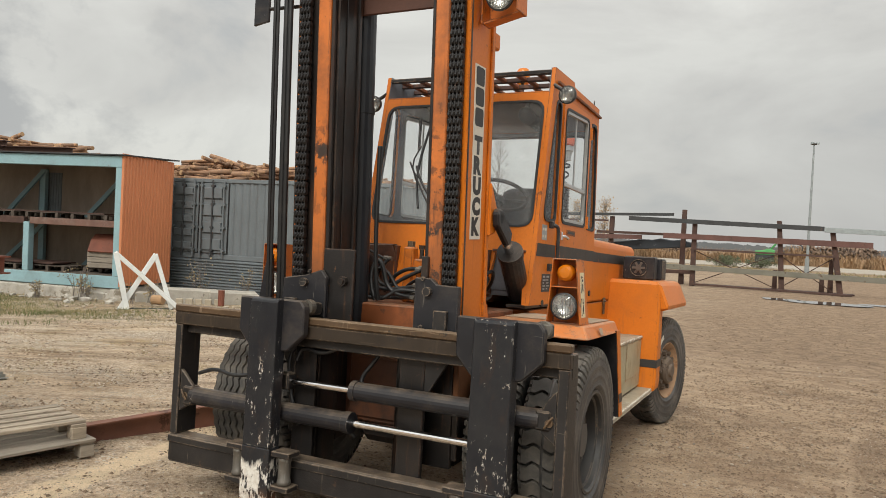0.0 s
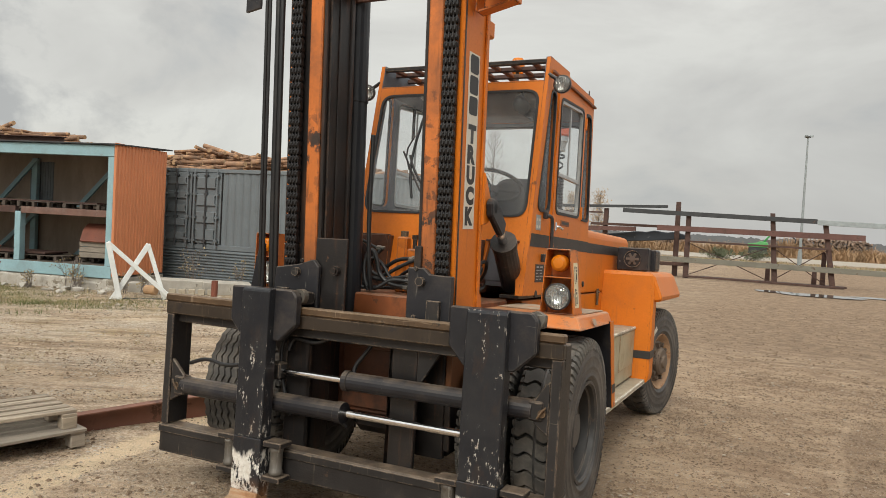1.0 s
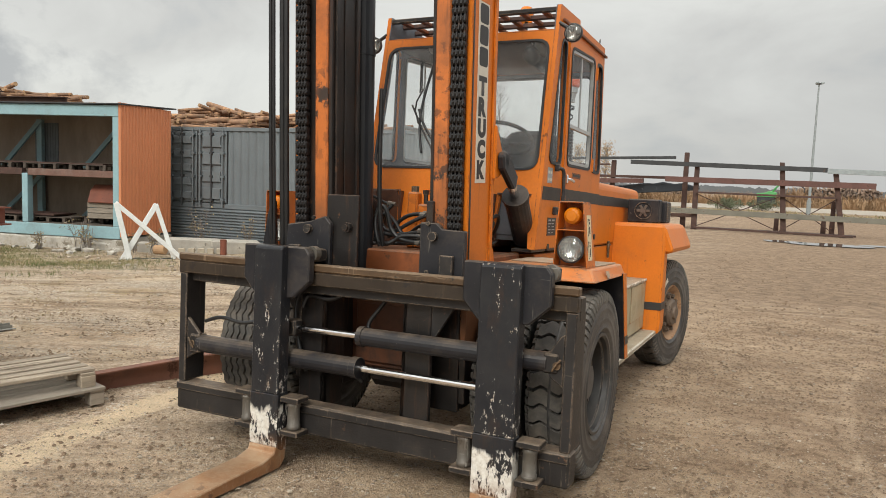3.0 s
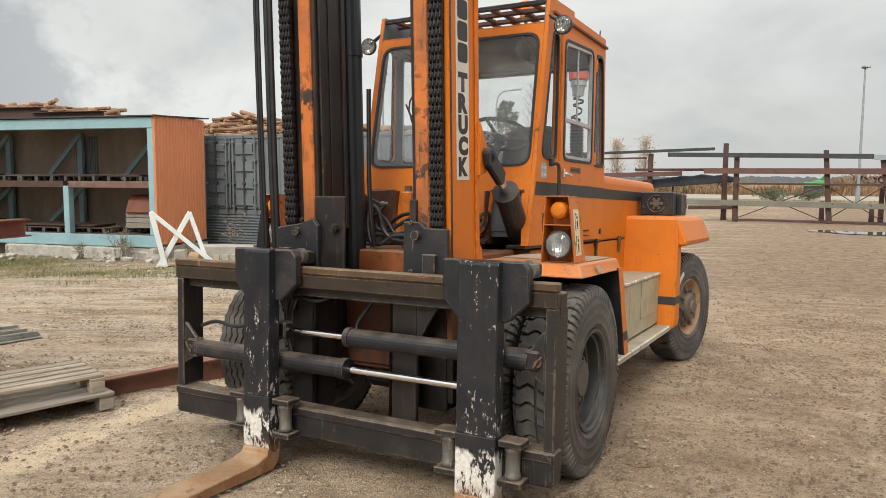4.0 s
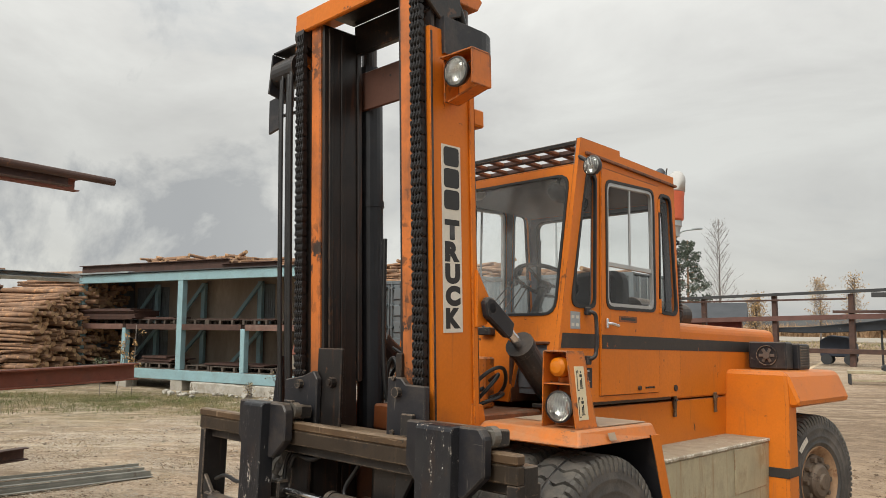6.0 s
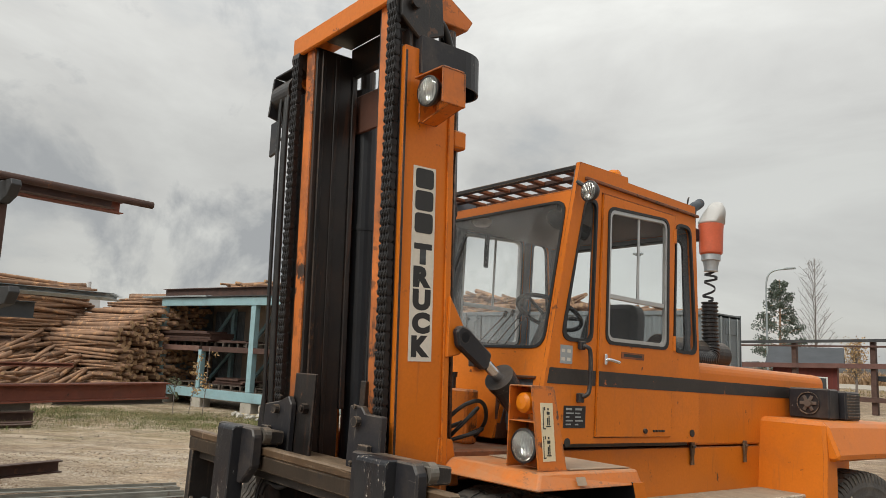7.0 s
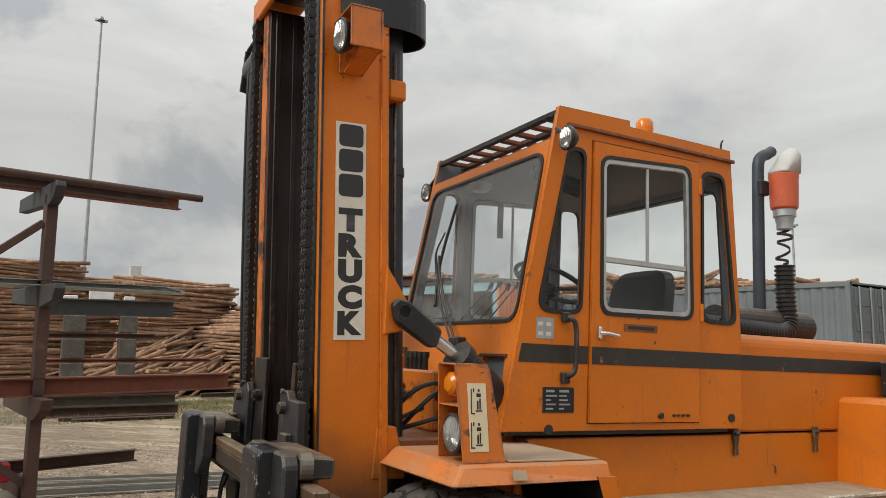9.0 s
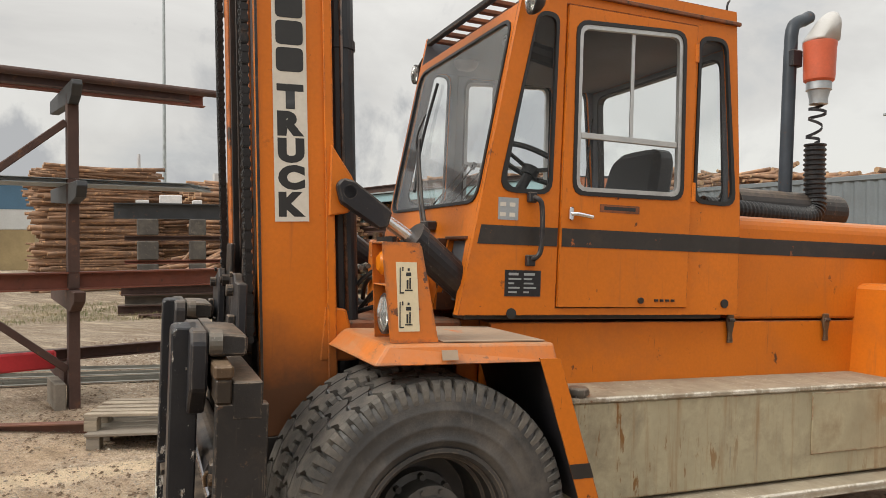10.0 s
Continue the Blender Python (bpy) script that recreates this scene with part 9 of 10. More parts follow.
for x in (-1.1, 0.9):
    bm = B()
    box(bm, x - 0.45, x + 0.45, -2.04, -2.0, 1.0, 1.9, 0.01)
    w = part("window", bm, WHITE_PAINT, o)
    bm = B()
    box(bm, x - 0.37, x + 0.37, -2.05, -2.04, 1.08, 1.82, 0)
    part("pane", bm, TAR, w)
bm = B()
box(bm, -1.9, 1.9, -0.9, 0.9, 0, 1.3, 0.05)
one("dark_tank", bm, TAR, "dark box-shaped tank in front of the hut", "tank", pose(-21.8, 46.5, ground_z(-21.8, 46.5) + 0.9, 0, 0, 8))

# ---- plants ----
LEAF_GREEN = surface("grass_green", (0.135, 0.145, 0.048), 0.8, 0, 0.3, 1.2, 12, bump=0)
LEAF_DRY = surface("dry_grass", (0.34, 0.265, 0.145), 0.9, 0, 0.3, 1.2, 12, bump=0)
LEAF_YELLOW = surface("yellow_leaves", (0.42, 0.27, 0.12), 0.8, 0, 0.25, 3, 20, bump=0)
NEEDLE = surface("pine_needles", (0.075, 0.095, 0.07), 0.8, 0, 0.3, 1.2, 12, bump=0)
TWIG = surface("birch_twigs", (0.20, 0.17, 0.15), 0.9, 0, 0.3, 3, 20, bump=0)
BUSH = surface("willow_leaves", (0.105, 0.12, 0.065), 0.8, 0, 0.3, 1.2, 12, bump=0)


def blades(spots, mat, name, label, seed, h0, h1, w=0.012):
    """Grass: many thin bent blades in tufts."""
    r = random.Random(seed)
    vs, fs = [], []
    for x, y, n, spread, hh in spots:
        for _ in range(n):
            bx, by = x + r.gauss(0, spread), y + r.gauss(0, spread)
            bz = ground_z(bx, by) - 0.02
            h = r.uniform(h0, h1) * hh
            a = r.uniform(0, 6.28)
            dx, dy = math.cos(a), math.sin(a)
            bend = r.uniform(0.25, 1.1) * h
            ww = w * r.uniform(0.7, 1.5)
            k = len(vs)
            vs += [(bx - dy * ww, by + dx * ww, bz), (bx + dy * ww, by - dx * ww, bz), (bx + dx * bend * 0.4 + dy * ww * 0.7, by + dy * bend * 0.4 - dx * ww * 0.7, bz + h * 0.6), (bx + dx * bend * 0.4 - dy * ww * 0.7, by + dy * bend * 0.4 + dx * ww * 0.7, bz + h * 0.6), (bx + dx * bend, by + dy * bend, bz + h)]
            fs += [(k, k + 1, k + 2, k + 3), (k + 3, k + 2, k + 4)]
    me = bpy.data.meshes.new(name)
    me.from_pydata(vs, [], fs)
    me.materials.append(mat)
    return tagged(new(name, me), label, "grass", kind="stuff")


rnd = random.Random(77)
sp_g, sp_d = [], []
# band of grass before the log stacks and the shed
for k in range(760):
    f = rnd.random()
    x = -25.5 + 9.5 * f + rnd.gauss(0, 0.6)
    y = 2.5 + 7.5 * f * rnd.uniform(0.75, 1.25) + rnd.gauss(0, 1.0)
    if noise.noise((x * 0.5, y * 0.5, 2)) < -0.05:
        continue
    (sp_g if rnd.random() < 0.75 else sp_d).append((x, y, 110, 0.36, 0.42 * (1.0 - 0.35 * f) * rnd.uniform(0.4, 1.2)))
for k in range(260):
    x, y = rnd.uniform(-24, -17), rnd.uniform(-4, 5)
    (sp_g if rnd.random() < 0.65 else sp_d).append((x - 1, y, 34, 0.34, 0.62))
# rough grass between the gravel and the shed
for k in range(200):
    f = rnd.random()
    x = -21.5 + 10.5 * f + rnd.gauss(0, 0.7)
    y = 6.6 + 1.6 * f + rnd.gauss(0, 1.0)
    if noise.noise((x * 0.6, y * 0.6, 2)) > -0.12:
        (sp_g if rnd.random() < 0.7 else sp_d).append((x, y, 110, 0.32, rnd.uniform(0.15, 0.6)))
# weeds along the shed, the container and in the gravel
for k in range(34):
    s = rnd.uniform(-4, 6)
    p = Vector((-15.3, 11.3, 0)) + U * s - V * rnd.uniform(0.1, 1.6)
    (sp_g if rnd.random() < 0.35 else sp_d).append((p.x, p.y, 12, 0.14, rnd.uniform(0.35, 0.9)))
for k in range(60):
    x, y = rnd.uniform(-13.5, -7), rnd.uniform(12.2, 15.0)
    (sp_g if rnd.random() < 0.5 else sp_d).append((x, y, 12, 0.15, rnd.uniform(0.4, 1.1)))
blades(sp_g, LEAF_GREEN, "green_grass", "patchy green grass at the edge of the yard", 1, 0.06, 0.26, 0.0045)
blades(sp_d, LEAF_DRY, "dry_grass", "patchy dry yellow grass at the edge of the yard", 2, 0.06, 0.30, 0.004)
lo = []
for k in range(150):
    x, y = rnd.uniform(-9.5, -4.2), rnd.uniform(2.0, 9.0)
    if noise.noise((x * 0.5, y * 0.5, 7)) > -0.05:
        lo.append((x, y, 22, 0.12, 0.5))
blades(lo, LEAF_DRY, "low_weeds", "thin low weeds in the gravel", 3, 0.03, 0.10, 0.005)

fieldspots = []
for k in range(500):
    x, y = rnd.uniform(-45, 60), rnd.uniform(66, 93)
    fieldspots.append((x, y, 16, 0.7, rnd.uniform(0.5, 1.2)))
blades(fieldspots, LEAF_DRY, "field_grass", "dry tan grass beyond the yard", 4, 0.12, 0.45, 0.03)


def leaves(bm_v, bm_f, c, r, n, size, rn):
    for _ in range(n):
        d = Vector((rn.gauss(0, 1), rn.gauss(0, 1), rn.gauss(0, 1))).normalized() * (r * rn.random() ** 0.4)
        p = Vector(c) + d
        a = Vector((rn.gauss(0, 1), rn.gauss(0, 1), rn.gauss(0, 1))).normalized()
        b = a.orthogonal().normalized()
        s = size * rn.uniform(0.6, 1.4)
        k = len(bm_v)
        bm_v += [(p + a * s)[:], (p + b * s * 0.5)[:], (p - a * s)[:], (p - b * s * 0.5)[:]]
        bm_f.append((k, k + 1, k + 2, k + 3))


def crown(name, vs, fs, mat, parent):
    me = bpy.data.meshes.new(name)
    me.from_pydata(vs, [], fs)
    me.materials.append(mat)
    ob = new(name, me)
    ob.parent = parent
    return ob


def dead_shrub(x, y, h, seed):
    """A leafless shrub: stems that fork twice, with a few withered leaves."""
    rn = random.Random(seed)
    o = thing("dead_shrub", "leafless brown weed shrub with a few withered leaves", "shrub", pose(x, y, ground_z(x, y)), "dead shrubs by the shed")
    bm = B()
    vs, fs = [], []
    for k in range(9):
        a = rn.uniform(0, 6.28)
        e = Vector((0.45 * h * math.cos(a) * rn.random(), 0.45 * h * math.sin(a) * rn.random(), h * rn.uniform(0.5, 1.0)))
        tube(bm, [(0.1 * math.cos(a), 0.1 * math.sin(a), -0.05), (e * 0.5 + Vector((0.04, 0.03, 0)))[:], e[:]], 0.006, 4, 1)
        for q in range(5):
            s_ = e * rn.uniform(0.35, 0.95)
            t_ = s_ + Vector((rn.gauss(0, 0.12), rn.gauss(0, 0.12), rn.uniform(0.02, 0.22))) * h
            tube(bm, [s_[:], t_[:]], 0.0035, 3, 0)
            leaves(vs, fs, t_, 0.06, 2, 0.03, rn)
    part("stem_clump", bm, TWIG, o)
    crown("withered_leaves", vs, fs, LEAF_DRY, o)


def bush(x, y, h, mat, label, seed, size=0.07, wide=1.0):
    rn = random.Random(seed)
    o = thing("bush", label, "bush", pose(x, y, ground_z(x, y)))
    bm = B()
    vs, fs = [], []
    for k in range(16):
        a = rn.uniform(0, 6.28)
        t = (wide * h * math.cos(a) * rn.random(), wide * h * math.sin(a) * rn.random(), h * rn.uniform(0.45, 0.9))
        tube(bm, [(0, 0, 0), (t[0] * 0.4, t[1] * 0.4, t[2] * 0.5), t], 0.015 * h, 5, 1)
        leaves(vs, fs, t, h * 0.28, 70, size * h, rn)
        leaves(vs, fs, (t[0] * 0.6, t[1] * 0.6, t[2] * 0.55), h * 0.25, 40, size * h, rn)
    part("stems", bm, TWIG, o)
    crown("crown", vs, fs, mat, o)


bush(-4.6, 91.0, 1.45, BUSH, "low wide grey-green willow bush beyond the yard", 1, 0.06, 1.5)
bush(-0.9, 92.0, 1.3, BUSH, "low wide grey-green willow bush beyond the yard", 2, 0.06, 1.5)


for k, (x, y, h) in enumerate(((-16.2, 10.85, 0.95), (-15.75, 10.75, 0.7), (-14.5, 11.2, 0.6), (-14.2, 11.7, 0.75), (-13.0, 14.2, 1.15), (-12.2, 14.6, 0.9), (-17.3, 10.4, 0.5), (-13.9, 13.2, 1.3))):
    dead_shrub(x, y, h, k + 3)


def sapling(x, y, h, label, seed):
    rn = random.Random(seed)
    o = thing("sapling", label, "sapling", pose(x, y, ground_z(x, y)))
    bm = B()
    vs, fs = [], []
    top = (rn.uniform(-0.2, 0.2), rn.uniform(-0.2, 0.2), h)
    tube(bm, [(0, 0, 0), (top[0] * 0.3, top[1] * 0.6, h * 0.5), top], 0.012, 5, 1)
    for k in range(9):
        z = h * rn.uniform(0.3, 1)
        a = rn.uniform(0, 6.28)
        e = (top[0] * z / h + 0.3 * math.cos(a) * h * 0.35, top[1] * z / h + 0.3 * math.sin(a) * h * 0.35, z + 0.15)
        twig = B()
        tube(twig, [(top[0] * z / h, top[1] * z / h, z), e], 0.006, 4, 0)
        part("branch", twig, TWIG, o)
        leaves(vs, fs, e, 0.14, 12, 0.045, rn)
    part("stem", bm, TWIG, o)
    crown("leaves", vs, fs, LEAF_YELLOW if seed % 3 else BUSH, o)


for k, (x, y, h) in enumerate(((-20.9, 8.2, 2.3), (-21.6, 8.0, 1.9), (-21.2, 7.3, 1.2), (-9.9, 13.2, 1.3), (-10.8, 13.6, 1.0))):
    sapling(x, y, h, "thin sapling with sparse yellow autumn leaves", k + 1)


def pine(x, y, h, label, seed):
    rn = random.Random(seed)
    o = thing("pine_tree", label, "tree", pose(x, y, ground_z(x, y)))
    bm = B()
    rod(bm, (0, 0, 0), (0.1, 0.1, h), 0.17, 8, 0.03)
    vs, fs = [], []
    n = 44
    for k in range(n):
        f = 0.12 + 0.86 * k / n
        z = h * f
        reach = (1 - f) ** 0.7 * h * 0.30 * rn.uniform(0.6, 1.15) + 0.25
        a = 2.4 * k + rn.uniform(-0.5, 0.5)
        e = Vector((reach * math.cos(a), reach * math.sin(a), z + reach * rn.uniform(0.05, 0.4)))
        tube(bm, [(0, 0, z), (e * 0.5 + Vector((0, 0, z * 0.5 - 0.05)))[:], e[:]], 0.025, 5, 1)
        for q in (0.45, 0.7, 0.9, 1.0):
            p = Vector((0, 0, z)).lerp(e, q)
            leaves(vs, fs, p, 0.30 + 0.22 * reach * 0.4, 42, 0.10, rn)
    part("trunk", bm, BARK, o)
    crown("crown", vs, fs, NEEDLE, o)


def birch(x, y, h, label, seed, leaf=0):
    rn = random.Random(seed)
    o = thing("birch_tree", label, "tree", pose(x, y, ground_z(x, y)))
    bm = B()
    rod(bm, (0, 0, 0), (0.2, 0, h), 0.13, 7, 0.015)
    vs, fs = [], []
    for k in range(46):
        f = 0.22 + 0.74 * k / 46
        z = h * f
        L_ = h * 0.24 * (1 - f) ** 0.6 * rn.uniform(0.7, 1.2) + 0.3
        a = 2.4 * k + rn.uniform(-0.4, 0.4)
        e = Vector((L_ * 0.6 * math.cos(a), L_ * 0.6 * math.sin(a), z + L_ * 0.8))
        tube(bm, [(0, 0, z), e[:]], 0.022, 4, 0)
        for q in range(7):
            s = Vector((0, 0, z)).lerp(e, rn.uniform(0.35, 1))
            t = s + Vector((rn.gauss(0, 0.4), rn.gauss(0, 0.4), rn.uniform(0.1, 0.8)))
            tube(bm, [s[:], t[:]], 0.008, 3, 0)
            if leaf:
                leaves(vs, fs, t, 0.4, leaf, 0.11, rn)
    part("trunk", bm, TWIG, o)
    if leaf:
        crown("crown", vs, fs, LEAF_YELLOW, o)


pine(-28.4, 66.3, 10.6, "dark green pine tree behind the hut", 5)
birch(-27.6, 72.0, 13.2, "bare birch tree behind the hut", 6)
birch(-24.6, 95.0, 7.5, "small birch with yellow leaves beyond the racks", 7, 2)
birch(-21.5, 98.0, 8.0, "small birch with yellow leaves beyond the racks", 8, 2)
birch(-24.0, 72.0, 4.5, "small birch with yellow leaves beyond the racks", 9, 3)

# far wood and log stacks at the horizon
vs, fs = [], []
rn = random.Random(9)
# the mass of the wood, with a ragged top
n = 2600
for k in range(n):
    a = 0.15 + (math.pi * 1.02 - 0.15) * k / (n - 1)
    h = 3.9 + 1.6 * noise.noise((a * 5, 0, 0)) + 1.2 * noise.noise((a * 40, 3, 0)) + 0.9 * noise.noise((a * 170, 5, 0)) + 0.7 * noise.noise((a * 610, 7, 0))
    vs += [(500 * math.cos(a), 500 * math.sin(a), -3), (500 * math.cos(a), 500 * math.sin(a), h)]
    if k:
        q = len(vs) - 4
        fs.append((q, q + 2, q + 3, q + 1))
me = bpy.data.meshes.new("far_wood")
me.from_pydata(vs, [], fs)
# blue-grey base colour carries the haze of the distance
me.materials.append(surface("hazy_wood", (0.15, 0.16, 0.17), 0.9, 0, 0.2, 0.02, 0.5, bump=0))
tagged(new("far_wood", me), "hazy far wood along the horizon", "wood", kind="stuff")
# log stacks far across the field: sawn ends and bark too small to tell apart
FAR_LOG = surface("far_weathered_logs", (0.33, 0.235, 0.175), 0.9, 0, 0.35, 0.9, 6, (0.10, 0.07, 0.055), 0.50, 1.6, (0.42, 0.33, 0.26), 0.5, 0.6, bump=0)


def far_stack(x0, x1, y, top, label, seed):
    rn_ = random.Random(seed)
    vs, fs = [], []
    x = x0
    while x < x1:
        f = (x - x0) / (x1 - x0)
        h = top * min(1.0, 0.25 + 5 * f, 0.35 + 6 * (1 - f)) * (1 + 0.08 * noise.noise((x * 0.8, seed, 0)))
        z = ground_z(x, y)
        while z < h:
            r = rn_.uniform(0.09, 0.19)
            cx, cy, L_ = x + rn_.gauss(0, 0.10), y + rn_.gauss(0, 0.35), 4.5
            sx, sz = rn_.gauss(0, 0.5), rn_.gauss(0, 0.25)
            k = len(vs)
            for e in (0, 1):
                vs += [(cx + e * sx + r * math.cos(1.047 * i), cy + e * L_, z + e * sz + r * math.sin(1.047 * i)) for i in range(6)]
            fs += [[k + i for i in range(6)]] + [(k + i, k + (i + 1) % 6, k + 6 + (i + 1) % 6, k + 6 + i) for i in range(6)]
            z += 0.26 * rn_.uniform(0.8, 1.2)
        x += 0.27
    me = bpy.data.meshes.new("far_log_stack")
    me.from_pydata(vs, [], fs)
    me.materials.append(FAR_LOG)
    tagged(new("far_log_stack", me), label, "log pile", kind="stuff")


far_stack(2.2, 16.5, 134.0, 2.75, "weathered stack of logs far across the field", 3)
far_stack(-27.0, -13.5, 138.0, 1.9, "low grey-brown stack of logs beyond the reeds", 4)
# green timber loader by the far stacks
o = thing("timber_loader", "bright green timber loader with a folded crane far off", "loader", pose(-1.2, 124.0, ground_z(-1, 124)))
LOADER_GREEN = surface("green_machine_paint", (0.10, 0.36, 0.12), 0.5, 0, 0.2, 1, 10, bump=0)
bm = B()
prism(bm, [(-1.6, 1.5), (1.3, 1.5), (1.3, 2.3), (0.2, 2.5), (-0.4, 2.2), (-1.6, 2.1)], -1.0, 1.0, "y", 0.08)
part("body", bm, LOADER_GREEN, o)
bm = B()
box(bm, -1.5, 1.2, -0.9, 0.9, 0.4, 1.498, 0.08)
part("undercarriage", bm, TAR, o)
bm = B()
tube(bm, [(0.6, 0, 2.3), (1.6, 0, 3.6), (2.4, 0, 3.9)], 0.16, 6, 0)
part("boom", bm, LOADER_GREEN, o)
bm = B()
tube(bm, [(2.4, 0, 3.9), (4.6, 0, 3.5), (5.3, 0, 3.0), (5.2, 0, 2.4)], 0.10, 6, 1)
part("grapple_arm", bm, TAR, o)
# tall tan and orange reeds between the road and the stacks
REED = surface("orange_reeds", (0.37, 0.24, 0.135), 0.9, 0, 0.4, 0.25, 3, bump=0)
spots = []
for k in range(1500):
    x, y = rnd.uniform(-85, 60), rnd.uniform(126, 133.5)
    q = noise.noise((x * 0.16, y * 0.2, 9)) + 0.6 * noise.noise((x * 0.6, 0, 4))
    spots.append((x, y, 22, 0.6, max(0.35, 0.9 + 0.9 * q)))
blades(spots, REED, "reeds", "tall tan and orange reeds beyond the gravel road", 14, 0.7, 2.2, 0.05)
spots = [(rnd.uniform(-60, 60), rnd.uniform(72, 92), 18, 0.7, rnd.uniform(0.4, 1.0)) for k in range(300)]
blades(spots, LEAF_GREEN, "verge_grass", "low green grass before the gravel road", 15, 0.10, 0.30, 0.03)

# works far behind the log stacks
# concrete paled by distance haze that is mixed into the colour
HAZE_GREY = surface("hazy_grey_concrete", (0.50, 0.50, 0.51), 0.9, 0, 0.1, 0.05, 0.6, bump=0)
bm = B()
box(bm, -4.0, 4.0, -1.9, 1.9, 0, 28.0, 0.2)
box(bm, -2.0, 2.0, 2.0, 5.0, 0, 24.5, 0.2)
one("works_tower", bm, HAZE_GREY, "pale grey works tower far behind the log stacks", "tower", pose(-295, 26.4, ground_z(-295, 26)))
bm = B()
rod(bm, (0, 0, 0), (0, 0, 34.5), 0.75, 12, 0.55)
one("works_chimney", bm, HAZE_GREY, "pale grey works chimney far behind the log stacks", "chimney", pose(-296, -2.6, ground_z(-296, -2)))
bm = B()
box(bm, -6.0, 6.0, -4.5, 3.0, 0, 18.0, 0.2)
rod(bm, (0, 0, 17.5), (0, 0, 23.0), 0.8, 10)
one("works_building", bm, HAZE_GREY, "pale grey works building with a short stack", "building", pose(-288, 69.8, ground_z(-288, 69)))
o = thing("blue_hall", "blue and white sheet metal hall beyond the log stacks", "hall", pose(-57.6, -11.0, ground_z(-57, -11)))
bm = B()
box(bm, -9.0, 0, -14.0, 3.2, 4.5, 6.6, 0.02)
part("upper_wall", bm, surface("blue_sheet_wall", (0.075, 0.16, 0.25), 0.6, 0.1, 0.12, 0.5, 8, bump=0.05), o, "blue sheet wall")
bm = B()
box(bm, -9.0, -0.02, -14.0, 3.2, 3.0, 4.5, 0.02)
part("lower_wall", bm, surface("white_sheet_wall", (0.55, 0.56, 0.55), 0.6, 0, 0.12, 0.5, 8, bump=0.05), o, "white lower wall")
bm = B()
box(bm, -9.0, -0.04, -14.0, 3.2, 0, 3.0, 0.02)
part("plinth", bm, surface("tan_boarding", (0.33, 0.25, 0.13), 0.85, 0, 0.25, 0.6, 6, bump=0.1), o, "tan boarded base")
bm = B()
prism(bm, [(-9.2, 6.6), (0.2, 6.6), (-4.5, 7.2)], -14.2, 3.4, "y", 0)
part("hall_roof", bm, TAR, o)

# pale gravel road and puddles
def patch(name, cx, cy, rx, ry, rot, seed, mat, label, category, lift):
    bm = B()
    ring_ = []
    for k in range(40):
        a = 2 * math.pi * k / 40
        q = 1 + 0.35 * noise.noise((2 * math.cos(a) + seed, 2 * math.sin(a), seed * 1.7))
        x, y = rx * q * math.cos(a), ry * q * math.sin(a)
        X, Y = cx + x * math.cos(rot) - y * math.sin(rot), cy + x * math.sin(rot) + y * math.cos(rot)
        ring_.append(bm.verts.new((X, Y, ground_z(X, Y) + lift)))
    bm.faces.new(ring_)
    one(name, bm, mat, label, category, None, "", "structure")


WATER, _nt, _b = nodes_of("puddle_water")
_b.inputs["Base Color"].default_value = (0.10, 0.085, 0.07, 1)
_b.inputs["Roughness"].default_value = 0.04
_b.inputs["Specular IOR Level"].default_value = 0.9
for k, (x, y, rx, ry) in enumerate(((1.9, 34.6, 0.9, 0.7), (3.9, 34.2, 1.9, 1.0), (6.6, 35.4, 1.6, 0.55))):
    patch("puddle", x, y, rx, ry, 0.1, k + 1.0, WATER, "shallow rain puddle on the yard", "puddle", 0.03)
PALE_ROAD = surface("pale_road_gravel", (0.35, 0.31, 0.255), 0.95, 0, 0.15, 0.3, 4, bump=0.2)
bm = B()
box(bm, -70, 110, 95, 122, -0.80, -0.60, 0)
one("gravel_road", bm, PALE_ROAD, "pale gravel road beyond the racks", "road", None, "", "structure")


# ---- stones and litter on the ground ----
def stone_mesh(seed):
    bm = B()
    bmesh.ops.create_icosphere(bm, subdivisions=1, radius=1)
    rn = random.Random(seed)
    for v in bm.verts:
        v.co *= rn.uniform(0.7, 1.15)
        v.co.z *= 0.6
    return bm


STONE = surface("grey_stone", (0.42, 0.355, 0.28), 0.92, 0, 0.5, 2.3, 60, (0.20, 0.155, 0.12), 0.52, 5, bump=0.2)
vs, fs = [], []
rn = random.Random(3)
base = []
for k in range(5):
    bm = stone_mesh(k)
    bm.verts.ensure_lookup_table()
    base.append(([v.co.copy() for v in bm.verts], [[v.index for v in f.verts] for f in bm.faces]))
    bm.free()


def scatter(n, pick, s0, s1):
    for _ in range(n):
        x, y = pick()
        s = s0 + (s1 - s0) * rn.random() ** 3
        co, fa = base[rn.randrange(5)]
        a = rn.uniform(0, 6.28)
        ca, sa = math.cos(a), math.sin(a)
        k = len(vs)
        z = ground_z(x, y) + 0.1 * s
        for c in co:
            vs.append((x + s * (c.x * ca - c.y * sa), y + s * (c.x * sa + c.y * ca), z + s * c.z))
        fs.extend([[i + k for i in f] for f in fa])


TINY = ([Vector((1, 0, 0)), Vector((-0.2, 0.9, 0.1)), Vector((-0.9, -0.3, 0)), Vector((0.1, -0.8, 0.05)), Vector((0.1, 0.05, 0.75))], [(0, 1, 4), (1, 2, 4), (2, 3, 4), (3, 0, 4)])


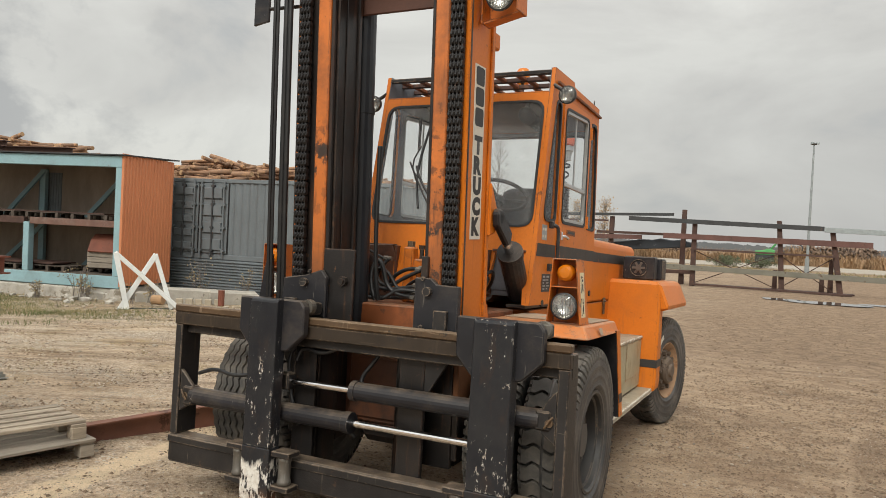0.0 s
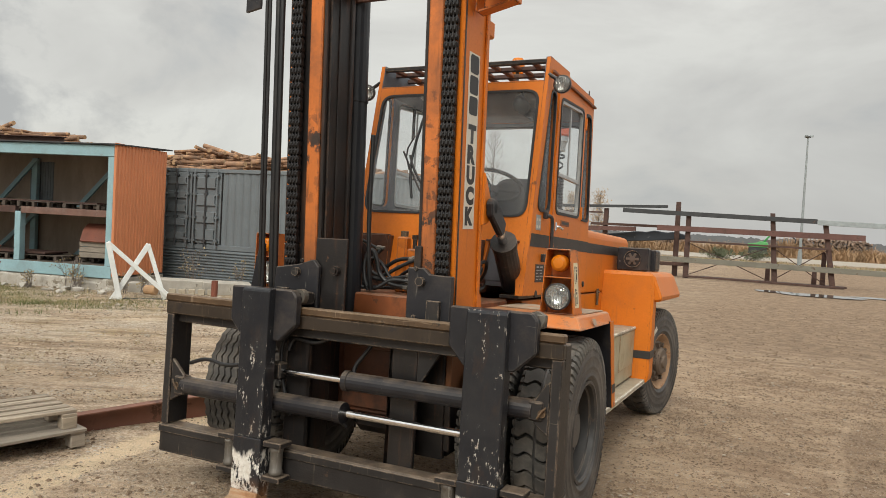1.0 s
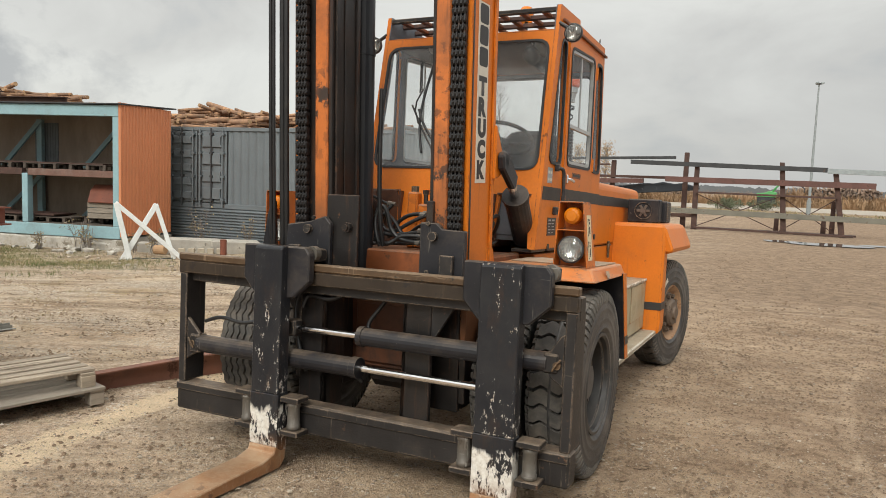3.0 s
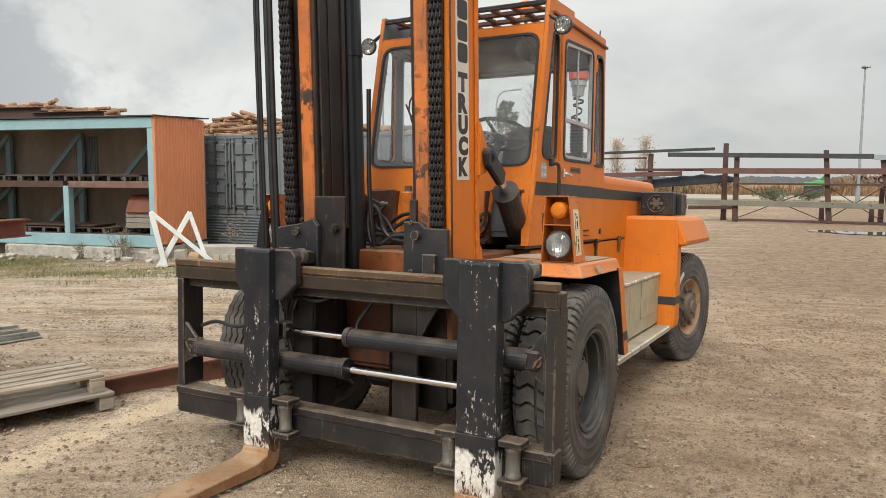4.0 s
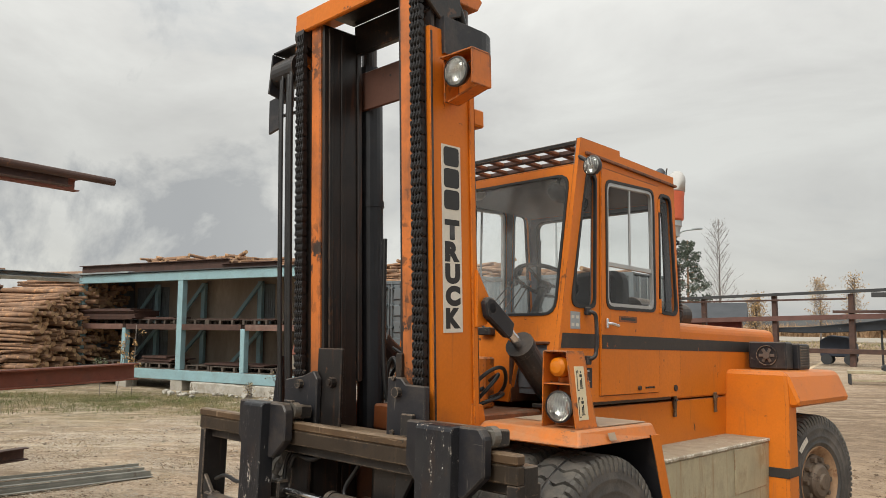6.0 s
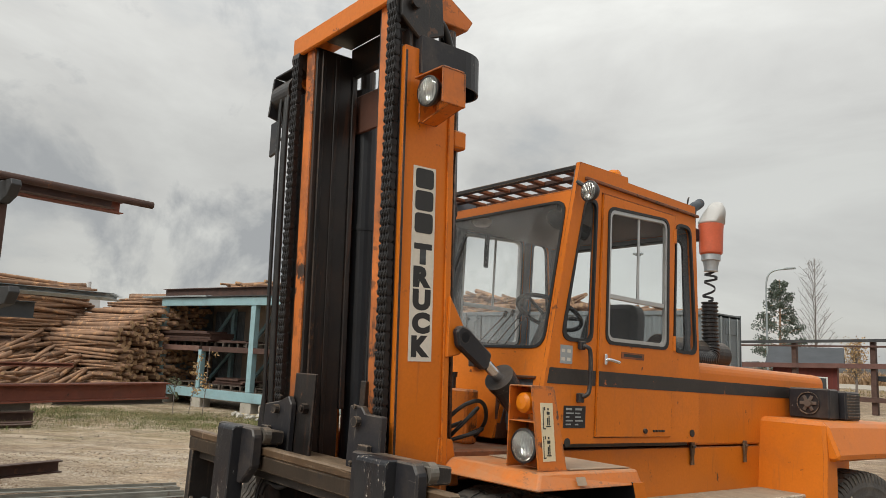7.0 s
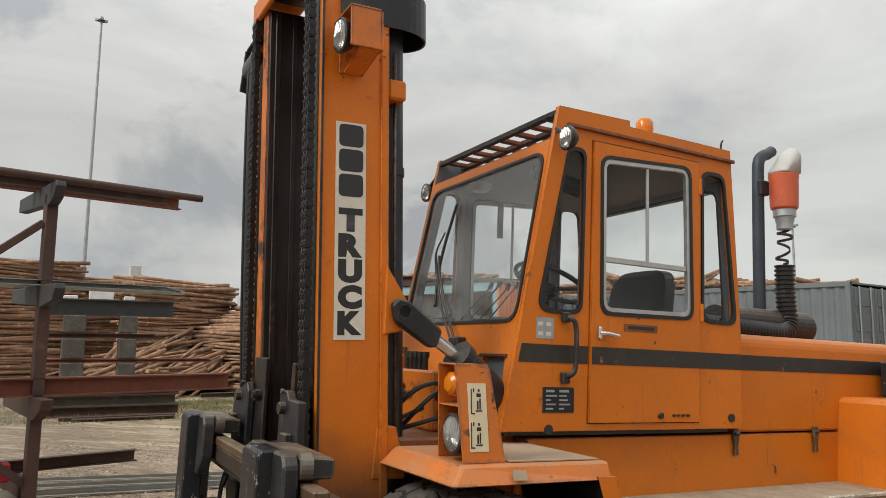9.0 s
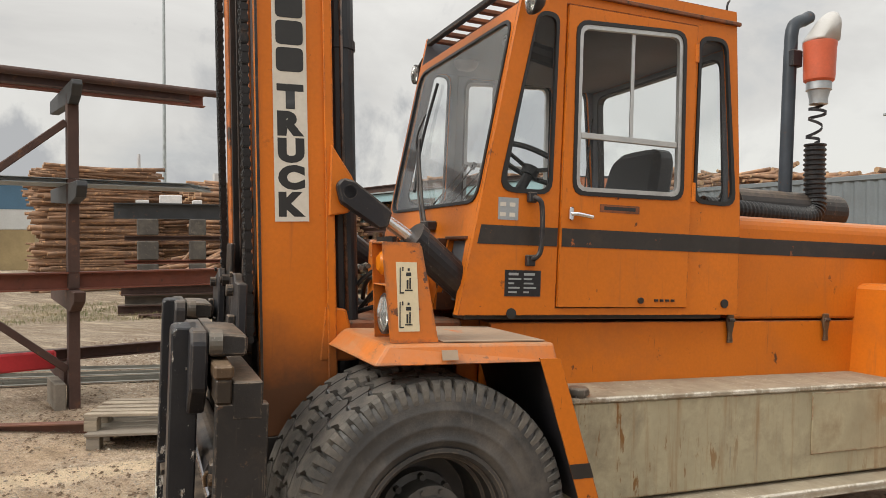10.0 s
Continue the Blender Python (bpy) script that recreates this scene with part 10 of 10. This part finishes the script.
def grains(n, pick, s0, s1, patchy=None):
    """Gravel too small to tell its shape: little four-sided chips."""
    co, fa = TINY
    for _ in range(n):
        x, y = pick()
        if patchy is None:
            if x < -2 and noise.noise((0.55 * x + 0.32 * y, 1.3 * y - 0.75 * x, 4)) < -0.08:
                continue
        elif noise.noise((0.45 * x, 0.7 * y, 8)) + 0.5 * noise.noise((1.6 * x, 2.2 * y, 3)) < patchy:
            continue
        s = s0 + (s1 - s0) * rn.random() ** 2
        a = rn.uniform(0, 6.28)
        ca, sa = s * math.cos(a), s * math.sin(a)
        k = len(vs)
        z = ground_z(x, y) - 0.001
        h = rn.uniform(0.5, 1.1) * s
        for c in co:
            vs.append((x + c.x * ca - c.y * sa, y + c.x * sa + c.y * ca, z + h * c.z))
        fs.extend([[i + k for i in f] for f in fa])


scatter(1500, lambda: (rn.uniform(-8, 1.5), rn.uniform(-2.2, 8)), 0.004, 0.019)
scatter(1500, lambda: (rn.uniform(0.5, 8), rn.uniform(-0.5, 12)), 0.004, 0.020)
scatter(900, lambda: (rn.uniform(-24, -6), rn.uniform(0, 13)), 0.010, 0.05)
scatter(500, lambda: (rn.uniform(-15, -8), rn.uniform(8, 12.5)), 0.012, 0.08)
grains(15000, lambda: (rn.gauss(-1.6, 2.0), rn.gauss(0.6, 1.6)), 0.003, 0.009)
grains(14000, lambda: (rn.uniform(-8, 0.5), rn.uniform(-2, 7)), 0.004, 0.012)
grains(9000, lambda: (rn.uniform(1.0, 7), rn.uniform(0, 9)), 0.003, 0.010)
stone_v, stone_f = vs, fs
vs, fs = [], []
grains(52000, lambda: (rn.uniform(-11, -2.0), rn.uniform(-0.6, 9.5)), 0.0035, 0.015, 0.10)
grains(5000, lambda: (rn.uniform(-11, -2.0), rn.uniform(-0.6, 9.5)), 0.006, 0.020)
PALE_STONE = surface("pale_gravel", (0.52, 0.46, 0.38), 0.92, 0, 0.5, 2.3, 60, bump=0.1, spec=0.2)
me = bpy.data.meshes.new("pale_gravel")
me.from_pydata(vs, [], fs)
me.materials.append(PALE_STONE)
tagged(new("pale_gravel", me), "pale grey gravel strewn over the dirt", "gravel", kind="stuff")
vs, fs = [], []
grains(9000, lambda: (rn.uniform(0.8, 8), rn.uniform(-0.5, 10)), 0.006, 0.022)
grains(30000, lambda: (rn.uniform(1.2, 7.5), rn.uniform(-1.0, 9)), 0.004, 0.015)
grains(5000, lambda: (rn.uniform(0, 14), rn.uniform(8, 26)), 0.012, 0.04)
grains(7000, lambda: (rn.uniform(-7, 1.5), rn.uniform(-2, 6)), 0.005, 0.016)
grains(15000, lambda: (rn.uniform(-11, -0.8), rn.uniform(-1.0, 9.5)), 0.006, 0.024)
CLOD = surface("crumbled_earth", (0.20, 0.14, 0.095), 0.95, 0, 0.4, 2.3, 60, bump=0.2, spec=0.1)
me = bpy.data.meshes.new("dirt_clods")
me.from_pydata(vs, [], fs)
me.materials.append(CLOD)
tagged(new("dirt_clods", me), "small dark crumbs of earth on the dirt", "dirt", kind="stuff")
vs, fs = stone_v, stone_f
me = bpy.data.meshes.new("loose_stones")
me.from_pydata(vs, [], fs)
me.materials.append(STONE)
tagged(new("loose_stones", me), "small pale and grey stones scattered on the dirt", "stones", kind="stuff")
